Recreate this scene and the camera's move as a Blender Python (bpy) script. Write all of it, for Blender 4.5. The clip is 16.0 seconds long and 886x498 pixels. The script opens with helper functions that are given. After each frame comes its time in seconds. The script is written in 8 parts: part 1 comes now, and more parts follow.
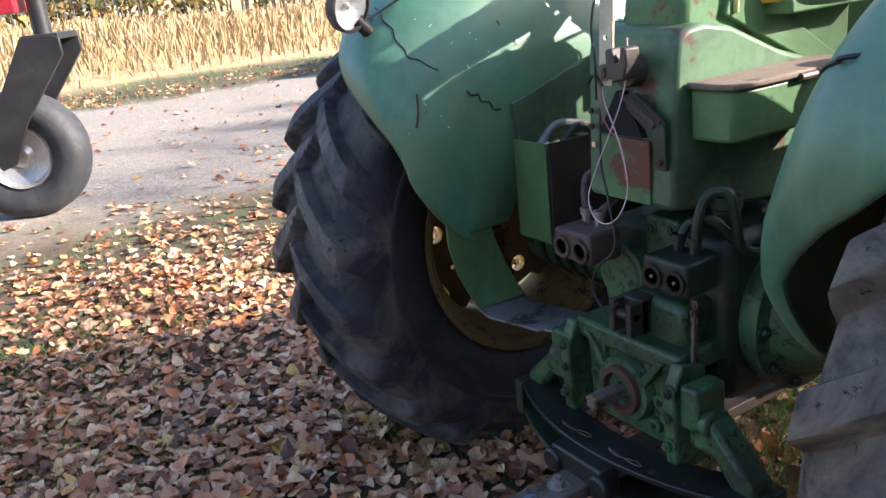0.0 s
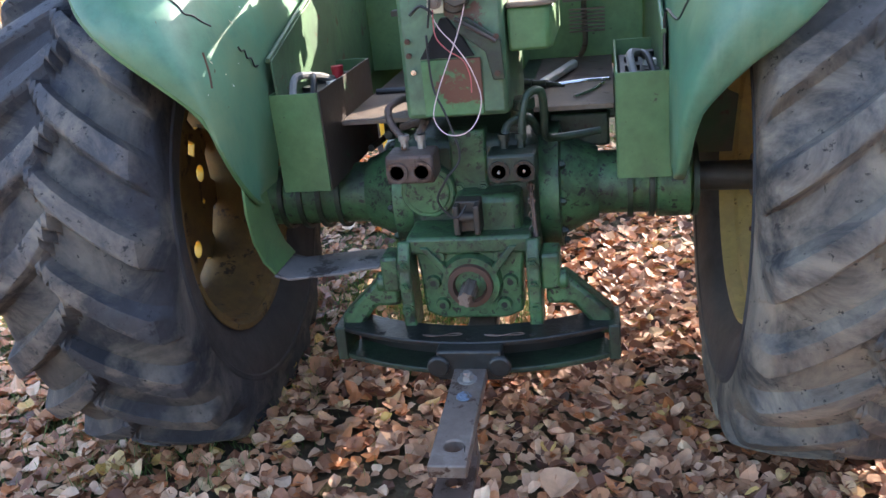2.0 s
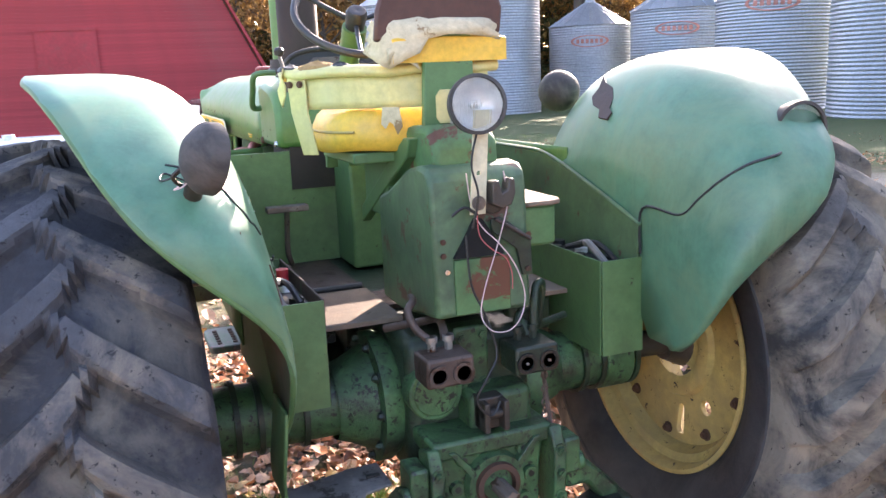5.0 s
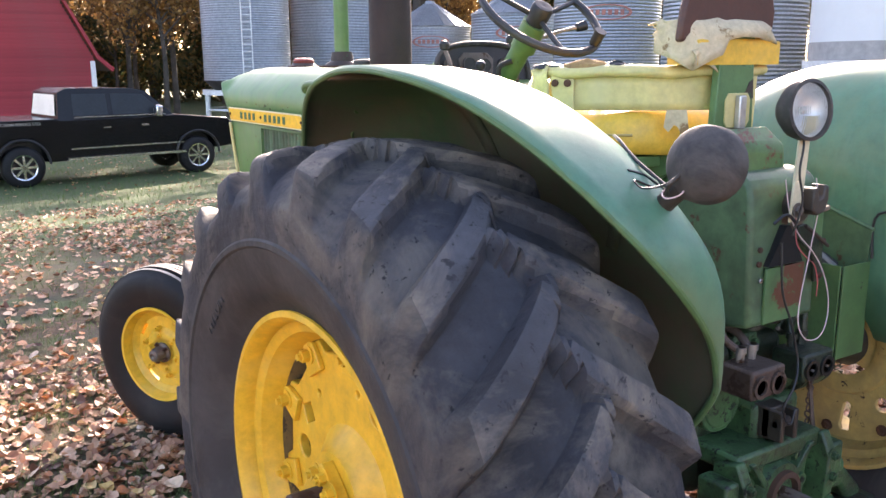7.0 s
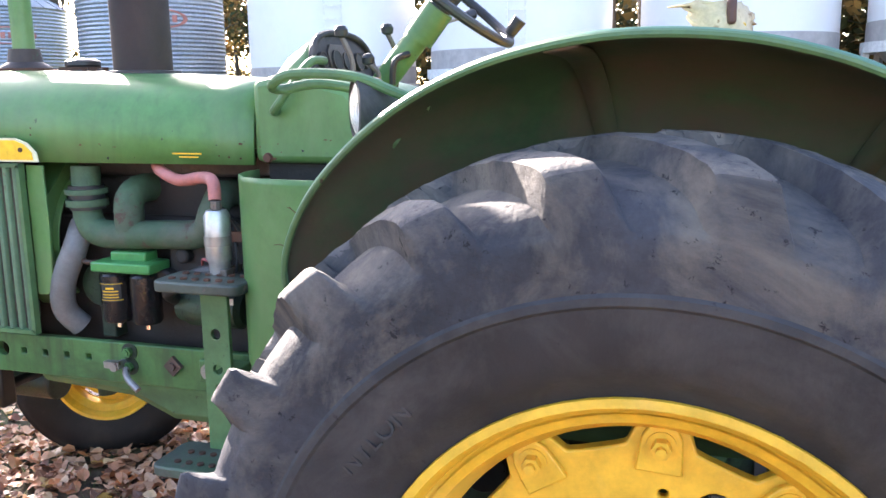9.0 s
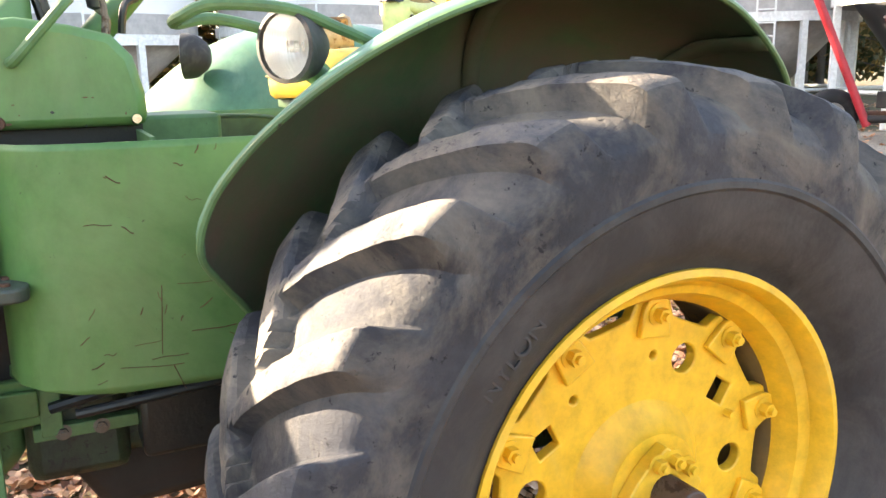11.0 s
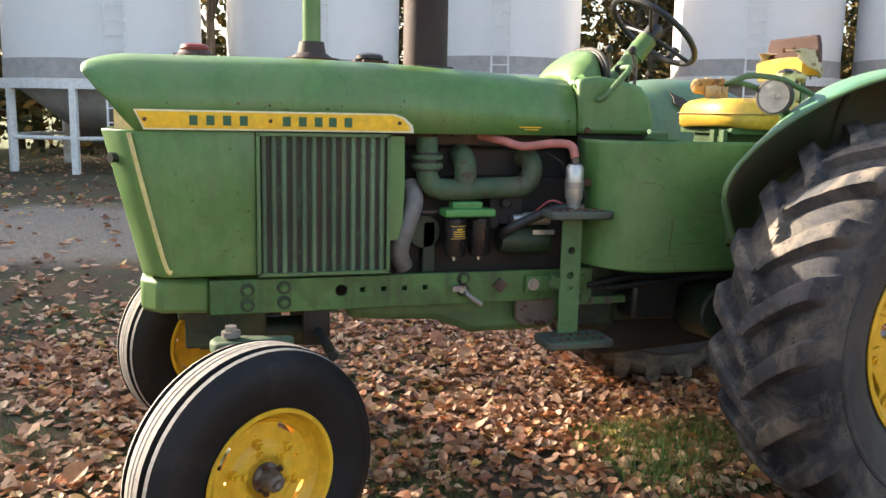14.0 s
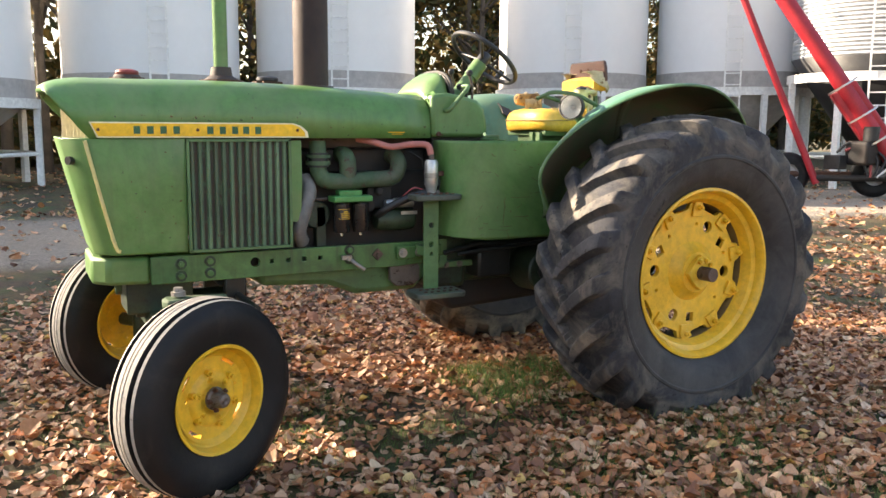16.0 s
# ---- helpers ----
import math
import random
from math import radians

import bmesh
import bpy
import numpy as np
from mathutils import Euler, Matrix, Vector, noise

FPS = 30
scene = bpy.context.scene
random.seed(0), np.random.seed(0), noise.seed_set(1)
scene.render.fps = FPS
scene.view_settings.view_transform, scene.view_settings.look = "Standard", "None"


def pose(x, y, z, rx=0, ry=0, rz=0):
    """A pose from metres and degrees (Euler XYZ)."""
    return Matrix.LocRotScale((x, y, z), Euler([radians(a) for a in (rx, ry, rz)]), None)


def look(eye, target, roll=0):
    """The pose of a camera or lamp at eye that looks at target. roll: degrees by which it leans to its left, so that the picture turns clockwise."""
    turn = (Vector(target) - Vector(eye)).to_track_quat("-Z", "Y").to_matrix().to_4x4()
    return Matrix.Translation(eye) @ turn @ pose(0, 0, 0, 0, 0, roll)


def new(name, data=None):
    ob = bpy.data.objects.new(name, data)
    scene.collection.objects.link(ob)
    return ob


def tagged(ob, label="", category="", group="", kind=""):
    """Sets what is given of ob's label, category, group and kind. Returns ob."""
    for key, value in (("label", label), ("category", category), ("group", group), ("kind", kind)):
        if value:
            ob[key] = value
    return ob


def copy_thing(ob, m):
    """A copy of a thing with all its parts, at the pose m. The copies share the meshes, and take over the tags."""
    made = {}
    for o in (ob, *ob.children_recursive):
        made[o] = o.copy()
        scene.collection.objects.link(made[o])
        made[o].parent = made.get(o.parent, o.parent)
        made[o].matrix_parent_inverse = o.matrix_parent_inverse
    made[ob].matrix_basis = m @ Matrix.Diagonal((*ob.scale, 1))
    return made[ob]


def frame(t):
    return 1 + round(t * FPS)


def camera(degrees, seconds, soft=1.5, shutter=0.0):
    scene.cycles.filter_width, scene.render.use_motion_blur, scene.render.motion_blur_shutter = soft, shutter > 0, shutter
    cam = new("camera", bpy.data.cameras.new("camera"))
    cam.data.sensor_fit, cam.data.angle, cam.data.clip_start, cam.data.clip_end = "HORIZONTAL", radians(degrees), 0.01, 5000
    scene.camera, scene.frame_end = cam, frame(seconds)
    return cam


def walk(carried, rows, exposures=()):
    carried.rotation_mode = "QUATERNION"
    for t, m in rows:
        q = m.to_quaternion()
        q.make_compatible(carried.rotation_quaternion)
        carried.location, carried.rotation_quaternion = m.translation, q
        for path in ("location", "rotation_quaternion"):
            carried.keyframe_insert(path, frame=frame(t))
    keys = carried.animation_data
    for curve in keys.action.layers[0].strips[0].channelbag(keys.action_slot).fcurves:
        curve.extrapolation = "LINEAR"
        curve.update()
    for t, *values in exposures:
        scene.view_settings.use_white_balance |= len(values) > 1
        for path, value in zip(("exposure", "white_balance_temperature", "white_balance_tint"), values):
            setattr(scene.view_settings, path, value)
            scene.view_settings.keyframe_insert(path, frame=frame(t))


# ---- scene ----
cam = camera(55.2, 16.0)
PATH = [
    (0, (1.339, -1.591, 1.571), (-0.299, -0.63, 0.945), -6.2),
    (0.5, (1.165, -1.89, 1.55), (-0.193, -0.567, 0.913), -4.9),
    (1, (0.861, -2.097, 1.565), (-0.141, -0.47, 0.973), -4.1),
    (1.5, (0.591, -2.328, 1.556), (-0.057, -0.544, 0.926), -4.2),
    (2, (0.377, -2.401, 1.52), (-0.017, -0.582, 0.787), -6.1),
    (2.5, (0.113, -2.403, 1.53), (-0.033, -0.572, 0.738), -5.5),
    (3, (-0.177, -2.444, 1.54), (-0.096, -0.615, 0.733), -4.3),
    (3.5, (-0.381, -2.417, 1.572), (-0.15, -0.583, 0.808), -4.3),
    (4, (-0.512, -2.289, 1.605), (-0.111, -0.433, 0.977), -4.1),
    (4.2, (-0.557, -2.256, 1.622), (-0.081, -0.394, 1.067), -3.8),
    (6.3, (-1.469, -1.974, 1.652), (-0.594, -0.211, 1.293), -0.8),
    (6.5, (-1.562, -1.871, 1.637), (-0.673, -0.121, 1.252), -0.6),
    (7, (-1.817, -1.551, 1.672), (-0.745, 0.083, 1.245), -0.3),
    (7.5, (-2.016, -1.163, 1.633), (-0.665, 0.254, 1.223), 0.3),
    (8, (-2.13, -0.782, 1.616), (-0.517, 0.337, 1.238), 0.4),
    (8.2, (-2.194, -0.637, 1.607), (-0.511, 0.371, 1.219), -0.0),
    (10.3, (-2.286, 0.669, 1.555), (-0.333, 0.386, 1.233), -2.0),
    (10.5, (-2.254, 0.76, 1.519), (-0.342, 0.286, 1.178), -2.2),
    (11, (-2.23, 0.949, 1.52), (-0.459, 0.125, 1.091), -1.0),
    (11.5, (-2.234, 1.287, 1.515), (-0.583, 0.239, 1.096), -0.1),
    (12, (-2.404, 1.63, 1.507), (-0.715, 0.626, 1.132), 1.1),
    (12.5, (-2.604, 1.921, 1.527), (-0.838, 1.055, 1.166), 1.6),
    (13, (-2.777, 2.284, 1.577), (-0.936, 1.61, 1.183), 1.4),
    (13.5, (-3.091, 2.37, 1.452), (-1.165, 1.922, 1.155), 1.0),
    (14, (-3.336, 2.486, 1.478), (-1.44, 1.937, 1.157), 1.2),
    (14.5, (-3.562, 2.677, 1.463), (-1.72, 1.957, 1.163), -0.2),
    (15, (-3.79, 2.817, 1.461), (-1.998, 1.983, 1.16), 0.9),
    (15.5, (-4.037, 2.883, 1.459), (-2.269, 2.004, 1.14), 1.5),
    (16, (-4.197, 2.993, 1.458), (-2.434, 2.094, 1.17), 0.4),
]
EXPOSURES = [(0, 2.1, 6000, 18), (0.5, 2.45, 5900, 16), (1, 2.38, 6050, 18), (1.5, 2.75, 6200, 20), (2, 3.2, 6300, 17), (2.5, 3.68, 6600, 17), (3.5, 3.95, 6700, 16), (4.2, 3.95, 6700, 22), (6.3, 1.85, 6900, 25), (7, 2.85, 6900, 25), (7.5, 3.3, 5700, 19), (8.2, 3.45, 5600, 22), (10.3, 2.68, 7600, 14), (11, 3.3, 7600, 13), (11.5, 3.1, 7800, 12), (12, 3.1, 7600, 13), (12.5, 2.93, 7400, 14), (13, 3.0, 7200, 14), (13.5, 2.1, 7000, 13), (14.5, 2.32, 7600, 15), (16, 2.3, 7500, 14)]
walk(cam, [(t, look(eye, target, roll)) for t, eye, target, roll in PATH], EXPOSURES)

# ---- world, sun and exposure ----
SUN_AZ, SUN_EL = 42.0, 25.0
world = bpy.data.worlds.new("world")
scene.world = world
world.use_nodes = True
wn = world.node_tree.nodes
sky = wn.new("ShaderNodeTexSky")
sky.sky_type = "NISHITA"
sky.sun_disc = False
sky.sun_elevation = radians(SUN_EL)
sky.sun_rotation = radians(SUN_AZ)
sky.air_density, sky.dust_density, sky.ozone_density = 1.0, 2.0, 1.0
wn["Background"].inputs["Strength"].default_value = 0.1
world.node_tree.links.new(sky.outputs["Color"], wn["Background"].inputs["Color"])
sun = new("sun", bpy.data.lights.new("sun", "SUN"))
sun.data.energy, sun.data.angle, sun.data.color = 4.8, radians(0.55), (1.0, 0.9, 0.76)
SUN_DIR = Vector((math.sin(radians(SUN_AZ)) * math.cos(radians(SUN_EL)), math.cos(radians(SUN_AZ)) * math.cos(radians(SUN_EL)), math.sin(radians(SUN_EL))))
sun.matrix_basis = look(SUN_DIR * 60, (0, 0, 0))


# ---- materials ----
def ramp(nt, fac, stops):
    r = nt.nodes.new("ShaderNodeValToRGB")
    r.color_ramp.elements[0].position, r.color_ramp.elements[0].color = stops[0][0], (*stops[0][1], 1)
    r.color_ramp.elements[1].position, r.color_ramp.elements[1].color = stops[-1][0], (*stops[-1][1], 1)
    for p, c in stops[1:-1]:
        e = r.color_ramp.elements.new(p)
        e.color = (*c, 1)
    nt.links.new(fac, r.inputs[0])
    return r.outputs[0]


def noise_tex(nt, co, scale, detail=6.0, rough=0.6, dist=0.0):
    n = nt.nodes.new("ShaderNodeTexNoise")
    n.inputs["Scale"].default_value, n.inputs["Detail"].default_value = scale, detail
    n.inputs["Roughness"].default_value, n.inputs["Distortion"].default_value = rough, dist
    nt.links.new(co, n.inputs["Vector"])
    return n.outputs["Fac"]


def blend(nt, fac, a, b, kind="MIX"):
    m = nt.nodes.new("ShaderNodeMix")
    m.data_type, m.blend_type = "RGBA", kind
    for sock, v in ((m.inputs[0], fac), (m.inputs[6], a), (m.inputs[7], b)):
        if isinstance(v, (int, float)):
            sock.default_value = v
        elif isinstance(v, tuple):
            sock.default_value = (*v, 1)
        else:
            nt.links.new(v, sock)
    return m.outputs[2]


def mat(name, base, rough=0.5, metal=0.0, var=0.25, scale=6.0, chips=None, chip_at=0.66, chip_scale=14.0, dust=None, dust_at=0.5, dust_scale=3.0,
        bump=0.15, bump_scale=60.0, coat=0.0, streak=None, rand=0.0, dust_soft=0.15, mottle=0.45):
    """Painted, worn or raw surface: broad fading, fine mottling, chips with hard edges, dust in patches, streaks that run down."""
    m = bpy.data.materials.new(name)
    m.use_nodes = True
    nt = m.node_tree
    p = nt.nodes["Principled BSDF"]
    co = nt.nodes.new("ShaderNodeTexCoord").outputs["Object"]
    big = noise_tex(nt, co, scale * 0.35, 4)
    fine = noise_tex(nt, co, scale * 6, 8, 0.7)
    lo = tuple(c * (1 - var) for c in base)
    hi = tuple(min(1, c * (1 + var) + 0.02 * var) for c in base)
    col = ramp(nt, big, [(0.3, lo), (0.7, hi)])
    col = blend(nt, mottle, col, ramp(nt, fine, [(0.25, (0.4, 0.4, 0.4)), (0.75, (1.5, 1.5, 1.5))]), "MULTIPLY")
    rough_out = None
    if streak:
        mp = nt.nodes.new("ShaderNodeMapping")
        mp.inputs["Scale"].default_value = (1, 1, 0.08)
        nt.links.new(co, mp.inputs["Vector"])
        s = noise_tex(nt, mp.outputs[0], 22, 5, 0.6)
        col = blend(nt, ramp(nt, s, [(0.52, (0, 0, 0)), (0.75, (0.75, 0.75, 0.75))]), col, streak)
    if dust:
        d = noise_tex(nt, co, dust_scale, 9, 0.68, 0.6)
        dm = ramp(nt, d, [(dust_at + 0.05 - dust_soft, (0, 0, 0)), (dust_at + 0.05 + dust_soft, (0.85, 0.85, 0.85))])
        col = blend(nt, dm, col, dust)
    if chips:
        c1 = noise_tex(nt, co, chip_scale, 10, 0.72, 0.3)
        cm = ramp(nt, c1, [(chip_at, (0, 0, 0)), (chip_at + 0.035, (1, 1, 1))])
        col = blend(nt, cm, col, chips)
    if rand:
        oi = nt.nodes.new("ShaderNodeObjectInfo").outputs["Random"]
        col = blend(nt, rand, col, ramp(nt, oi, [(0, (0.5, 0.5, 0.5)), (1, (1.4, 1.4, 1.4))]), "MULTIPLY")
    nt.links.new(col, p.inputs["Base Color"])
    mr = nt.nodes.new("ShaderNodeMapRange")
    mr.inputs["To Min"].default_value, mr.inputs["To Max"].default_value = max(0.05, rough - 0.14), min(1, rough + 0.16)
    nt.links.new(fine, mr.inputs["Value"])
    nt.links.new(mr.outputs[0], p.inputs["Roughness"])
    p.inputs["Metallic"].default_value = metal
    p.inputs["Coat Weight"].default_value = coat
    p.inputs["Coat Roughness"].default_value = 0.15
    if bump:
        b = nt.nodes.new("ShaderNodeBump")
        b.inputs["Strength"].default_value, b.inputs["Distance"].default_value = bump, 0.004
        nt.links.new(noise_tex(nt, co, bump_scale, 8, 0.65), b.inputs["Height"])
        nt.links.new(b.outputs[0], p.inputs["Normal"])
    return m


RUST = (0.085, 0.032, 0.014)
GREEN = mat("green_paint", (0.07, 0.18, 0.044), 0.42, var=0.32, scale=3, chips=(0.035, 0.028, 0.018), chip_at=0.665, chip_scale=26, streak=(0.062, 0.135, 0.042), dust=(0.165, 0.24, 0.1), dust_at=0.52, dust_scale=1.6, bump=0.06)
GREEN_OLD = mat("weathered_green_paint", (0.074, 0.155, 0.056), 0.5, var=0.3, scale=4, chips=(0.03, 0.02, 0.013), chip_at=0.635, chip_scale=34, dust=(0.05, 0.075, 0.04), dust_at=0.6, dust_scale=5, dust_soft=0.12, bump=0.15)
CONSOLE = mat("rusty_worn_green_sheet", (0.072, 0.14, 0.066), 0.5, var=0.35, scale=5, chips=(0.085, 0.034, 0.02), chip_at=0.59, chip_scale=11, dust=(0.03, 0.042, 0.03), dust_at=0.52, dust_scale=5, bump=0.2)
RIB = mat("rust_streaked_green_rib", (0.085, 0.15, 0.08), 0.55, var=0.3, scale=5, chips=(0.11, 0.055, 0.03), chip_at=0.62, chip_scale=10, streak=(0.13, 0.095, 0.06), rand=0.55, bump=0.15)
RAILGREEN = mat("grimy_green_rail_paint", (0.058, 0.15, 0.04), 0.45, var=0.4, scale=5, chips=(0.03, 0.022, 0.014), chip_at=0.64, chip_scale=26, streak=(0.035, 0.04, 0.02), dust=(0.026, 0.042, 0.018), dust_at=0.56, dust_scale=4.5, dust_soft=0.13, bump=0.12)
SCREEN = mat("brown_stained_screen_sheet", (0.04, 0.032, 0.022), 0.7, var=0.4, scale=6, chips=(0.05, 0.085, 0.045), chip_at=0.58, chip_scale=9, streak=(0.07, 0.036, 0.02), bump=0.2)
TEAL = mat("sun_faded_green_paint", (0.075, 0.2, 0.122), 0.42, var=0.4, scale=3.2, chips=(0.34, 0.38, 0.36), chip_at=0.70, chip_scale=15, dust=(0.14, 0.215, 0.115), dust_at=0.49, dust_scale=3.2, dust_soft=0.12, streak=(0.115, 0.225, 0.145), bump=0.12)
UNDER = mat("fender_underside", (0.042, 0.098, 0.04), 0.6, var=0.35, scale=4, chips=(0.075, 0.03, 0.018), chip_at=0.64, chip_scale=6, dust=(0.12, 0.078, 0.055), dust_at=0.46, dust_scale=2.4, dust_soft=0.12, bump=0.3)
GRIMY = mat("grimy_green_casting", (0.03, 0.068, 0.03), 0.45, var=0.4, scale=7, chips=(0.009, 0.008, 0.007), chip_at=0.57, chip_scale=55, dust=(0.010, 0.011, 0.009), dust_at=0.39, dust_scale=3.6, dust_soft=0.17, bump=0.5, bump_scale=110)
CASTGREEN = mat("flaking_green_casting", (0.06, 0.155, 0.058), 0.42, var=0.35, scale=8, chips=(0.010, 0.009, 0.008), chip_at=0.555, chip_scale=46, dust=(0.014, 0.017, 0.013), dust_at=0.43, dust_scale=6, dust_soft=0.13, bump=0.55, bump_scale=110)
RUSTY = mat("rusty_green_panel", (0.075, 0.17, 0.062), 0.6, var=0.3, scale=6, chips=(0.11, 0.04, 0.02), chip_at=0.52, chip_scale=6, dust=(0.05, 0.045, 0.03), dust_at=0.6, bump=0.25)
STEPPLATE = mat("worn_step_metal", (0.075, 0.09, 0.07), 0.5, 0.2, var=0.4, scale=10, chips=(0.16, 0.11, 0.095), chip_at=0.58, chip_scale=18, dust=(0.05, 0.12, 0.05), dust_at=0.56, dust_soft=0.06, bump=0.3)
YELLOW = mat("yellow_wheel_paint", (0.76, 0.45, 0.03), 0.42, var=0.12, scale=4, chips=(0.09, 0.035, 0.012), chip_at=0.72, chip_scale=12, dust=(0.7, 0.47, 0.1), dust_at=0.6, bump=0.1)
# dirty yellow, browned further to hold the shade inside the near rear wheel
YELLOW_SHADED = mat("dirty_shaded_yellow_paint", (0.2, 0.125, 0.035), 0.85, var=0.35, scale=6, chips=(0.05, 0.035, 0.02), chip_at=0.56, chip_scale=9, dust=(0.09, 0.065, 0.04), dust_at=0.5, bump=0.4)
YELLOW_DULL = mat("dull_yellow_wheel_paint", (0.46, 0.33, 0.10), 0.65, var=0.22, scale=5, chips=(0.05, 0.03, 0.015), chip_at=0.61, chip_scale=24, dust=(0.30, 0.225, 0.105), dust_at=0.53, bump=0.25)
RUBBER_DUSTY = mat("dusty_tractor_rubber", (0.05, 0.049, 0.048), 0.8, var=0.6, scale=9, chips=(0.022, 0.021, 0.02), chip_at=0.61, chip_scale=34, dust=(0.25, 0.215, 0.165), dust_at=0.47, dust_scale=4.5, dust_soft=0.11, bump=1.0, bump_scale=42)
RUBBER = mat("weathered_tractor_rubber", (0.027, 0.028, 0.033), 0.78, var=0.6, scale=9, chips=(0.014, 0.014, 0.016), chip_at=0.61, chip_scale=40, dust=(0.142, 0.126, 0.102), dust_at=0.50, dust_scale=4.5, dust_soft=0.1, bump=1.0, bump_scale=42)
LUGTOP = mat("worn_lug_rubber", (0.036, 0.037, 0.042), 0.75, var=0.6, scale=9, chips=(0.016, 0.016, 0.018), chip_at=0.585, chip_scale=52, dust=(0.21, 0.175, 0.135), dust_at=0.50, dust_scale=4.5, dust_soft=0.09, bump=1.0, bump_scale=60)
SIDEWALL = mat("tyre_sidewall_rubber", (0.02, 0.021, 0.024), 0.68, var=0.4, scale=7, chips=(0.011, 0.011, 0.012), chip_at=0.66, chip_scale=30, dust=(0.056, 0.055, 0.054), dust_at=0.52, dust_scale=6, dust_soft=0.12, bump=0.5, bump_scale=40)
VOID = mat("dark_opening", (0.004, 0.004, 0.004), 0.9, bump=0)
SCUFFED = mat("scuffed_bare_strap", (0.17, 0.155, 0.15), 0.5, 0.3, var=0.4, scale=8, chips=(0.05, 0.042, 0.038), chip_at=0.55, chip_scale=10, dust=(0.3, 0.28, 0.27), dust_at=0.58, dust_scale=9, dust_soft=0.08, bump=0.3)
TYRE_F = mat("smooth_tyre_rubber", (0.008, 0.008, 0.009), 0.58, var=0.3, scale=6, dust=(0.035, 0.032, 0.028), dust_at=0.6, dust_scale=5, dust_soft=0.12, bump=0.3)
for rubber in (RUBBER, RUBBER_DUSTY, TYRE_F):
    rubber.node_tree.nodes["Principled BSDF"].inputs["Specular IOR Level"].default_value = 0.28
# rib tone combines dust with sunlight painted into the colour
RIBS = mat("sunlit_dusty_rib_rubber", (0.36, 0.33, 0.29), 0.85, var=0.25, scale=8, chips=(0.05, 0.048, 0.045), chip_at=0.64, chip_scale=18, bump=0.3)
STEEL = mat("bare_steel", (0.33, 0.31, 0.29), 0.45, 0.75, var=0.2, chips=RUST, chip_at=0.62, bump=0.2)
DULL = mat("worn_brown_grey_iron", (0.15, 0.12, 0.10), 0.5, 0.4, var=0.35, scale=8, chips=(0.06, 0.032, 0.02), chip_at=0.57, chip_scale=18, dust=(0.26, 0.23, 0.2), dust_at=0.6, dust_scale=8, dust_soft=0.08, bump=0.4)
IRON = mat("brown_pitted_iron", (0.10, 0.068, 0.055), 0.55, 0.35, var=0.35, scale=9, chips=(0.045, 0.025, 0.017), chip_at=0.55, bump=0.4)
RUSTED = mat("rusted_steel", (0.115, 0.048, 0.026), 0.75, 0.2, var=0.3, scale=6, dust=(0.06, 0.035, 0.025), dust_at=0.5, bump=0.35)
MUFFLER = mat("rusted_muffler_steel", (0.034, 0.02, 0.017), 0.7, 0.2, var=0.4, scale=5, dust=(0.062, 0.034, 0.025), dust_at=0.55, bump=0.3)
LAMPBLACK = mat("dusty_black_lamp_shell", (0.028, 0.026, 0.024), 0.7, var=0.3, dust=(0.10, 0.088, 0.078), dust_at=0.5, dust_scale=9, dust_soft=0.12, bump=0.25)
BLACK = mat("black_plastic", (0.016, 0.016, 0.017), 0.45, var=0.3, dust=(0.05, 0.047, 0.042), dust_at=0.6, bump=0.1)
DARKRUST = mat("dark_rusty_sheet", (0.05, 0.032, 0.024), 0.6, var=0.4, scale=6, chips=(0.035, 0.075, 0.035), chip_at=0.6, chip_scale=12, dust=(0.025, 0.018, 0.014), dust_at=0.5, bump=0.3)
BLACK_GREASE = mat("greasy_black_iron", (0.014, 0.015, 0.014), 0.32, 0.2, var=0.4, scale=9, chips=(0.05, 0.10, 0.045), chip_at=0.66, bump=0.4)
CHROME = mat("tarnished_chrome", (0.62, 0.62, 0.62), 0.22, 1.0, var=0.1, bump=0.05)
REFLECTOR = mat("hazy_lamp_and_window_reflector", (0.86, 0.86, 0.84), 0.4, 0.85, var=0.06, bump=0.03)
ALU = mat("dull_aluminium", (0.55, 0.54, 0.52), 0.4, 0.8, var=0.15, chips=(0.2, 0.17, 0.14), chip_at=0.66, bump=0.1)
CREAM = mat("cream_painted_strap", (0.62, 0.56, 0.38), 0.6, var=0.12, chips=(0.2, 0.13, 0.07), chip_at=0.68, bump=0.1)
DARKIRON = mat("dark_oily_iron", (0.055, 0.045, 0.036), 0.5, 0.3, var=0.35, scale=9, chips=(0.12, 0.08, 0.055), chip_at=0.62, bump=0.4)
VINYL = mat("yellow_seat_vinyl", (0.72, 0.43, 0.05), 0.42, var=0.1, scale=6, dust=(0.62, 0.42, 0.12), dust_at=0.58, dust_scale=7, bump=0.22, bump_scale=160)
VINYL_PALE = mat("faded_yellow_seat_steel", (0.62, 0.54, 0.22), 0.5, var=0.14, scale=5, chips=(0.2, 0.15, 0.06), chip_at=0.68, dust=(0.5, 0.46, 0.25), dust_at=0.55, bump=0.12)
FOAM = mat("crumbling_seat_foam", (0.40, 0.24, 0.09), 0.95, var=0.35, scale=14, chips=(0.16, 0.09, 0.04), chip_at=0.55, bump=0.9, bump_scale=70)
CANVAS = mat("torn_cream_cloth", (0.50, 0.42, 0.27), 0.85, var=0.3, scale=8, chips=(0.24, 0.15, 0.07), chip_at=0.57, chip_scale=9, bump=0.4, bump_scale=120)
BROWN = mat("brown_backrest_plate", (0.075, 0.028, 0.018), 0.5, var=0.22, scale=8, chips=(0.12, 0.05, 0.03), chip_at=0.64, bump=0.15)
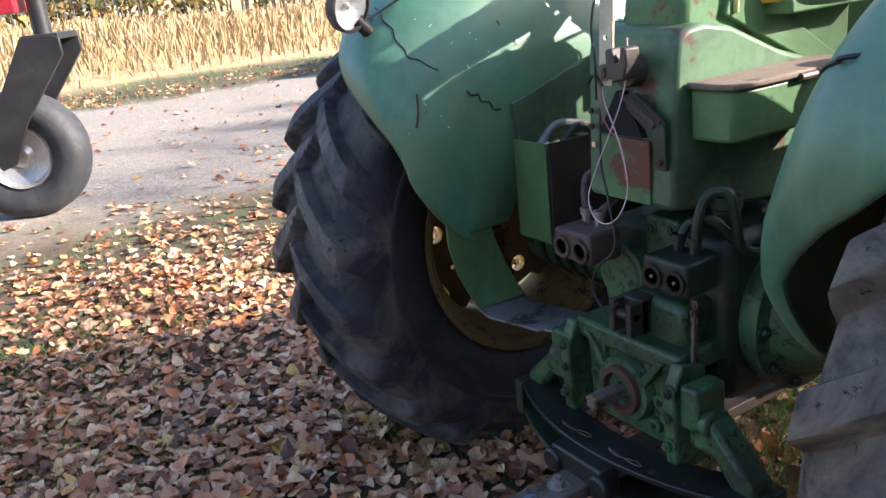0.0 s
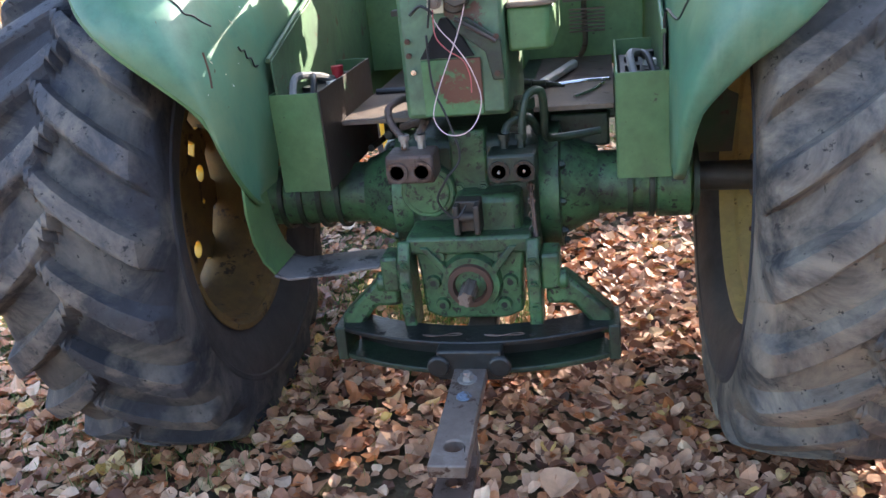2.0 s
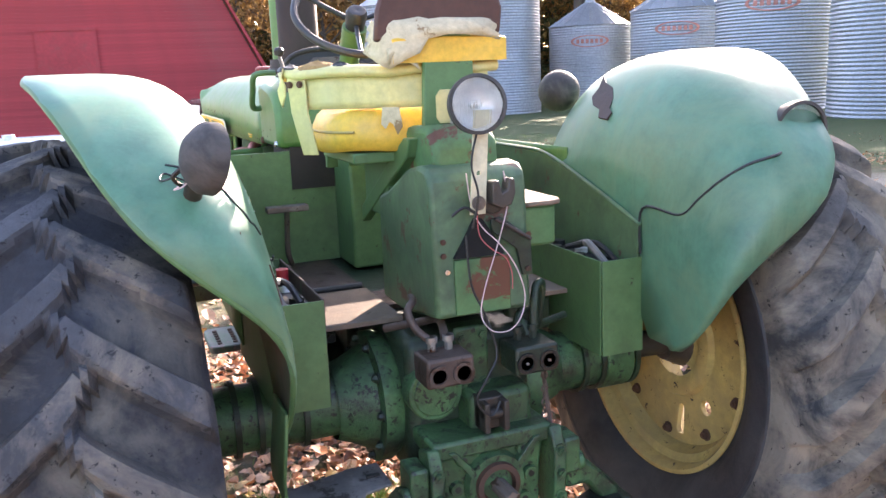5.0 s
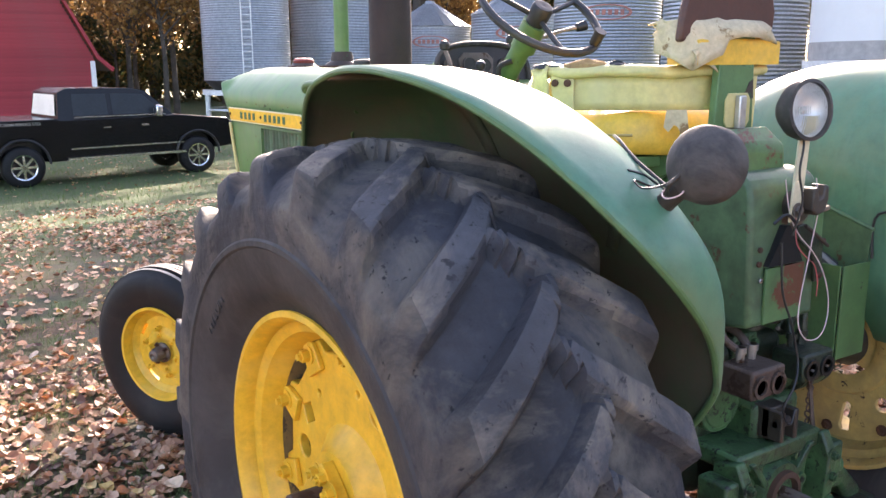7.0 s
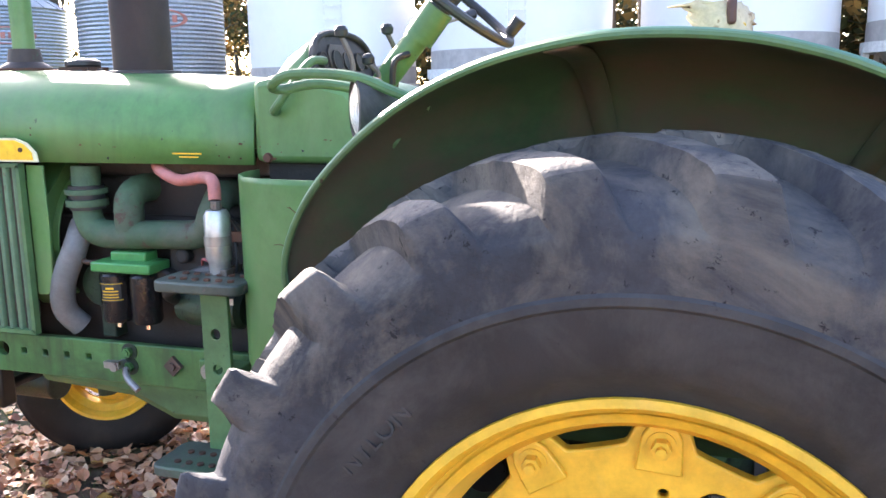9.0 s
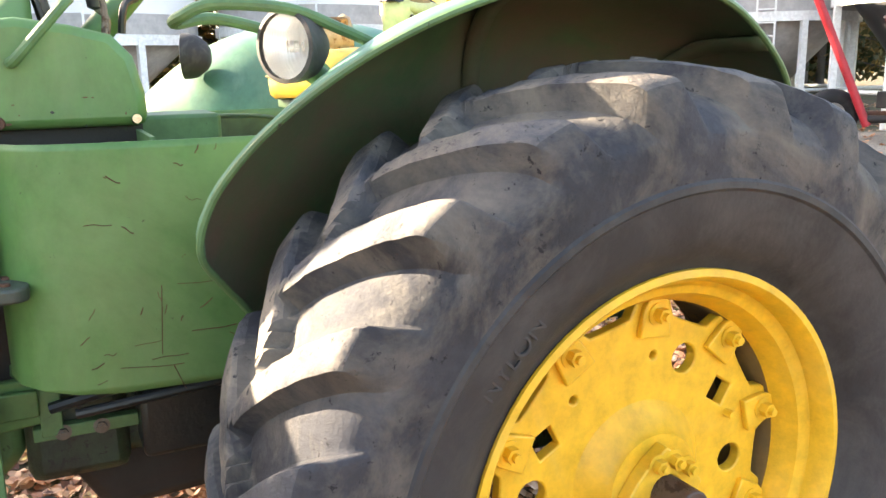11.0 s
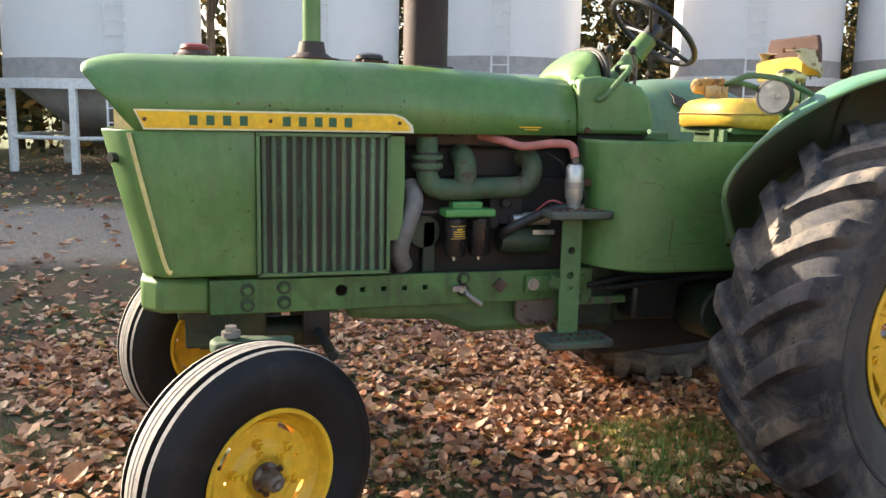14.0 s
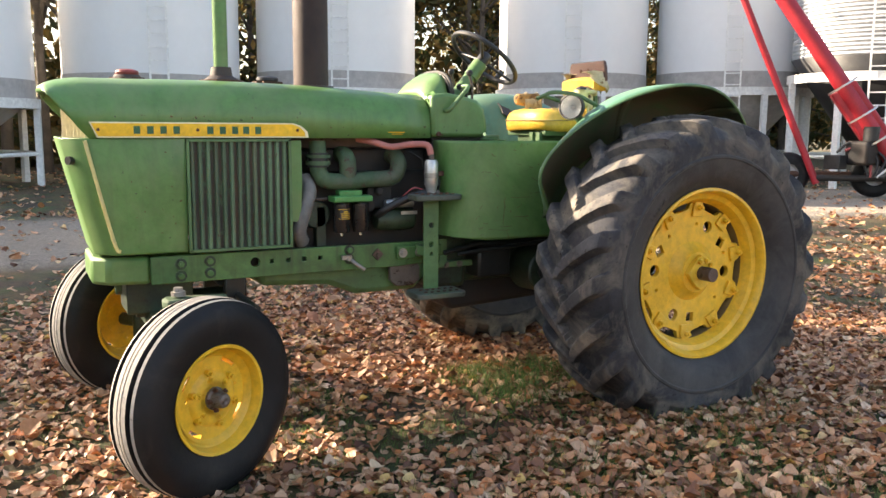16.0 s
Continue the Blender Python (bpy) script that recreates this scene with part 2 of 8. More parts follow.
WOOD = mat("weathered_plywood", (0.18, 0.132, 0.092), 0.85, var=0.35, scale=7, chips=(0.07, 0.05, 0.035), chip_at=0.6, chip_scale=16, dust=(0.15, 0.115, 0.09), dust_at=0.52, bump=0.5, bump_scale=140)
PINK = mat("faded_red_hose", (0.46, 0.16, 0.13), 0.6, var=0.2, bump=0.1)
GREYHOSE = mat("grey_rubber_hose", (0.17, 0.165, 0.155), 0.55, var=0.3, scale=8, bump=0.15)
RED = mat("red_paint", (0.36, 0.015, 0.025), 0.45, var=0.2, chips=(0.15, 0.05, 0.04), chip_at=0.72)
REDCAP = mat("faded_red_cap", (0.22, 0.035, 0.03), 0.5, var=0.2)
BADGE = mat("yellow_badge_paint", (0.82, 0.48, 0.015), 0.4, var=0.08, scale=5, bump=0.03)
BADGE_EDGE = mat("cream_badge_edge", (0.72, 0.68, 0.45), 0.4, var=0.08, bump=0.03)
LETTER = mat("dark_green_letter_paint", (0.02, 0.10, 0.04), 0.45, var=0.15, bump=0.03)
WHITEWIRE = mat("white_wire", (0.62, 0.46, 0.46), 0.5, var=0.1, bump=0)
REDWIRE = mat("red_wire", (0.42, 0.09, 0.09), 0.5, var=0.1, bump=0)
PAPER = mat("white_paper_label", (0.72, 0.71, 0.68), 0.7, var=0.08, bump=0)
FILTER = mat("black_filter_can", (0.012, 0.011, 0.011), 0.22, var=0.2, bump=0.03)
FRESH = mat("fresh_green_paint", (0.06, 0.25, 0.065), 0.35, var=0.12, bump=0.05)
MANIFOLD = mat("dusty_green_manifold", (0.05, 0.095, 0.045), 0.7, var=0.45, scale=8, chips=(0.075, 0.045, 0.03), chip_at=0.575, chip_scale=9, dust=(0.105, 0.115, 0.078), dust_at=0.54, dust_soft=0.1, dust_scale=6, bump=0.7, bump_scale=80)
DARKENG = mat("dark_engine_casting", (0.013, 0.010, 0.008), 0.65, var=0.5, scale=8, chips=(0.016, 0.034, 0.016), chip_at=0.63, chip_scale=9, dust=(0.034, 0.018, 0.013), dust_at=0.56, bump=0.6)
GALV = mat("galvanised_steel", (0.42, 0.44, 0.46), 0.42, 0.55, var=0.12, scale=1.2, bump=0.05)
BINWHITE = mat("white_bin_paint", (0.80, 0.80, 0.80), 0.4, var=0.012, scale=0.5, bump=0.02, mottle=0.05)
HOPPER = mat("grey_hopper_paint", (0.42, 0.40, 0.385), 0.55, var=0.1, scale=0.8, bump=0.04)
BARN = mat("red_barn_boards", (0.36, 0.032, 0.04), 0.7, var=0.16, scale=1.2, dust=(0.26, 0.05, 0.05), dust_at=0.6, dust_scale=2, bump=0.3, rand=0.25)
BARNROOF = mat("barn_roof_shingles", (0.09, 0.075, 0.07), 0.9, var=0.3, scale=2, bump=0.4)
TANKWHITE = mat("white_tank_paint", (0.7, 0.71, 0.73), 0.4, var=0.06, scale=2, streak=(0.6, 0.6, 0.6), bump=0.03)
WHITE = mat("white_trim_paint", (0.78, 0.78, 0.76), 0.6, var=0.08, scale=2)
TRUCKBLACK = mat("black_truck_paint", (0.004, 0.004, 0.005), 0.2, var=0.1, bump=0, coat=0.1)
TRUCKBLACK.node_tree.nodes["Principled BSDF"].inputs["Specular IOR Level"].default_value = 0.25
CAR_GLASS = mat("dark_window_glass", (0.02, 0.024, 0.028), 0.06, var=0.1, bump=0)
CAR_GLASS.node_tree.nodes["Principled BSDF"].inputs["Specular IOR Level"].default_value = 0.22
TAIL = mat("red_tail_lens", (0.45, 0.02, 0.02), 0.2, var=0.1, bump=0)
OLDTRUCK = mat("old_green_truck_paint", (0.06, 0.23, 0.14), 0.4, var=0.2, scale=2, dust=(0.2, 0.28, 0.2), dust_at=0.6)
AMBER = mat("amber_lens", (0.55, 0.12, 0.02), 0.25, var=0.1, bump=0)
BARK = mat("grey_brown_bark", (0.085, 0.07, 0.056), 0.95, var=0.4, scale=6, bump=0.9, bump_scale=25)


def glass_mat():
    m = bpy.data.materials.new("lamp_glass")
    m.use_nodes = True
    nt = m.node_tree
    p = nt.nodes["Principled BSDF"]
    p.inputs["Base Color"].default_value = (0.95, 0.96, 0.97, 1)
    p.inputs["Roughness"].default_value = 0.05
    p.inputs["Transmission Weight"].default_value = 1.0
    p.inputs["IOR"].default_value = 1.45
    co = nt.nodes.new("ShaderNodeTexCoord").outputs["Object"]
    wv = nt.nodes.new("ShaderNodeTexWave")
    wv.inputs["Scale"].default_value = 55
    nt.links.new(co, wv.inputs["Vector"])
    b = nt.nodes.new("ShaderNodeBump")
    b.inputs["Strength"].default_value, b.inputs["Distance"].default_value = 0.35, 0.003
    nt.links.new(wv.outputs["Fac"], b.inputs["Height"])
    nt.links.new(b.outputs[0], p.inputs["Normal"])
    return m


GLASS = glass_mat()


def island_mat(name, stops, rough=0.8, scale=30.0, trans=0.0, bump=0.0):
    """For heaps of leaves and blades: each island takes its own colour."""
    m = bpy.data.materials.new(name)
    m.use_nodes = True
    nt = m.node_tree
    p = nt.nodes["Principled BSDF"]
    g = nt.nodes.new("ShaderNodeNewGeometry")
    co = nt.nodes.new("ShaderNodeTexCoord").outputs["Object"]
    col = ramp(nt, g.outputs["Random Per Island"], stops)
    col = blend(nt, 0.5, col, ramp(nt, noise_tex(nt, co, scale, 5), [(0.3, (0.55, 0.55, 0.55)), (0.7, (1.35, 1.35, 1.35))]), "MULTIPLY")
    nt.links.new(col, p.inputs["Base Color"])
    p.inputs["Roughness"].default_value = rough
    if trans:
        t = nt.nodes.new("ShaderNodeBsdfTranslucent")
        nt.links.new(col, t.inputs["Color"])
        mx = nt.nodes.new("ShaderNodeMixShader")
        mx.inputs[0].default_value = trans
        nt.links.new(p.outputs[0], mx.inputs[1])
        nt.links.new(t.outputs[0], mx.inputs[2])
        nt.links.new(mx.outputs[0], nt.nodes["Material Output"].inputs["Surface"])
    return m


LEAF = island_mat("fallen_poplar_leaves", [(0, (0.09, 0.036, 0.02)), (0.2, (0.28, 0.11, 0.05)), (0.4, (0.48, 0.25, 0.13)), (0.6, (0.60, 0.37, 0.225)), (0.74, (0.52, 0.17, 0.045)), (0.9, (0.76, 0.54, 0.36)), (1, (0.62, 0.40, 0.10))], 0.5, 25, 0.12)
GRASS = island_mat("lawn_grass", [(0, (0.05, 0.12, 0.025)), (0.6, (0.11, 0.21, 0.045)), (1, (0.19, 0.21, 0.065))], 0.6, 8, 0.25)
DRY = island_mat("dry_reed_grass", [(0, (0.24, 0.165, 0.085)), (0.35, (0.36, 0.27, 0.13)), (0.7, (0.42, 0.31, 0.17)), (0.85, (0.30, 0.17, 0.10)), (1, (0.2, 0.22, 0.08))], 0.9, 3, 0.15)
FOLIAGE = island_mat("autumn_tree_leaves", [(0, (0.035, 0.06, 0.02)), (0.5, (0.10, 0.09, 0.03)), (0.8, (0.20, 0.13, 0.04)), (1, (0.30, 0.19, 0.05))], 0.8, 2, 0.25)
GOLDEN = island_mat("orange_brown_tree_leaves", [(0, (0.15, 0.08, 0.03)), (0.5, (0.30, 0.16, 0.05)), (1, (0.45, 0.27, 0.08))], 0.8, 2, 0.25)


# ---- mesh builders ----
class M:
    """A mesh in the making."""

    def __init__(self):
        self.v, self.f = [], []

    def add(self, verts, faces, m=None):
        n = len(self.v)
        self.v += [tuple(m @ Vector(p)) for p in verts] if m is not None else [tuple(p) for p in verts]
        self.f += [tuple(i + n for i in f) for f in faces]
        return self

    def box(self, c, s, m=None, taper=1.0):
        """A box round c of the size s; its top is narrowed by taper."""
        hx, hy, hz = (v / 2 for v in s)
        v = [(c[0] + sx * hx * (taper if sz > 0 else 1), c[1] + sy * hy * (taper if sz > 0 else 1), c[2] + sz * hz) for sz in (-1, 1) for sx, sy in ((-1, -1), (1, -1), (1, 1), (-1, 1))]
        return self.add(v, [(3, 2, 1, 0), (4, 5, 6, 7), (0, 1, 5, 4), (1, 2, 6, 5), (2, 3, 7, 6), (3, 0, 4, 7)], m)

    def cyl(self, a, b, r, r2=None, n=20, caps=True):
        a, b = Vector(a), Vector(b)
        r2 = r if r2 is None else r2
        q = (b - a).to_track_quat("Z", "Y")
        v = []
        for p, rr in ((a, r), (b, r2)):
            v += [p + q @ Vector((rr * math.cos(2 * math.pi * i / n), rr * math.sin(2 * math.pi * i / n), 0)) for i in range(n)]
        f = [(i, (i + 1) % n, n + (i + 1) % n, n + i) for i in range(n)]
        if caps:
            f += [tuple(range(n - 1, -1, -1)), tuple(range(n, 2 * n))]
        return self.add(v, f)

    def lathe(self, prof, n=48, m=None, close=False, arc=(0, 2 * math.pi)):
        """Profile of (along x, radius) turned round the x axis."""
        full = abs(arc[1] - arc[0] - 2 * math.pi) < 1e-6
        k = n if full else n + 1
        v = [(x, r * math.cos(arc[0] + (arc[1] - arc[0]) * i / n), r * math.sin(arc[0] + (arc[1] - arc[0]) * i / n)) for i in range(k) for x, r in prof]
        w = len(prof)
        f = []
        for i in range(n):
            j = (i + 1) % k
            for s in range(w if close else w - 1):
                t = (s + 1) % w
                f.append((i * w + s, i * w + t, j * w + t, j * w + s))
        return self.add(v, f, m)

    def tube(self, pts, r, n=10, taper=None):
        """A tube through the points, rounded by a Catmull-Rom curve."""
        pts = [Vector(p) for p in pts]
        path = []
        for i in range(len(pts) - 1):
            p0, p1, p2, p3 = pts[max(i - 1, 0)], pts[i], pts[i + 1], pts[min(i + 2, len(pts) - 1)]
            for s in range(6):
                t = s / 6
                path.append(0.5 * (2 * p1 + (p2 - p0) * t + (2 * p0 - 5 * p1 + 4 * p2 - p3) * t * t + (3 * p1 - p0 - 3 * p2 + p3) * t**3))
        path.append(pts[-1])
        v, up = [], Vector((0.12, 0.07, 1)).normalized()
        for i, p in enumerate(path):
            d = (path[min(i + 1, len(path) - 1)] - path[max(i - 1, 0)]).normalized()
            a = d.cross(up)
            a = a.normalized() if a.length > 1e-4 else Vector((1, 0, 0))
            up = a.cross(d).normalized()
            rr = r if taper is None else r + (taper - r) * i / (len(path) - 1)
            v += [p + rr * (math.cos(2 * math.pi * k / n) * a + math.sin(2 * math.pi * k / n) * up) for k in range(n)]
        f = [(i * n + k, i * n + (k + 1) % n, (i + 1) * n + (k + 1) % n, (i + 1) * n + k) for i in range(len(path) - 1) for k in range(n)]
        f += [tuple(range(n - 1, -1, -1)), tuple(range((len(path) - 1) * n, len(path) * n))]
        return self.add(v, f)

    def prism(self, outline, depth, m=None, holes=()):
        """A flat outline in x, y, thick along z from 0 to depth, with holes through it."""
        loops = [[Vector((*p, 0)) for p in loop] for loop in (outline, *holes)]
        flat = [p for loop in loops for p in loop]
        n = len(flat)
        v = flat + [p + Vector((0, 0, depth)) for p in flat]
        f = []
        if holes:
            fill = bmesh.new()
            dots = [fill.verts.new(p) for p in flat]
            fill.verts.index_update()
            start, edges = 0, []
            for loop in loops:
                edges += [fill.edges.new((dots[start + i], dots[start + (i + 1) % len(loop)])) for i in range(len(loop))]
                start += len(loop)
            bmesh.ops.triangle_fill(fill, edges=edges, use_beauty=True)
            f += [tuple(w.index for w in face.verts) for face in fill.faces]
            fill.free()
            f += [tuple(i + n for i in reversed(face)) for face in f]
        else:
            f += [tuple(range(n)), tuple(range(2 * n - 1, n - 1, -1))]
        k = 0
        for loop in loops:
            w = len(loop)
            f += [(k + i, k + (i + 1) % w, n + k + (i + 1) % w, n + k + i) for i in range(w)]
            k += w
        return self.add(v, f, m)

    def grid(self, rows, close=False):
        """A skin over rows of points."""
        w = len(rows[0])
        f = [(i * w + k, i * w + (k + 1) % w, (i + 1) * w + (k + 1) % w, (i + 1) * w + k) for i in range(len(rows) - 1) for k in range(w if close else w - 1)]
        return self.add([p for row in rows for p in row], f)

    def mesh(self, name, recalc=True):
        me = bpy.data.meshes.new(name)
        me.from_pydata(self.v, [], self.f)
        if recalc:
            b = bmesh.new()
            b.from_mesh(me)
            bmesh.ops.recalc_face_normals(b, faces=b.faces)
            b.to_mesh(me)
            b.free()
        me.update()
        return me


def part(name, m, material, parent=None, label="", bevel=0.0, thick=0.0, sharp=35, offset=-1.0, inside=None):
    """Links a mesh as one object under a thing or a part."""
    me = m if isinstance(m, bpy.types.Mesh) else m.mesh(name)
    if not me.materials:
        me.materials.append(material)
        if inside:
            me.materials.append(inside)
    if sharp:
        me.shade_smooth()
        me.set_sharp_from_angle(angle=radians(sharp))
    ob = new(name, me)
    if thick:
        md = ob.modifiers.new("solid", "SOLIDIFY")
        md.thickness, md.offset = thick, offset
        if inside:
            md.material_offset = 1
    if bevel:
        md = ob.modifiers.new("bevel", "BEVEL")
        md.width, md.segments, md.limit_method, md.angle_limit = bevel, 2, "ANGLE", radians(40)
    if parent is not None:
        ob.parent = parent
    if label:
        ob["label"] = label
    return ob


def thing(name, label, category, group="", kind="", at=None):
    e = new(name)
    e.empty_display_size = 0.1
    if at is not None:
        e.matrix_basis = at
    return tagged(e, label, category, group, kind)


def circle(cx, cy, r, n=16, a0=0.0):
    return [(cx + r * math.cos(a0 + 2 * math.pi * i / n), cy + r * math.sin(a0 + 2 * math.pi * i / n)) for i in range(n)]


def hexbolt(m, p, d, r=0.012, h=0.012, washer=True):
    """A bolt head with a washer at p, standing out along d."""
    p, d = Vector(p), Vector(d).normalized()
    if washer:
        m.cyl(p, p + d * 0.003, r * 1.5, n=14)
    return m.cyl(p + d * 0.003, p + d * (h + 0.003), r, n=6).cyl(p + d * h, p + d * (h * 1.7), r * 0.55, n=8)


SIDE = Matrix(((0, 0, 1, 0), (1, 0, 0, 0), (0, 1, 0, 0), (0, 0, 0, 1)))  # outline (y, z), thick along x
REAR = Matrix(((1, 0, 0, 0), (0, 0, 1, 0), (0, 1, 0, 0), (0, 0, 0, 1)))  # outline (x, z), thick along y


def side_at(x):
    return Matrix.Translation((x, 0, 0)) @ SIDE


def rear_at(y):
    return Matrix.Translation((0, y, 0)) @ REAR

BINS_WHITE = [(18.2, 4.5, 4.3, 2.4, -80), (18.8, -0.4, 4.3, 2.6, -95), (18.4, -5.2, 4.3, 2.8, -108), (16.9, -12.0, 4.3, 2.9, -125), (14.5, -16.0, 4.3, 2.95, -135), (18.6, 9.6, 4.3, 2.4, -65)]
BINS_HOPPER_GALV = [(10.4, -17.0, 4.3, 3.2, -145), (12.1, 35.4, 3.8, 2.0, -20)]
BINS_FLAT = [(21.6, 45.5, 5.5, 7.4, -26, False), (30.4, 49, 5.5, 5.2, -32, True), (31.2, 40.5, 5.5, 5.6, -38, True), (30.5, 32, 5.5, 6.3, -44, True), (28, 22, 5.7, 6.3, -52, True), (25.5, 13.0, 5.4, 6.8, -63, True)]


# ---- ground ----
def gz(x, y):
    """Height of the ground: level round the tractor, falling gently ahead of it."""
    t = min(max((y - 4.0) / 12.0, 0.0), 1.0)
    u = min(max((y - 16.0) / 24.0, 0.0), 1.0)
    near = 0.075 * math.exp(-((x + 1.1) ** 2) / 0.7 - (y - 0.1) ** 2 / 0.9) - 0.045 * math.exp(-((x + 0.9) ** 2) / 0.5 - (y - 2.3) ** 2 / 0.6)
    return near - 0.66 * t * t * (3 - 2 * t) - 0.4 * u


def ground_mat():
    m = bpy.data.materials.new("leaf_strewn_soil")
    m.use_nodes = True
    nt = m.node_tree
    p = nt.nodes["Principled BSDF"]
    co = nt.nodes.new("ShaderNodeTexCoord").outputs["Object"]
    soil = ramp(nt, noise_tex(nt, co, 35, 8, 0.7), [(0.3, (0.02, 0.016, 0.011)), (0.55, (0.05, 0.04, 0.027)), (0.75, (0.12, 0.10, 0.075))])
    moss = ramp(nt, noise_tex(nt, co, 60, 6), [(0.3, (0.022, 0.042, 0.011)), (0.7, (0.075, 0.12, 0.03))])
    lawn = blend(nt, ramp(nt, noise_tex(nt, co, 1.7, 6), [(0.42, (0, 0, 0)), (0.6, (0.9, 0.9, 0.9))]), soil, moss)
    leafy = ramp(nt, noise_tex(nt, co, 17, 9, 0.75), [(0.35, (0.035, 0.024, 0.013)), (0.5, (0.12, 0.07, 0.034)), (0.7, (0.23, 0.14, 0.07))])
    lawn = blend(nt, ramp(nt, noise_tex(nt, co, 0.9, 7, 0.7), [(0.4, (0, 0, 0)), (0.58, (0.75, 0.75, 0.75))]), lawn, leafy)
    vor = nt.nodes.new("ShaderNodeTexVoronoi")
    vor.inputs["Scale"].default_value = 55
    nt.links.new(co, vor.inputs["Vector"])
    gravel = ramp(nt, vor.outputs["Color"], [(0.2, (0.14, 0.122, 0.098)), (0.8, (0.36, 0.32, 0.265))])
    gravel = blend(nt, ramp(nt, noise_tex(nt, co, 0.8, 6), [(0.35, (0, 0, 0)), (0.65, (0.6, 0.6, 0.6))]), gravel, (0.26, 0.215, 0.165))
    sep = nt.nodes.new("ShaderNodeSeparateXYZ")
    nt.links.new(co, sep.inputs[0])
    # drives: one beyond the tractor's near side, one beyond its far side
    wob = nt.nodes.new("ShaderNodeMath")
    wob.operation = "MULTIPLY_ADD"
    nt.links.new(noise_tex(nt, co, 0.6, 5), wob.inputs[0])
    wob.inputs[1].default_value = 2.6
    nt.links.new(sep.outputs["X"], wob.inputs[2])
    r = nt.nodes.new("ShaderNodeMapRange")
    r.inputs["From Min"].default_value, r.inputs["From Max"].default_value = -20, 20
    nt.links.new(wob.outputs[0], r.inputs["Value"])
    k = lambda x: (x + 1.3 + 20) / 40
    on, off = (1, 1, 1), (0, 0, 0)
    mask = ramp(nt, r.outputs[0], [(k(-13.4), off), (k(-13.0), on), (k(-6.0), on), (k(-4.9), off), (k(4.8), off), (k(5.7), on), (k(9.6), on), (k(10.4), off)])
    # the drives end ahead, where the lawn is green round the barn
    ahead = nt.nodes.new("ShaderNodeMapRange")
    ahead.inputs["From Min"].default_value, ahead.inputs["From Max"].default_value = 7.5, 10.5
    wy = nt.nodes.new("ShaderNodeMath")
    wy.operation = "MULTIPLY_ADD"
    nt.links.new(noise_tex(nt, co, 0.7, 5), wy.inputs[0])
    wy.inputs[1].default_value = 3.0
    nt.links.new(sep.outputs["Y"], wy.inputs[2])
    nt.links.new(wy.outputs[0], ahead.inputs["Value"])
    col = blend(nt, mask, lawn, gravel)
    col = blend(nt, ahead.outputs[0], col, blend(nt, ramp(nt, noise_tex(nt, co, 9, 8), [(0.5, (0, 0, 0)), (0.7, (0.8, 0.8, 0.8))]), moss, leafy))
    field = ramp(nt, noise_tex(nt, co, 3, 8), [(0.3, (0.3, 0.2, 0.09)), (0.7, (0.52, 0.38, 0.19))])
    far = ramp(nt, r.outputs[0], [(k(-17.6), on), (k(-16.4), off)])
    col = blend(nt, far, col, field)
    nt.links.new(col, p.inputs["Base Color"])
    p.inputs["Roughness"].default_value = 0.95
    b = nt.nodes.new("ShaderNodeBump")
    b.inputs["Strength"].default_value, b.inputs["Distance"].default_value = 0.8, 0.02
    nt.links.new(noise_tex(nt, co, 45, 8, 0.7), b.inputs["Height"])
    nt.links.new(b.outputs[0], p.inputs["Normal"])
    return m


def build_ground():
    axis = sorted({s * v for s in (-1, 1) for v in [i * 0.5 for i in range(0, 41)] + [22, 25, 30, 40, 60, 100, 200, 500, 1500]})
    rows = [[(x, y, gz(x, y) + (0.012 * noise.noise((x * 1.3, y * 1.3, 0)) if abs(x) < 14 and abs(y) < 14 else 0)) for x in axis] for y in axis]
    g = part("ground", M().grid(rows), ground_mat(), sharp=0)
    g.data.shade_smooth()
    tagged(g, "soil and lawn strewn with brown leaves, with gravel drives", "ground", kind="structure")


build_ground()


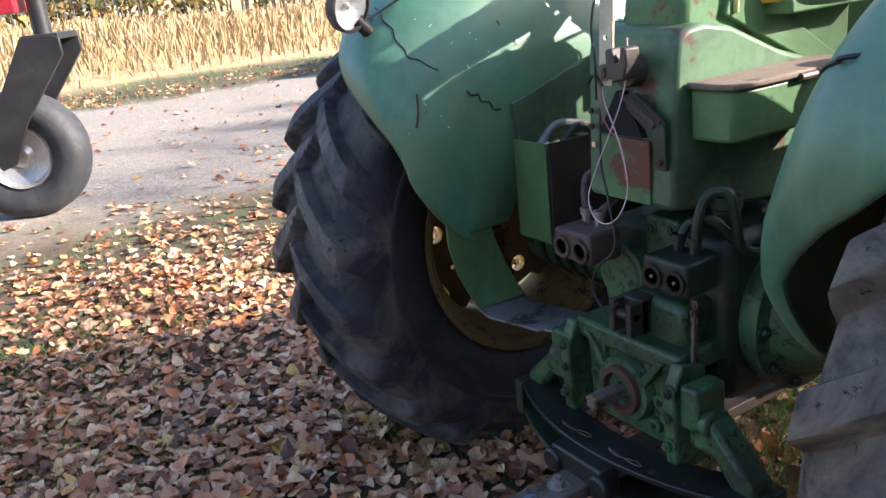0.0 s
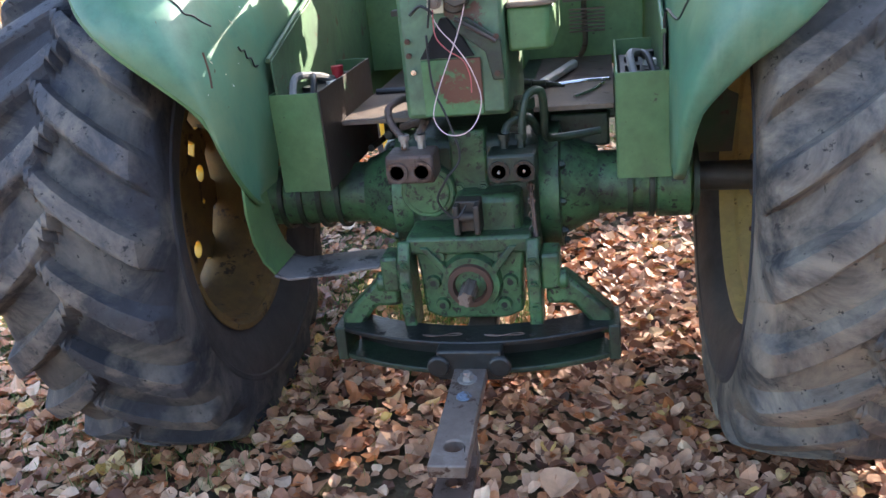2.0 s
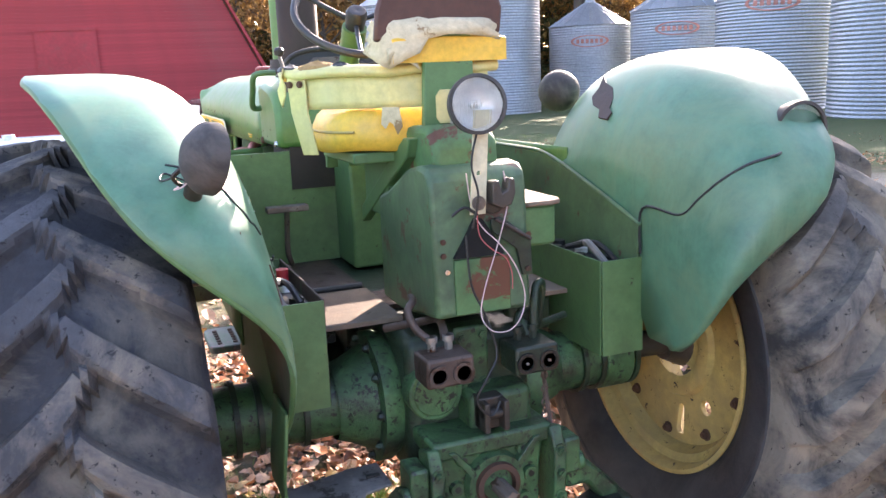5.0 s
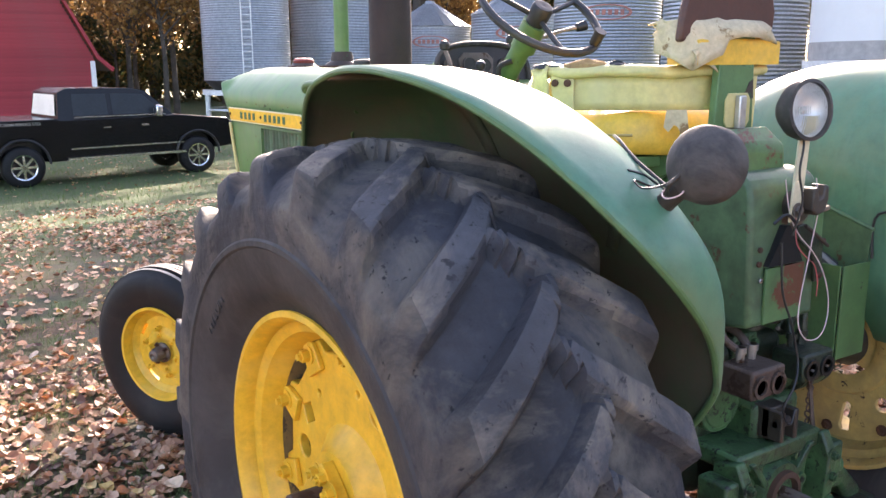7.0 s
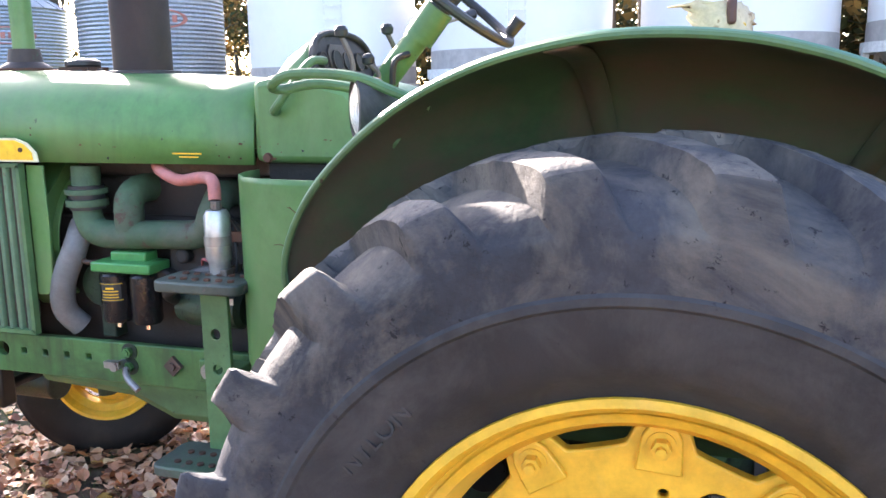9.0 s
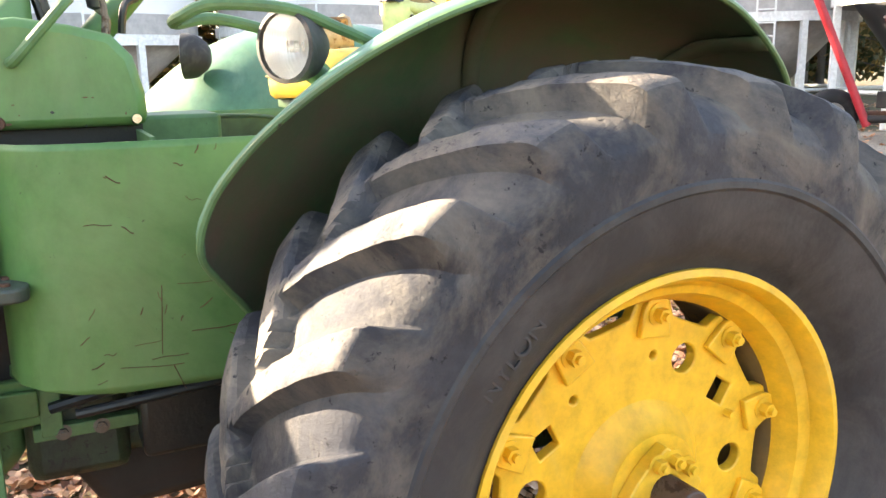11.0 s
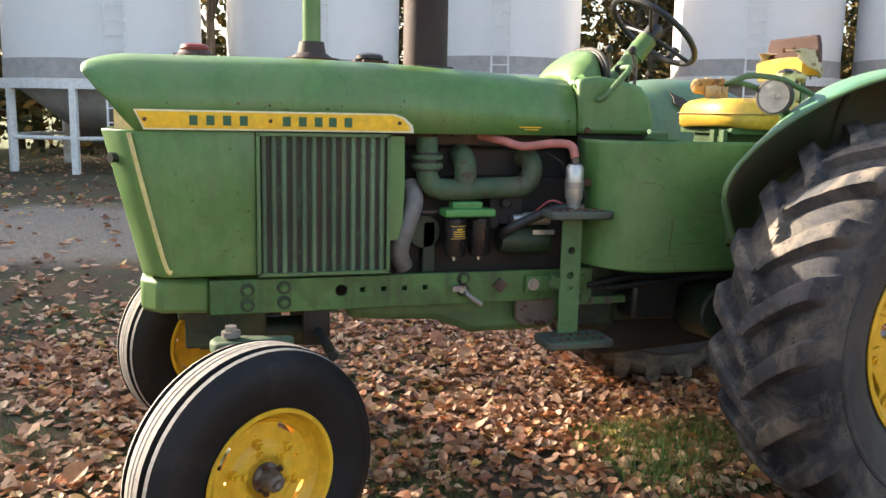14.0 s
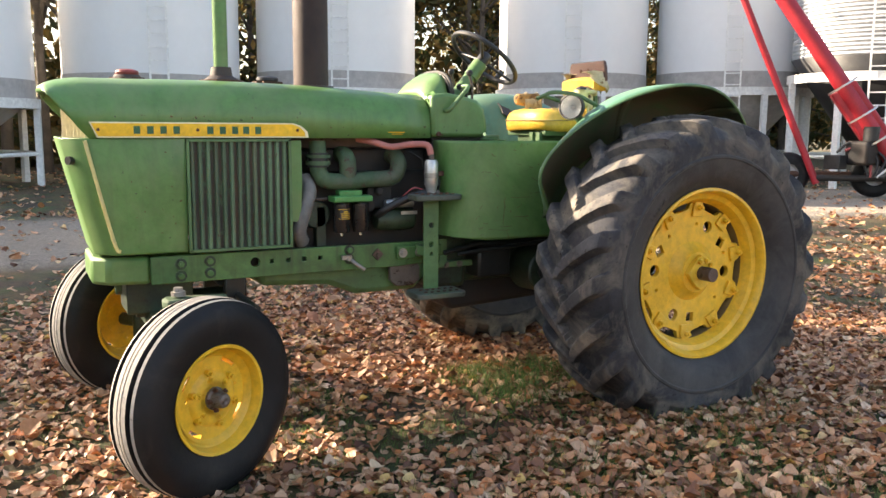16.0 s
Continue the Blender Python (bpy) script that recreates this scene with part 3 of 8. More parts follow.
def scatter(name, material, label, category, zones, shape, seed):
    """One heap of small pieces. zones: (x0, x1, y0, y1, how many, size from, size to, thins out over the drives); shape gives one piece's points and faces."""
    rng = np.random.default_rng(seed)
    pts, faces = shape
    pts, faces = np.array(pts, float), np.array(faces)
    allv, allf, n0 = [], [], 0
    for x0, x1, y0, y1, n, s0, s1, thin in zones:
        x, y = rng.uniform(x0, x1, n), rng.uniform(y0, y1, n)
        clump = np.array([noise.noise((a * 0.9, b * 0.9, seed)) for a, b in zip(x, y)])
        keep = clump + rng.uniform(-0.55, 0.55, n) > (thin if name == "grass" else np.where(y > 2.2, -0.12, -0.45))
        if name != "grass":
            drive = (((x > -13) & (x < -5.4)) | ((x > 5.4) & (x < 10))) & (y < 11)
            keep &= ~drive | (rng.uniform(0, 1, n) < thin)
            rim = np.minimum(np.minimum(x - x0, x1 - x), np.minimum(y - y0, y1 - y)) / min(1.6, (y1 - y0) / 4)
            keep &= rim + 0.5 * clump > rng.uniform(0, 1, n)
        x, y = x[keep], y[keep]
        n = len(x)
        size = rng.uniform(s0, s1, n)[:, None, None]
        p = np.repeat(pts[None], n, 0)
        if name == "grass":
            p[:, :, 0:2] *= rng.uniform(0.6, 1.3, (n, 1, 1))
            p[:, -1, 0:2] += rng.uniform(-0.6, 0.6, (n, 2))
            tilt, lift = np.zeros((n, 2)), np.zeros(n)
        else:
            curl = rng.uniform(-0.4, 0.85, (n, 1))
            p[:, :, 2] = curl * np.abs(p[:, :, 0]) ** 1.5 * 1.7 + rng.uniform(-0.7, 1.1, (n, 1)) * (p[:, :, 1] - 0.42) ** 2 + rng.normal(0, 0.035, (n, len(pts)))
            p[:, :, 0] *= rng.uniform(0.75, 1.1, (n, 1))
            tilt, lift = rng.normal(0, 0.24, (n, 2)), rng.uniform(0.004, 0.028, n)
        p = p * size
        a = rng.uniform(0, 2 * np.pi, n)
        ca, sa = np.cos(a)[:, None], np.sin(a)[:, None]
        px = p[:, :, 0] * ca - p[:, :, 1] * sa
        py = p[:, :, 0] * sa + p[:, :, 1] * ca
        base = np.array([gz(u, v) for u, v in zip(x, y)])
        pz = p[:, :, 2] + px * tilt[:, :1] + py * tilt[:, 1:] + (base + lift)[:, None]
        if name != "grass":
            pz = np.maximum(pz, base[:, None] + 0.004)
        allv.append(np.stack([px + x[:, None], py + y[:, None], pz], -1).reshape(-1, 3))
        k = len(pts)
        allf.append((faces[None] + (np.arange(n) * k)[:, None, None] + n0).reshape(-1, faces.shape[1]))
        n0 += n * k
    me = bpy.data.meshes.new(name)
    me.from_pydata(np.concatenate(allv), [], np.concatenate(allf).tolist())
    me.materials.append(material)
    if name == "grass":
        me.shade_smooth()
    tagged(new(name, me), label, category, kind="stuff")


LEAF_EDGE = [(0, 0), (-0.3, 0.04), (-0.47, 0.24), (-0.46, 0.5), (-0.28, 0.78), (0, 1), (0.28, 0.78), (0.46, 0.5), (0.47, 0.24), (0.3, 0.04)]
LEAF_SHAPE = ([(x, y, 0) for x, y in LEAF_EDGE] + [(0, 0.42, 0)], [(k, 10, (k + 1) % 10) for k in range(10)])
BLADE_SHAPE = ([(-0.03, 0, 0), (0.03, 0, 0), (0.12, 0.1, 1)], [(0, 1, 2)])
scatter("fallen_leaves", LEAF, "dry brown and tan poplar leaves covering the lawn", "leaves", [
    (-4.5, 3.3, -3.5, 4.5, 52000, 0.03, 0.066, 1), (-2.3, 2.4, -2.7, 1.4, 15000, 0.03, 0.062, 1), (-6.0, 4.8, -6, 10, 29000, 0.036, 0.074, 1), (-13, -5, -6, 10, 3000, 0.05, 0.09, 0.35),
    (4, 12, -14, 9, 5000, 0.06, 0.1, 0.3), (-16.5, -12.6, -6, 14, 3000, 0.06, 0.1, 0.6), (-6, 14, 8, 13, 9000, 0.04, 0.07, 0.5), (-6, 20, 13, 24, 3500, 0.04, 0.07, 0.5), (-1, 26, -24, 9, 9000, 0.07, 0.12, 0.4), (-10, 4, -9, -4, 4500, 0.05, 0.09, 1)], LEAF_SHAPE, 3)
scatter("grass", GRASS, "short green lawn grass between the fallen leaves", "grass", [
    (-5, 3.4, -4, 8, 60000, 0.025, 0.07, 0.06), (-1.6, -0.7, -0.6, 1.0, 2500, 0.04, 0.09, -0.3), (-0.75, 0.1, 0.5, 0.9, 900, 0.05, 0.11, -0.4), (-0.5, 0.1, 0.15, 0.75, 2600, 0.05, 0.1, -0.25), (-0.6, 0.3, 1.5, 2.2, 2200, 0.04, 0.07, 0.0), (-2.6, -0.6, -0.2, 2.2, 14000, 0.03, 0.065, 0.05), (-3.5, -1.2, -2.0, 1.2, 22000, 0.035, 0.07, 0.0), (-2.8, 0.4, 2.6, 4.6, 9000, 0.03, 0.06, 0.08), (-5, 12, 8, 13, 14000, 0.05, 0.1, 0.05), (-8, 14, 13, 26, 26000, 0.07, 0.13, -0.4), (-17, -13, -6, 14, 9000, 0.06, 0.16, -0.2)], BLADE_SHAPE, 9)


# ---- far things ----
def corrugated(m, r, z0, z1, pitch=0.1, amp=0.012, n=56):
    k = int((z1 - z0) / pitch * 4)
    rows = [[(( r + amp * math.sin(i * math.pi / 2)) * math.cos(2 * math.pi * j / n), (r + amp * math.sin(i * math.pi / 2)) * math.sin(2 * math.pi * j / n), z0 + (z1 - z0) * i / k) for j in range(n)] for i in range(k + 1)]
    return m.grid(rows, close=True)


def cone(m, r0, z0, r1, z1, n=56):
    return m.grid([[(r * math.cos(2 * math.pi * j / n), r * math.sin(2 * math.pi * j / n), z) for j in range(n)] for r, z in ((r0, z0), (r1, z1))], close=True)


def ladder(x, r, z0, z1):
    m = M()
    for s in (-0.2, 0.2):
        m.box((s, -r - 0.16, (z0 + z1) / 2), (0.045, 0.045, z1 - z0))
    for i in range(int((z1 - z0) / 0.3)):
        m.box((0, -r - 0.16, z0 + 0.2 + i * 0.3), (0.4, 0.03, 0.03))
    return m


def hopper_bin(name, x, y, dia, z_cyl, turn, label, group, galv=False, top=7.2):
    b = thing(name, label, "grain bin", group, at=pose(x, y, gz(x, y), 0, 0, turn))
    r = dia / 2
    wall = M()
    if galv:
        corrugated(wall, r, z_cyl, top)
    else:
        cone(wall, r, z_cyl, r, top)
    part("wall", wall, GALV if galv else BINWHITE, b)
    part("roof", cone(M(), r + 0.05, top, 0.3, top + r * 0.55), GALV if galv else BINWHITE, b)
    if not galv:
        part("skirt", cone(M(), r + 0.012, z_cyl - 0.38, r + 0.012, z_cyl + 0.02), HOPPER, b, "grey painted skirt band")
    part("hopper", cone(M(), r, z_cyl - (0.0 if galv else 0.35), 0.28, 0.55), BLACK if galv else HOPPER, b, thick=0.02)
    part("base_ring", M().lathe([(z_cyl - 0.4, r + 0.02), (z_cyl - 0.4, r + 0.1), (z_cyl - 0.62, r + 0.1), (z_cyl - 0.62, r + 0.02)], 40, Matrix.Rotation(radians(-90), 4, "Y"), close=True), WHITE, b)
    for i in range(8):
        a = 2 * math.pi * (i + 0.5) / 8
        m = M().box((0, 0, z_cyl / 2 - 0.25), (0.14, 0.14, z_cyl - 0.5), pose((r + 0.04) * math.cos(a), (r + 0.04) * math.sin(a), 0, 0, 0, math.degrees(a)))
        part("leg", m, WHITE, b)
        a2 = 2 * math.pi * (i + 1.5) / 8
        p, q = ((r + 0.04) * math.cos(a), (r + 0.04) * math.sin(a), 0.75), ((r + 0.04) * math.cos(a2), (r + 0.04) * math.sin(a2), 0.75)
        part("brace", M().cyl(p, q, 0.045, n=8), WHITE, b)
    part("ladder", ladder(0, r, 0.3, top), WHITE, b)
    return b


def flat_bin(name, x, y, dia, h, turn, label, group, sign=True):
    b = thing(name, label, "grain bin", group, at=pose(x, y, gz(x, y), 0, 0, turn))
    r = dia / 2
    part("wall", corrugated(M(), r, 0, h, 0.16, 0.02), GALV, b)
    roof = part("roof", cone(M(), r + 0.06, h, 0.35, h + r * 0.55, 40), GALV, b)
    for i in range(20):
        a = 2 * math.pi * i / 20
        p, q = Vector(((r + 0.06) * math.cos(a), (r + 0.06) * math.sin(a), h + 0.02)), Vector((0.35 * math.cos(a), 0.35 * math.sin(a), h + r * 0.55 + 0.02))
        part("roof_rib", M().cyl(p, q, 0.03, n=6), GALV, roof)
    part("roof_cap", M().cyl((0, 0, h + r * 0.55 - 0.05), (0, 0, h + r * 0.55 + 0.2), 0.4, 0.3, n=20), GALV, b)
    if sign:
        # a faded red ring and bar painted on the wall
        m = M()
        for k in range(40):
            a0, a1 = 2 * math.pi * k / 40, 2 * math.pi * (k + 1) / 40
            ring = []
            for a, s in ((a0, 1), (a1, 1), (a1, 0.86), (a0, 0.86)):
                u, v = s * 1.25 * math.cos(a), s * 0.38 * math.sin(a)
                th = -math.pi / 2 + u / r
                ring.append(((r + 0.03) * math.cos(th), (r + 0.03) * math.sin(th), h * 0.8 + v))
            m.add(ring, [(0, 1, 2, 3)])
        for k in range(6):
            u0 = -0.85 + k * 0.3
            th0, th1 = -math.pi / 2 + u0 / r, -math.pi / 2 + (u0 + 0.19) / r
            m.add([((r + 0.03) * math.cos(t), (r + 0.03) * math.sin(t), h * 0.8 + v) for t, v in ((th0, -0.13), (th1, -0.13), (th1, 0.13), (th0, 0.13))], [(0, 1, 2, 3)])
        part("painted_sign", m, mat("faded_orange_sign_paint", (0.5, 0.2, 0.15), 0.6, var=0.2), b, "faded orange painted sign")
    return b


HB = "white hopper bins in a row"
for x, y, d, z, turn in BINS_WHITE:
    hopper_bin("hopper_bin", x, y, d, z, turn, "white steel hopper grain bin with grey cone on white legs", HB)
for x, y, d, z, turn in BINS_HOPPER_GALV:
    hopper_bin("hopper_bin", x, y, d, z, turn, "galvanised corrugated hopper grain bin with black cone", HB, galv=True, top=6.5 if y < 0 else 5.5)
for x, y, d, h, turn, sign in BINS_FLAT:
    flat_bin("grain_bin", x, y, d, h, turn, "galvanised corrugated grain bin with ribbed conical roof", "galvanised bins in a row", sign)


# ---- tractor ----
tractor = thing("tractor", "weathered green farm tractor with yellow wheels on leaf-strewn ground", "tractor")
AX_Z = 0.75


def rear_tyre():
    """One skin turned round x: long chevron lugs, steep in front and ramped behind, with hollows between that end in round pockets on the shoulder.
    Faces: 0 hollows and shoulder, 1 sidewall, 2 worn tops of the lugs."""
    lugs, cols = 22, 22 * 30
    pitch = 2 * math.pi / lugs
    # from the middle of the tread to the rim: across, radius of the lug tops, radius of the hollows
    half = [(0, .774, .736), (.012, .774, .736), (.025, .7735, .7358), (.04, .773, .735), (.055, .772, .734), (.075, .7705, .732), (.095, .769, .729), (.115, .767, .726), (.135, .765, .722), (.155, .762, .717), (.175, .759, .711), (.193, .755, .704), (.208, .751, .697), (.218, .747, .690), (.226, .740, .683), (.232, .728, .676), (.237, .713, .668), (.2415, .697, .659), (.245, .681, .650), (.2475, .665, .641), (.2495, .650, .634), (.2505, .636, .629), (.2505, .622, .621), (.2495, .606, .606), (.2485, .592, .592), (.2485, .583, .583), (.2525, .578, .578), (.2525, .567, .567), (.2475, .562, .562), (.2425, .535, .535), (.232, .498, .498), (.216, .466, .466), (.198, .446, .446), (.183, .43, .43), (.172, .405, .405)]
    h = np.array(half)
    prof = np.concatenate([h[:0:-1] * np.array([-1, 1, 1]), h]) * np.array([0.97, 1, 1])
    x, top, low = prof[:, 0][None, :], prof[:, 1][None, :], prof[:, 2][None, :]
    reach = np.concatenate([np.arange(len(half) - 1, 0, -1), np.arange(len(half))])[None, :]
    sweep = lambda d: radians(13.6) * np.clip(d / 0.23, 0, 1) ** 0.86 + radians(2.5) * np.clip((d - 0.228) / 0.022, 0, 1)
    ang = np.arange(cols)[:, None] / cols * 2 * math.pi
    # the grid's lines follow the lugs
    theta = ang + sweep(np.abs(x)) + 0 * x
    rng = np.random.default_rng(4)
    smooth = lambda v: np.clip(v, 0, 1) ** 2 * (3 - 2 * np.clip(v, 0, 1))
    cover = np.zeros(theta.shape)
    for side in (-1, 1):
        d = x * side
        past = np.clip(-d, 0, None)
        u = (theta - sweep(np.abs(d)) + 2.1 * past / 0.75 + (0.5 * pitch if side > 0 else 0)) / pitch
        k = np.floor(u).astype(int) % lugs
        worn = rng.uniform(0.86, 1.05, lugs)[k]
        wide = rng.uniform(0.93, 1.08, lugs)[k]
        u = u - np.floor(u)
        w = (0.31 + 0.08 * np.clip(d / 0.23, 0, 1)) * wide
        lug = smooth(u / 0.075) * (1 - smooth((u - w) / 0.16))
        # rounded inner ends that cross the middle
        nose = 1 - smooth((past - 0.030 + 0.9 * np.abs(u - 0.2) ** 2) / 0.014)
        lug = lug * np.where(d < 0, nose, 1.0) * worn
        cover = np.maximum(cover, lug)
    # pockets close in an arc down the shoulder
    edge = np.clip((reach - 15) / 8.0, 0, 1)
    cover = np.maximum(cover, smooth(edge * 1.25 - 0.1))
    r = low + (top - low) * cover
    wob = np.array([[noise.noise((float(c) * 9, float(q) * 60, 3.1)) for q in prof[:, 0]] for c in ang[:, 0]])
    r = r + 0.0035 * wob * (cover > 0.05) * (reach < 22)
    xx = x + 0 * r
    v = np.stack([xx, r * np.cos(theta), r * np.sin(theta)], -1).reshape(-1, 3)
    # flattened where it stands
    v[:, 0] *= 1 + 0.35 * np.clip(-v[:, 2] - 0.6, 0, None)
    v[:, 2] = np.maximum(v[:, 2], -0.74)
    n = prof.shape[0]
    i, j = np.meshgrid(np.arange(cols), np.arange(n - 1), indexing="ij")
    q = (i + 1) % cols
    faces = np.stack([i * n + j, i * n + j + 1, q * n + j + 1, q * n + j], -1).reshape(-1, 4)
    me = bpy.data.meshes.new("tyre")
    me.from_pydata(v, [], faces.tolist())
    face_cover = (cover[:, :-1] + cover[:, 1:]) / 2
    mid = (reach[:, :-1] + reach[:, 1:]) / 2 + 0 * face_cover
    kinds = np.where(mid > 25, 1, np.where((face_cover > 0.72) & (mid < 14), 2, 0)).reshape(-1)
    for mt in (RUBBER, SIDEWALL, LUGTOP):
        me.materials.append(mt)
    me.polygons.foreach_set("material_index", kinds.astype(np.int32))
    me.update()
    return me


REAR_TYRE = rear_tyre()


def rim_mesh():
    prof = [(-0.17, 0.405), (-0.176, 0.422), (-0.182, 0.421), (-0.184, 0.408), (-0.172, 0.398), (-0.14, 0.392), (-0.132, 0.376), (-0.11, 0.368), (-0.085, 0.352), (0.06, 0.352), (0.11, 0.366), (0.132, 0.376), (0.14, 0.392), (0.172, 0.398), (0.186, 0.408), (0.186, 0.424), (0.18, 0.425), (0.17, 0.405)]
    inner = [(x, r - 0.009) for x, r in reversed(prof[5:14])]
    m = M().lathe(prof + inner, 72, close=False)
    me = m.mesh("rim")
    return me


RIM = rim_mesh()


def disc_outline(n=10, r_in=0.308, r_out=0.347):
    pts = []
    for i in range(n):
        a = radians(13.7 + 36 * i)
        for da, r in ((-13.5, r_in), (-9.5, r_in + 0.004), (-7.0, r_out - 0.008), (-5, r_out), (5, r_out), (7.0, r_out - 0.008), (9.5, r_in + 0.004), (13.5, r_in)):
            pts.append((-r * math.cos(a + radians(da)), r * math.sin(a + radians(da))))
    return pts


def polar(r, deg):
    return -r * math.cos(radians(deg)), r * math.sin(radians(deg))


def rear_wheel(x, face, bright, label):
    """face: -1 or 1, the way the wheel disc bulges out along x; the disc stands at disc_x from the tyre's middle."""
    w = thing("rear_wheel", label, "", at=pose(x, 0, AX_Z, 0, 0 if face < 0 else 1.5, 2.2 if face < 0 else 0.5))
    del w["label"]
    w["label"] = label
    w.parent = tractor
    tyre = REAR_TYRE.copy()
    if not bright:
        tyre.materials[0] = RUBBER_DUSTY
        tyre.materials[2] = RUBBER_DUSTY
    part("tyre", tyre, RUBBER if bright else RUBBER_DUSTY, w, "worn cracked grey tyre with chevron lugs", sharp=32)
    paint = YELLOW if bright else YELLOW_DULL
    rim = RIM.copy()
    rim.materials.append(paint)
    rim.materials.append(YELLOW_SHADED)
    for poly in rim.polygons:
        # the side towards the axle is dirty, with inner shade put into its colour
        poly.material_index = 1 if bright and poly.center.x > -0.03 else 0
    part("rim", rim, paint, w)
    return w, paint


def wheel_disc(w, paint, dx, out, plain=False):
    """Cast disc, hub and bolts; out: -1 or 1, its outer side."""
    if plain:
        slot = [(-0.037 + u, -0.262 + v) for u, v in ((-0.016, -0.05), (0.012, -0.056), (0.02, -0.04), (0.012, 0.04), (0.0, 0.05), (-0.014, 0.042))]
        holes = [slot, circle(-0.157, -0.186, 0.024, 14), circle(*polar(0.16, 20), 0.014, 10), [(-0.087, -0.085), (-0.03, -0.15), (0.02, -0.12), (0.055, -0.16), (0.10, -0.10), (0.14, 0.0), (0.13, 0.06), (0.10, 0.03), (0.08, -0.05), (0.02, -0.095), (-0.05, -0.07)]]
        plate = M().prism(circle(0, 0, 0.35, 60), 0.02, Matrix.Translation((dx - 0.01, 0, 0)) @ SIDE, holes)
        disc = part("wheel_disc", plate, paint, w, "dusty dull yellow steel wheel centre", bevel=0.003)
        part("disc_ring", M().lathe([(dx - 0.012, 0.19), (dx - 0.03, 0.18), (dx - 0.034, 0.15), (dx - 0.02, 0.12)], 40), paint, disc)
        for i in range(10):
            py, pz = polar(0.318, 13.7 + 36 * i)
            part("wheel_bolt", hexbolt(M(), (dx - 0.01, py, pz), (-1, 0, 0), 0.013, 0.012), RUSTED, disc)
        part("axle_shaft", M().cyl((dx - 0.1, 0, 0), (dx + 0.12, 0, 0), 0.034, n=24), IRON, disc)
        return
    holes = [circle(*polar(0.238, a), 0.029, 16) for a in (64, -5, 176, -115.5)]
    holes += [[(polar(0.238, a)[0] + 0.033 * math.cos(radians(45 + k * 90 + a)), polar(0.238, a)[1] + 0.033 * math.sin(radians(45 + k * 90 + a))) for k in range(4)] for a in (33, 152, -87)]
    holes += [circle(*polar(0.235, a), 0.009, 8) for a in (83, 130, -40, 200)]
    m = M().prism(disc_outline(), 0.026, Matrix.Translation((dx - 0.013, 0, 0)) @ SIDE, holes)
    disc = part("wheel_disc", m, paint, w, "cast yellow wheel centre with holes", bevel=0.004)
    disc.data.materials.append(YELLOW_SHADED)
    # back faces take the paint that has shade in its colour
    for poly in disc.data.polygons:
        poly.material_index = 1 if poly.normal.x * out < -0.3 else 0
    # raised centre
    c = M().lathe([(dx + out * 0.012, 0.15), (dx + out * 0.03, 0.13), (dx + out * 0.05, 0.105), (dx + out * 0.062, 0.1), (dx + out * 0.062, 0.0)], 40)
    part("hub_dome", c, paint, disc)
    flange = []
    for i in range(12):
        a = 2 * math.pi * i / 12
        r = 0.088 if i % 3 == 0 else 0.072
        flange.append((r * math.cos(a), r * math.sin(a)))
    part("hub_flange", M().prism(flange, 0.03, Matrix.Translation((dx + (out * 0.062 if out > 0 else out * 0.092), 0, 0)) @ SIDE, [circle(0, 0, 0.034, 20)]), paint, disc, bevel=0.003)
    for a in (75, 40, 110):
        p = polar(0.062, a)
        part("hub_bolt", hexbolt(M(), (dx + out * 0.09, *p), (out, 0, 0), 0.014, 0.016), paint, disc)
    m = M().cyl((dx + out * 0.02, 0, 0), (dx + out * 0.165, 0, 0), 0.034, n=28)
    part("axle_shaft", m, IRON, disc, "rusty splined axle end", bevel=0.003)
    for i in range(10):
        a = 13.7 + 36 * i
        py, pz = polar(0.318, a)
        turn = Matrix.Translation((dx + out * 0.013, py, pz)) @ Matrix.Rotation(radians(90 - a), 4, "X")
        lug = M().prism([(-0.035, -0.045), (0.035, -0.045), (0.03, 0.01), (0.018, 0.032), (-0.018, 0.032), (-0.03, 0.01)], out * 0.014, turn @ SIDE)
        part("rim_clamp", lug, paint, disc, bevel=0.003)
        part("wheel_bolt", hexbolt(M(), (dx + out * 0.027, py, pz), (out, 0, 0), 0.015, 0.018), paint, disc)
    m = M().prism([p for p in circle(*polar(0.235, 20), 0.008, 6)], out * 0.02, Matrix.Translation((dx + out * 0.013, 0, 0)) @ SIDE)
    part("stud", m, paint, disc)


wl, paint_l = rear_wheel(-0.966, -1, True, "rear wheel with bright yellow centre and worn lugged tyre")
wheel_disc(wl, paint_l, -0.062, -1)
wr, paint_r = rear_wheel(0.915, 1, False, "rear wheel with dull yellow centre and worn lugged tyre")
wheel_disc(wr, paint_r, -0.08, 1, True)
part("drive_hub", M().cyl((-0.36, 0, 0), (-0.085, 0, 0), 0.042, n=24).cyl((-0.15, 0, 0), (-0.085, 0, 0), 0.06, 0.09, n=24), DARKIRON, wr)


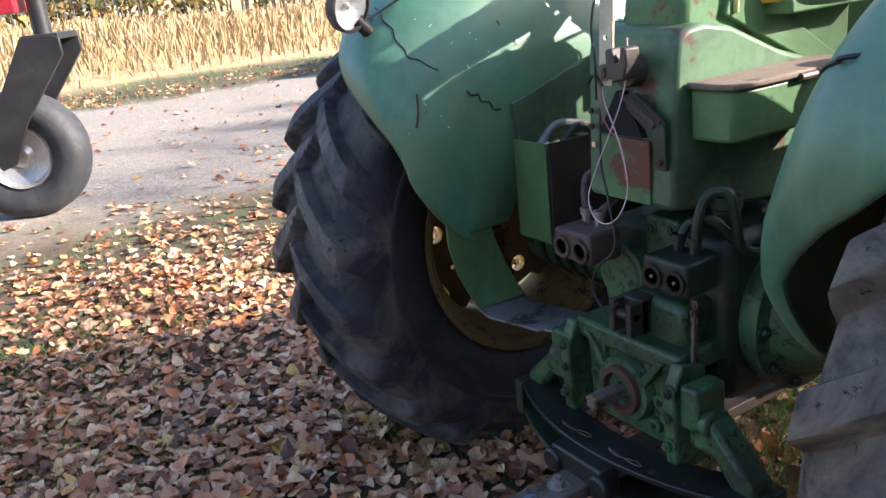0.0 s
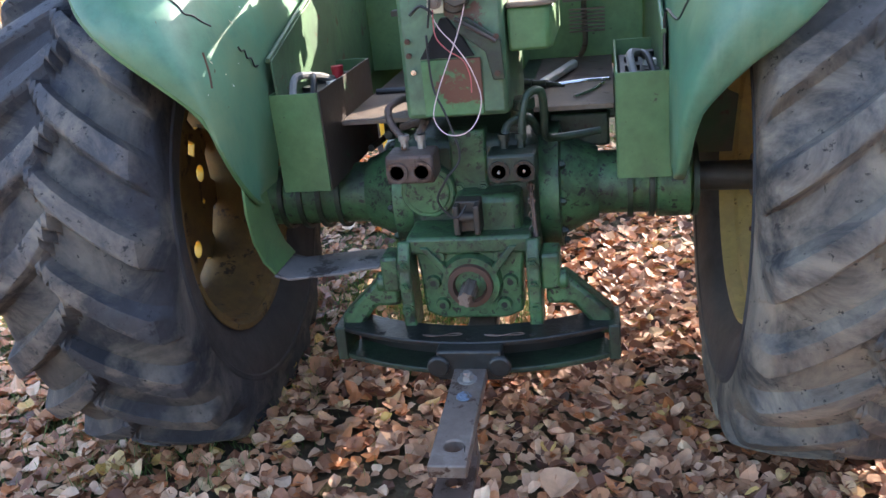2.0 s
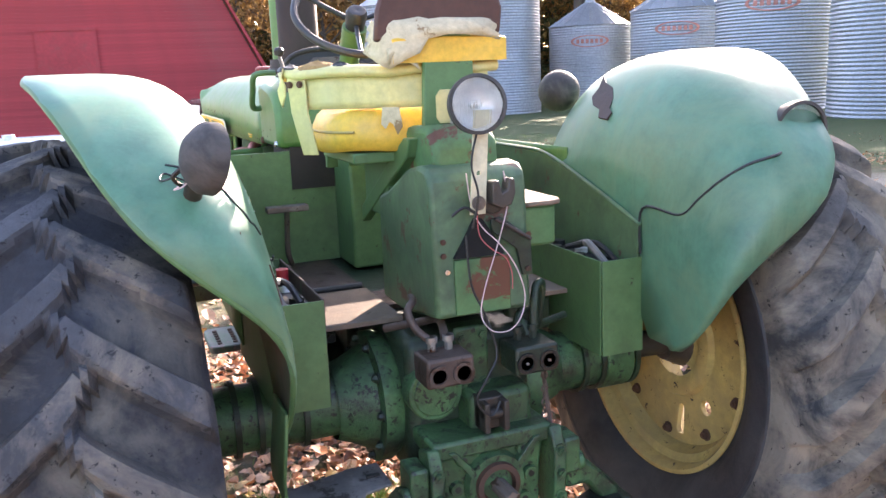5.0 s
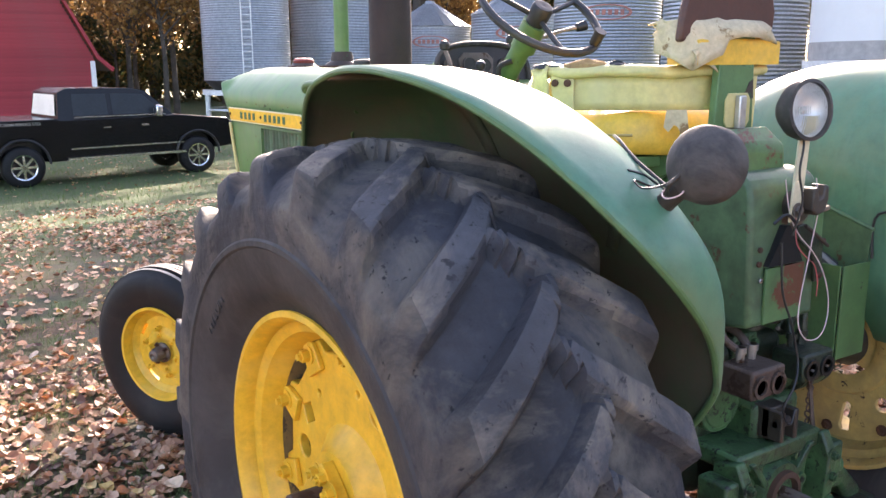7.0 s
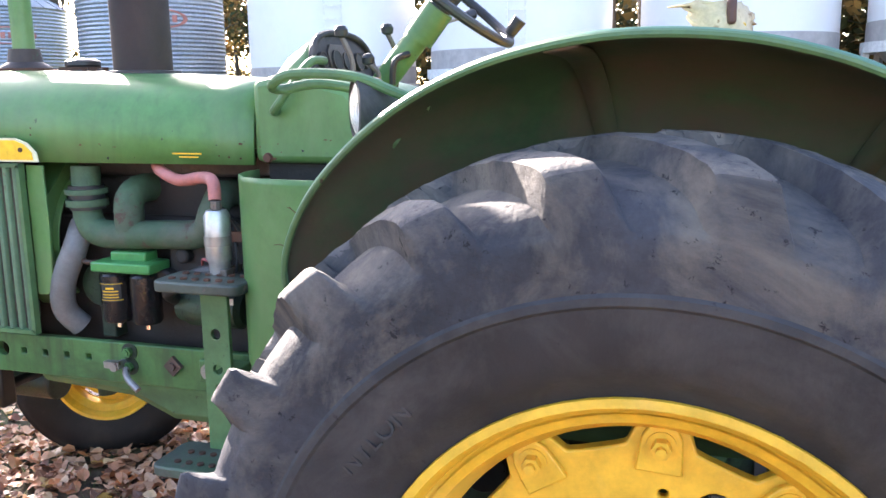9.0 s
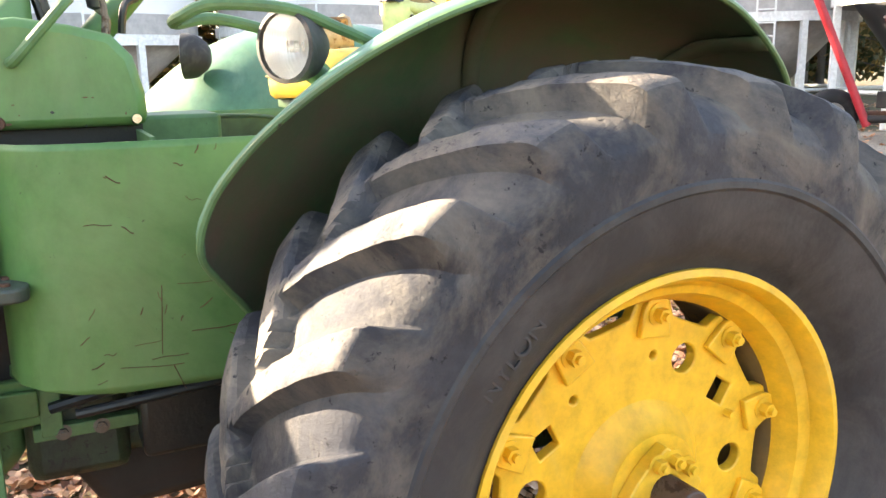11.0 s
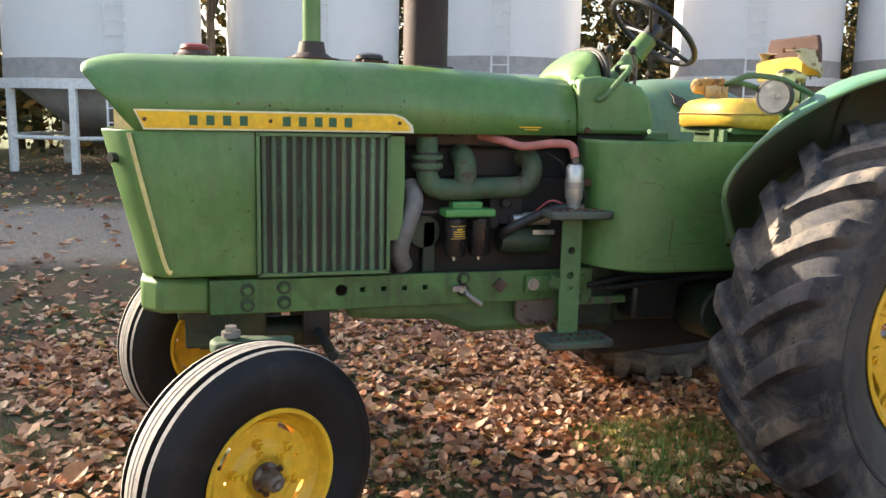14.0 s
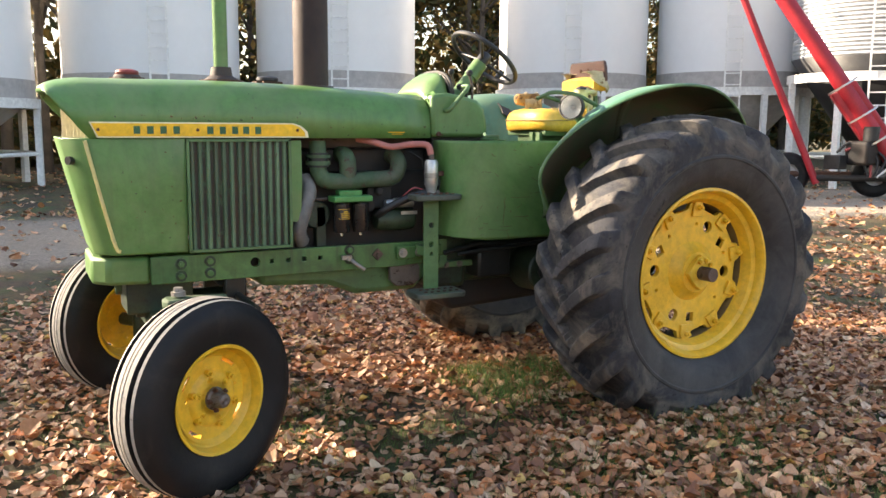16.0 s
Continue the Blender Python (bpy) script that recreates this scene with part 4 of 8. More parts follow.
def front_wheel(x, y, z, steer, out, label):
    w = thing("front_wheel", label, "", at=pose(x, y, z, 0, 0, steer))
    w.parent = tractor
    prof = [(-0.08, 0.208), (-0.088, 0.237), (-0.1, 0.275), (-0.107, 0.315), (-0.102, 0.35), (-0.09, 0.375), (-0.076, 0.388)]
    prof += [(-0.073, 0.399), (-0.060, 0.403), (-0.057, 0.384), (-0.038, 0.385), (-0.035, 0.406), (-0.014, 0.408), (-0.012, 0.398), (-0.008, 0.398), (-0.006, 0.408)]
    tread = prof + [(-x_, r) for x_, r in reversed(prof)]
    me = M().lathe(tread, 72).mesh("tyre")
    me.materials.append(TYRE_F)
    me.materials.append(RIBS)
    for poly in me.polygons:
        c = poly.center
        if math.hypot(c.y, c.z) > 0.397:
            poly.material_index = 1
    part("tyre", me, TYRE_F, w, "black three-rib front tyre, ribs pale from dust and painted sunlight", sharp=50)
    rim = [(-0.08, 0.208), (-0.09, 0.226), (-0.095, 0.224), (-0.094, 0.212), (-0.072, 0.204), (-0.052, 0.198), (-0.04, 0.182), (0.04, 0.182), (0.052, 0.198), (0.072, 0.204), (0.094, 0.212), (0.095, 0.224), (0.09, 0.226), (0.08, 0.208)]
    rim += [(0.05, 0.184), (0.036, 0.17), (-0.036, 0.17), (-0.05, 0.184)]
    part("rim", M().lathe(rim, 56), YELLOW, w)
    slots = [[(0.152 * math.cos(a + s), 0.152 * math.sin(a + s)) for s in (-0.22, -0.07, 0.07, 0.22)] + [(0.167 * math.cos(a + s), 0.167 * math.sin(a + s)) for s in (0.22, 0.07, -0.07, -0.22)] for a in (0.6, 2.17, 3.74, 5.31)]
    small = [circle(0.13 * math.cos(a), 0.13 * math.sin(a), 0.006, 8) for a in (0.1, 1.4, 2.9, 4.4)]
    disc = part("wheel_disc", M().prism(circle(0, 0, 0.176, 56), 0.008, Matrix.Translation((out * 0.03 - 0.004, 0, 0)) @ SIDE, slots + small), YELLOW, w, bevel=0.002)
    part("disc_dish", M().lathe([(out * 0.034, 0.118), (out * 0.046, 0.105), (out * 0.05, 0.092), (out * 0.05, 0.0)], 40), YELLOW, disc)
    part("hub", M().lathe([(out * 0.035, 0.05), (out * 0.06, 0.047), (out * 0.066, 0.036), (out * 0.10, 0.032), (out * 0.114, 0.026), (out * 0.118, 0.014), (out * 0.112, 0.0)], 28), DULL, disc, "greasy bare steel hub cap")
    part("hub_collar", M().lathe([(out * 0.02, 0.088), (out * 0.046, 0.084), (out * 0.05, 0.07), (out * 0.05, 0.05)], 32), YELLOW, disc)
    for k in range(6):
        a = 2 * math.pi * (k + 0.3) / 6
        part("wheel_nut", hexbolt(M(), (out * 0.03, 0.112 * math.cos(a), 0.112 * math.sin(a)), (out, 0, 0), 0.015, 0.026), YELLOW, disc)
    for k in range(5):
        a = 2 * math.pi * k / 5
        part("cap_bolt", hexbolt(M(), (out * 0.07, 0.044 * math.cos(a), 0.044 * math.sin(a)), (out, 0, 0), 0.007, 0.01), RUSTED, disc)
    for i in range(6):
        a = 2 * math.pi * i / 6 + 0.3
        part("wheel_bolt", hexbolt(M(), (out * 0.05, 0.08 * math.cos(a), 0.08 * math.sin(a)), (out, 0, 0), 0.01, 0.01), YELLOW, disc)
    return w


front_wheel(-0.802, 2.338, 0.364, 29, -1, "front wheel with ribbed black tyre and yellow rim, steered")
front_wheel(0.755, 2.48, 0.378, 30, 1, "front wheel with ribbed black tyre and yellow rim, steered")

# front axle, spindles and steering
m = M().box((0, 2.40, 0.54), (1.1, 0.11, 0.1)).box((-0.42, 2.40, 0.54), (0.34, 0.085, 0.075)).box((0.42, 2.40, 0.54), (0.34, 0.085, 0.075))
axle = part("front_axle", m, GRIMY, tractor, "grimy green front axle beam", bevel=0.008)
for s in (-1, 1):
    part("spindle", M().cyl((s * 0.64, 2.40, 0.3), (s * 0.615, 2.40, 0.70), 0.042, n=20).cyl((s * 0.64, 2.40, 0.38), (s * 0.74, 2.42 + 0.06 * s, 0.38), 0.035, n=16), GRIMY, axle)
    part("steering_arm", M().prism([(2.45, -0.05), (2.47, 0.0), (2.45, 0.05), (2.40, 0.06), (2.33, 0.04), (2.26, 0.025), (2.2, 0.02), (2.2, -0.02), (2.26, -0.025), (2.34, -0.045), (2.40, -0.06)], 0.042, Matrix.Translation((s * 0.614, 0, 0.70)) @ Matrix(((0, 1, 0, 0), (1, 0, 0, 0), (0, 0, 1, 0), (0, 0, 0, 1)))), MANIFOLD, axle, "dusty pale green steering arm", bevel=0.012)
    part("arm_bolt", M().cyl((s * 0.614, 2.40, 0.75), (s * 0.614, 2.40, 0.768), 0.03, n=16).cyl((s * 0.614, 2.40, 0.768), (s * 0.614, 2.40, 0.785), 0.02, n=6), STEEL, axle)
    part("hanging_bracket", M().box((s * 0.24, 2.08, 0.68), (0.06, 0.1, 0.15)), BLACK_GREASE, axle, bevel=0.01)
    part("axle_knee", M().prism([(2.32, 0.56), (2.46, 0.56), (2.44, 0.72), (2.36, 0.72)], 0.1, side_at(s * 0.56 - 0.05)), MANIFOLD, axle, bevel=0.012)
part("nose_pad", M().prism([(-0.06, 0.745), (0.10, 0.745), (0.09, 0.70), (0.07, 0.64), (0.05, 0.70), (-0.04, 0.715)], 0.06, rear_at(2.52)), MANIFOLD, axle, "dusty cast pad under the nose", bevel=0.006)
part("tie_rod", M().cyl((-0.6, 2.07, 0.66), (0.6, 2.07, 0.66), 0.018, n=12), BLACK_GREASE, axle)
part("axle_pivot", M().box((0, 2.40, 0.66), (0.26, 0.3, 0.16)).cyl((0, 2.05, 0.6), (0, 2.5, 0.6), 0.06, n=18), GRIMY, axle, bevel=0.008)

# frame rails
for s in (-1, 1):
    holes = [circle(y, z, r, 12 if r > 0.02 else 4, math.pi / 4) for y, z, r in ((1.99, 0.815, 0.022), (1.91, 0.815, 0.013), (1.83, 0.815, 0.013), (1.75, 0.815, 0.013), (1.67, 0.815, 0.013))] if s < 0 else []
    out = [(0.98, 0.765), (1.25, 0.745), (2.46, 0.742), (2.46, 0.868), (0.98, 0.868)]
    x = -0.285 if s < 0 else 0.26
    rail = part("frame_rail", M().prism(out, 0.025, side_at(x), holes), RAILGREEN, tractor, "grimy green channel frame rail with bolts and holes", bevel=0.004)
    for y, z in ((2.33, 0.83), (2.33, 0.775), (2.20, 0.835), (2.20, 0.78), (1.52, 0.845), (1.52, 0.8)):
        part("bolt_washer", M().cyl((s * 0.285, y, z), (s * 0.2885, y, z), 0.026, n=20), GRIMY, rail)
        part("rail_bolt", hexbolt(M(), (s * 0.288, y, z), (s, 0, 0), 0.015, 0.012, False), RAILGREEN, rail)
nose = [(-0.26, 0), (-0.235, 0.16), (-0.16, 0.225), (0.16, 0.225), (0.235, 0.16), (0.26, 0), (0.26, -0.02), (-0.26, -0.02)]
part("front_support", M().prism(nose, 0.126, pose(0, 2.475, 0.742)), GREEN, tractor, "cast green front support", bevel=0.018)

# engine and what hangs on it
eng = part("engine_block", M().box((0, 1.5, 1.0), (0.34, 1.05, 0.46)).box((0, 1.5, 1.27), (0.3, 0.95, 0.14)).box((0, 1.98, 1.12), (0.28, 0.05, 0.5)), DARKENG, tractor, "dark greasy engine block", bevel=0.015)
part("oil_pan", M().prism([(1.06, 0.78), (1.95, 0.8), (1.95, 0.68), (1.6, 0.66), (1.45, 0.60), (1.12, 0.60), (1.06, 0.66)], 0.4, side_at(-0.2)), GREEN_OLD, tractor, "green oil pan", bevel=0.03)
part("valve_cover", M().box((0.0, 1.5, 1.37), (0.2, 0.85, 0.08)), IRON, eng, "rusty brown valve cover", bevel=0.02)

# exhaust manifold and hoses on the near side
m = M().tube([(-0.235, 1.66, 1.38), (-0.24, 1.66, 1.30), (-0.245, 1.655, 1.225), (-0.25, 1.6, 1.185), (-0.25, 1.4, 1.19), (-0.25, 1.27, 1.2), (-0.245, 1.235, 1.26), (-0.2, 1.235, 1.30), (-0.13, 1.235, 1.30)], 0.041, 16)
m.tube([(-0.25, 1.51, 1.2), (-0.245, 1.51, 1.28), (-0.2, 1.51, 1.31), (-0.13, 1.51, 1.31)], 0.042, 14)
m.cyl((-0.24, 1.66, 1.265), (-0.24, 1.66, 1.285), 0.06, n=20).cyl((-0.24, 1.66, 1.30), (-0.24, 1.66, 1.315), 0.06, n=20)
part("rubber_sleeve", M().cyl((-0.24, 1.66, 1.255), (-0.24, 1.66, 1.325), 0.05, n=20), BLACK, eng, "black rubber sleeve")
part("exhaust_manifold", m, MANIFOLD, eng, "dusty green cast exhaust manifold")
part("radiator_hose", M().tube([(-0.2, 1.72, 1.2), (-0.25, 1.71, 1.14), (-0.27, 1.745, 1.04), (-0.255, 1.765, 0.95), (-0.22, 1.74, 0.89)], 0.036, 14), GREYHOSE, eng, "grey rubber radiator hose")
m = M().cyl((-0.14, 1.66, 1.02), (-0.22, 1.66, 1.02), 0.075, 0.065, n=22).box((-0.19, 1.64, 0.96), (0.06, 0.05, 0.2))
part("water_pump", m, GRIMY, eng, bevel=0.004)
head = part("filter_head", M().box((-0.27, 1.505, 1.10), (0.1, 0.2, 0.03)).box((-0.25, 1.505, 1.125), (0.06, 0.12, 0.03)), FRESH, eng, "bright green filter head", bevel=0.006)
for y in (1.555, 1.455):
    can = part("oil_filter", M().lathe([(0, 0.0), (0, 0.034), (0.012, 0.043), (0.14, 0.043), (0.15, 0.038), (0.15, 0)], 26, pose(-0.275, y, 1.085, 0, 90, 0)), FILTER, head, "glossy black filter can")
    part("drain_nut", M().cyl((-0.275, y, 0.935), (-0.275, y, 0.915), 0.009, n=6), CHROME, can)
lab = M()
for k in range(6):
    a0, a1 = radians(150 + k * 14), radians(150 + (k + 1) * 14)
    lab.add([(-0.275 + 0.0436 * math.cos(a), 1.555 + 0.0436 * math.sin(a), z) for a, z in ((a0, 1.0), (a1, 1.0), (a1, 1.055), (a0, 1.055))], [(0, 1, 2, 3)])
part("filter_label", lab, BLACK, head, "black filter label with yellow print")
bars = M()
for z, h, k0, k1 in ((1.003, 0.003, -1, 5), (1.0505, 0.003, -1, 5), (1.011, 0.005, 0, 4), (1.019, 0.005, 0, 4), (1.028, 0.006, 0, 4), (1.036, 0.009, 1, 3)):
    for k in range(k0, k1):
        a0, a1 = radians(160 + k * 16), radians(160 + (k + 1) * 16)
        bars.add([(-0.275 + 0.0441 * math.cos(a), 1.555 + 0.0441 * math.sin(a), zz) for a, zz in ((a0, z), (a1, z), (a1, z + h * 0.6), (a0, z + h * 0.6))], [(0, 1, 2, 3)])
part("label_print", bars, BADGE, head)
part("fuel_line", M().tube([(-0.25, 1.62, 1.1), (-0.26, 1.67, 1.1), (-0.22, 1.71, 1.11)], 0.007, 8), IRON, eng)
part("generator", M().lathe([(0, 0), (0, 0.045), (0.015, 0.058), (0.17, 0.058), (0.19, 0.05), (0.21, 0.045), (0.21, 0)], 26, pose(-0.235, 1.15, 0.985, 0, 0, 90)), GRIMY, eng, "grimy green starter body")
part("solenoid", M().lathe([(0, 0), (0, 0.026), (0.1, 0.026), (0.11, 0.018), (0.15, 0.018), (0.15, 0)], 20, pose(-0.27, 1.17, 1.07, 0, 0, 90)), ALU, eng, "silver starter solenoid")
part("nameplate", M().box((-0.30, 1.2, 1.02), (0.002, 0.09, 0.018)), ALU, eng)
ether = part("ether_can", M().lathe([(0, 0), (0, 0.026), (0.014, 0.034), (0.125, 0.034), (0.135, 0.028), (0.165, 0.026), (0.165, 0.0)], 26, pose(-0.40, 1.125, 1.29, 0, 90, 0)), ALU, tractor, "dull silver starting-fluid cylinder")
part("band", M().cyl((-0.40, 1.125, 1.20), (-0.40, 1.125, 1.225), 0.036, n=26, caps=False), STEEL, ether)
part("valve", M().cyl((-0.40, 1.125, 1.29), (-0.40, 1.125, 1.315), 0.014, n=10), DULL, ether, bevel=0.003)
part("valve_body", M().box((-0.40, 1.125, 1.115), (0.05, 0.05, 0.03)).box((-0.38, 1.10, 1.13), (0.09, 0.02, 0.02)), DULL, ether, bevel=0.003)
part("bracket", M().box((-0.36, 1.09, 1.22), (0.06, 0.09, 0.025)).box((-0.345, 1.045, 1.21), (0.008, 0.03, 0.07)), RUSTED, ether)
part("heater_hose", M().tube([(-0.40, 1.127, 1.315), (-0.385, 1.14, 1.36), (-0.34, 1.2, 1.365), (-0.3, 1.3, 1.352), (-0.27, 1.38, 1.375), (-0.2, 1.44, 1.39)], 0.0165, 12), PINK, tractor, "faded red rubber hose")
part("drain_hose", M().tube([(-0.39, 1.14, 1.125), (-0.375, 1.2, 1.115), (-0.35, 1.29, 1.075), (-0.32, 1.345, 1.04), (-0.27, 1.36, 1.01)], 0.019, 12), BLACK, tractor, "black rubber hose")
for k, pts in enumerate([[(-0.385, 1.1, 1.27), (-0.36, 1.07, 1.2), (-0.37, 1.08, 1.12), (-0.35, 1.14, 1.07)], [(-0.37, 1.1, 1.24), (-0.395, 1.075, 1.17), (-0.37, 1.1, 1.1)], [(-0.30, 1.24, 1.10), (-0.36, 1.2, 1.15), (-0.375, 1.14, 1.13)], [(-0.3, 1.2, 1.33), (-0.34, 1.15, 1.29), (-0.30, 1.12, 1.24)]]):
    part("loose_wire", M().tube(pts, 0.004, 6), BLACK if k != 2 else REDWIRE, eng)
part("fuel_pump", M().box((-0.18, 1.33, 1.1), (0.1, 0.14, 0.12)).cyl((-0.2, 1.4, 1.06), (-0.27, 1.4, 1.06), 0.03, n=16).cyl((-0.2, 1.34, 1.13), (-0.26, 1.34, 1.13), 0.022, n=12), DARKENG, eng, bevel=0.008)
part("clutch_lever", M().tube([(-0.31, 1.52, 0.80), (-0.33, 1.50, 0.78), (-0.338, 1.46, 0.75)], 0.010, 10).cyl((-0.29, 1.54, 0.81), (-0.34, 1.54, 0.81), 0.012, n=10).box((-0.325, 1.55, 0.815), (0.02, 0.05, 0.02)), STEEL, tractor, "bright steel adjusting lever")
part("plate_nut", M().prism([(-0.03, 0), (0, -0.03), (0.03, 0), (0, 0.03)], 0.012, Matrix.Translation((-0.297, 1.37, 0.815)) @ SIDE).prism(circle(0, 0, 0.012, 6), 0.02, Matrix.Translation((-0.305, 1.37, 0.815)) @ SIDE), IRON, tractor)
m = M().prism([(1.02, 0.79), (1.27, 0.785), (1.27, 0.85), (1.02, 0.85)], 0.016, side_at(-0.313))
brk = part("rail_bracket", m, RAILGREEN, tractor, bevel=0.004)
for y in (1.24, 1.15):
    part("rail_bolt", hexbolt(M(), (-0.313, y, 0.817), (-1, 0, 0), 0.016, 0.012), STEEL, brk, "worn bare bolt")
part("flywheel_cover", M().prism([(1.12, 0.66), (1.16, 0.635), (1.25, 0.635), (1.29, 0.67), (1.29, 0.74), (1.27, 0.76), (1.14, 0.76), (1.12, 0.73)], 0.03, side_at(-0.26)), DULL, tractor, "bare cast flywheel cover", bevel=0.006)
part("lower_bracket", M().box((-0.27, 0.93, 0.735), (0.03, 0.22, 0.03)).box((-0.28, 1.0, 0.80), (0.02, 0.045, 0.14)), GREEN_OLD, tractor, bevel=0.003)
for y in (0.98, 0.90):
    part("bracket_bolt", hexbolt(M(), (-0.285, y, 0.735), (-1, 0, 0), 0.012, 0.01), DULL, tractor)

# hanging step
post_holes = [circle(1.135, z, 0.014, 12) for z in (0.966, 0.87)] + [circle(1.135, 0.82, 0.01, 10)]
post = part("step_post", M().prism([(1.095, 0.645), (1.175, 0.645), (1.175, 1.1), (1.095, 1.1)], 0.014, side_at(-0.425), post_holes), GREEN_OLD, tractor, "green flat steel step hanger with holes", bevel=0.002)


def tread_plate(z, x0, x1, y0, y1, r=0.03):
    pts = []
    for cx, cy, a0 in ((x1 - r, y1 - r, 0), (x0 + r, y1 - r, 90), (x0 + r, y0 + r, 180), (x1 - r, y0 + r, 270)):
        pts += [(cx + r * math.cos(radians(a0 + k * 22.5)), cy + r * math.sin(radians(a0 + k * 22.5))) for k in range(5)]
    m = M().prism(pts, 0.028, pose(0, 0, z))
    return m


for z, x0, x1, y0, y1 in ((1.095, -0.52, -0.38, 1.005, 1.255), (0.617, -0.56, -0.39, 1.0, 1.27)):
    st = part("step_plate", tread_plate(z, x0, x1, y0, y1), STEPPLATE, post, "step plate worn to bare rusty metal", bevel=0.005)
    for i in range(6):
        for k in range(2):
            part("tread_stud", M().cyl((x0 + 0.04 + 0.06 * k, y0 + 0.04 + i * 0.034, z + 0.026), (x0 + 0.04 + 0.06 * k, y0 + 0.04 + i * 0.034, z + 0.033), 0.009, n=8), RUSTED, st)
part("step_arm", M().box((-0.352, 1.135, 0.83), (0.112, 0.06, 0.05)), GREEN_OLD, post, bevel=0.004)


# hood
def hood():
    rows = []
    for i in range(15):
        t = i / 14
        y = 1.075 + t * 1.615
        zt = 1.618 + 0.045 * math.sin(min(1, t * 1.15) * math.pi * 0.62)
        w = 0.285 + 0.035 * t
        zb = 1.395
        ringp = [(0, zt), (0.1, zt - 0.003), (0.17, zt - 0.012), (0.225, zt - 0.034), (0.262, zt - 0.068), (w - 0.006, zt - 0.115), (w, zt - 0.16), (w + 0.004, zb)]
        rows.append([(-x, y, z) for x, z in reversed(ringp)] + [(x, y, z) for x, z in ringp[1:]])
    # the brow: its lower edge cuts back under a thin rounded front
    for y, dz, up, sw, bow in ((2.73, 0.002, 0.045, 1.0, 0.0), (2.77, 0.007, 0.09, 1.0, 0.05), (2.81, 0.016, 0.127, 0.995, 0.1), (2.845, 0.028, 0.16, 0.985, 0.2), (2.868, 0.044, 0.178, 0.97, 0.28), (2.874, 0.06, 0.182, 0.96, 0.3), (2.864, 0.074, 0.18, 0.95, 0.3)):
        zt, w = 1.661 - dz, 0.322 * sw
        zb = min(zt - 0.02, 1.395 + up)
        f = min(1, (zt - zb) / 0.17)
        ringp = [(0, zt), (0.1, zt - 0.003 * f), (0.17, zt - 0.012 * f), (0.225 * sw, zt - 0.034 * f), (0.262 * sw, zt - 0.068 * f), (w - 0.006, zt - 0.115 * f), (w, zt - 0.15 * f), (w, zb)]
        rows.append([(-x, y - bow * x * x, z) for x, z in reversed(ringp)] + [(x, y - bow * x * x, z) for x, z in ringp[1:]])
    return M().grid(rows)


hd = part("hood", hood(), GREEN, tractor, "long faded green sheet-metal hood", thick=0.012, sharp=60)
for s in (-1, 1):
    out = [(1.735, 1.398), (2.66, 1.398), (2.69, 1.465), (1.81, 1.465), (1.77, 1.452), (1.74, 1.425)]
    x = -0.334 if s < 0 else 0.33
    part("badge_edge", M().prism(out, 0.004, side_at(x)), BADGE_EDGE, hd, "cream edged name strip")
    inn = [(1.752, 1.404), (2.655, 1.404), (2.682, 1.459), (1.812, 1.459), (1.778, 1.447), (1.755, 1.425)]
    bd = part("badge_field", M().prism(inn, 0.004, side_at(x + s * 0.003)), BADGE, hd, "yellow name strip")
    if s < 0:
        ys = [2.50, 2.445, 2.39, 2.335, 2.19, 2.135, 2.08, 2.03, 1.975]
        for y in ys:
            part("letter_bar", M().box((x - 0.0035, y, 1.431), (0.003, 0.027, 0.033)), LETTER, hd, "dark green letter-sized bar")
        for y in (2.655, 2.245, 1.79):
            part("badge_rivet", M().cyl((x - 0.002, y, 1.432), (x - 0.007, y, 1.432), 0.007, n=10), RUSTED, hd)
part("warning_decal", M().box((-0.2995, 1.27, 1.424), (0.002, 0.09, 0.004)).box((-0.2995, 1.265, 1.415), (0.002, 0.06, 0.003)), BADGE, hd, "small yellow decal print")

# small chips, dents and rust spots on the near side of the hood, nose and cowl
rng = random.Random(23)


def near_skin(y, z):
    """The x of the near side's sheet metal."""
    if z > 1.395:
        return -(0.289 + 0.035 * (y - 1.075) / 1.68) - 0.0005 if y > 1.08 else -0.2905
    return -(0.298 + 0.017 * (z - 0.9) / 0.495) - 0.0005


for k in range(60):
    y, z = (rng.uniform(0.78, 2.6), rng.uniform(1.40, 1.47)) if k < 44 else (rng.uniform(2.32, 2.55), rng.uniform(0.92, 1.36))
    if 1.72 < y and z > 1.395:
        z = rng.uniform(1.47, 1.495)
    if 1.2 < y < 1.34 and z > 1.395:
        continue
    a, b = rng.choice((0.002, 0.003, 0.004, 0.007)), rng.choice((0.0015, 0.003, 0.004))
    ring = [(near_skin(y, z), y + a * math.cos(t) * rng.uniform(0.5, 1.2), z + b * math.sin(t) * rng.uniform(0.5, 1.2)) for t in [2 * math.pi * j / 7 for j in range(7)]]
    part("paint_chip", M().add(ring, [tuple(range(7))]), rng.choice((RUSTED, RUSTED, BLACK)), hd, thick=0.001, sharp=0)


def turned(m, prof, base, n=32):
    """A profile of (height, radius) turned upright at base."""
    return m.lathe(prof, n, Matrix.Translation(base) @ Matrix.Rotation(radians(-90), 4, "Y"))


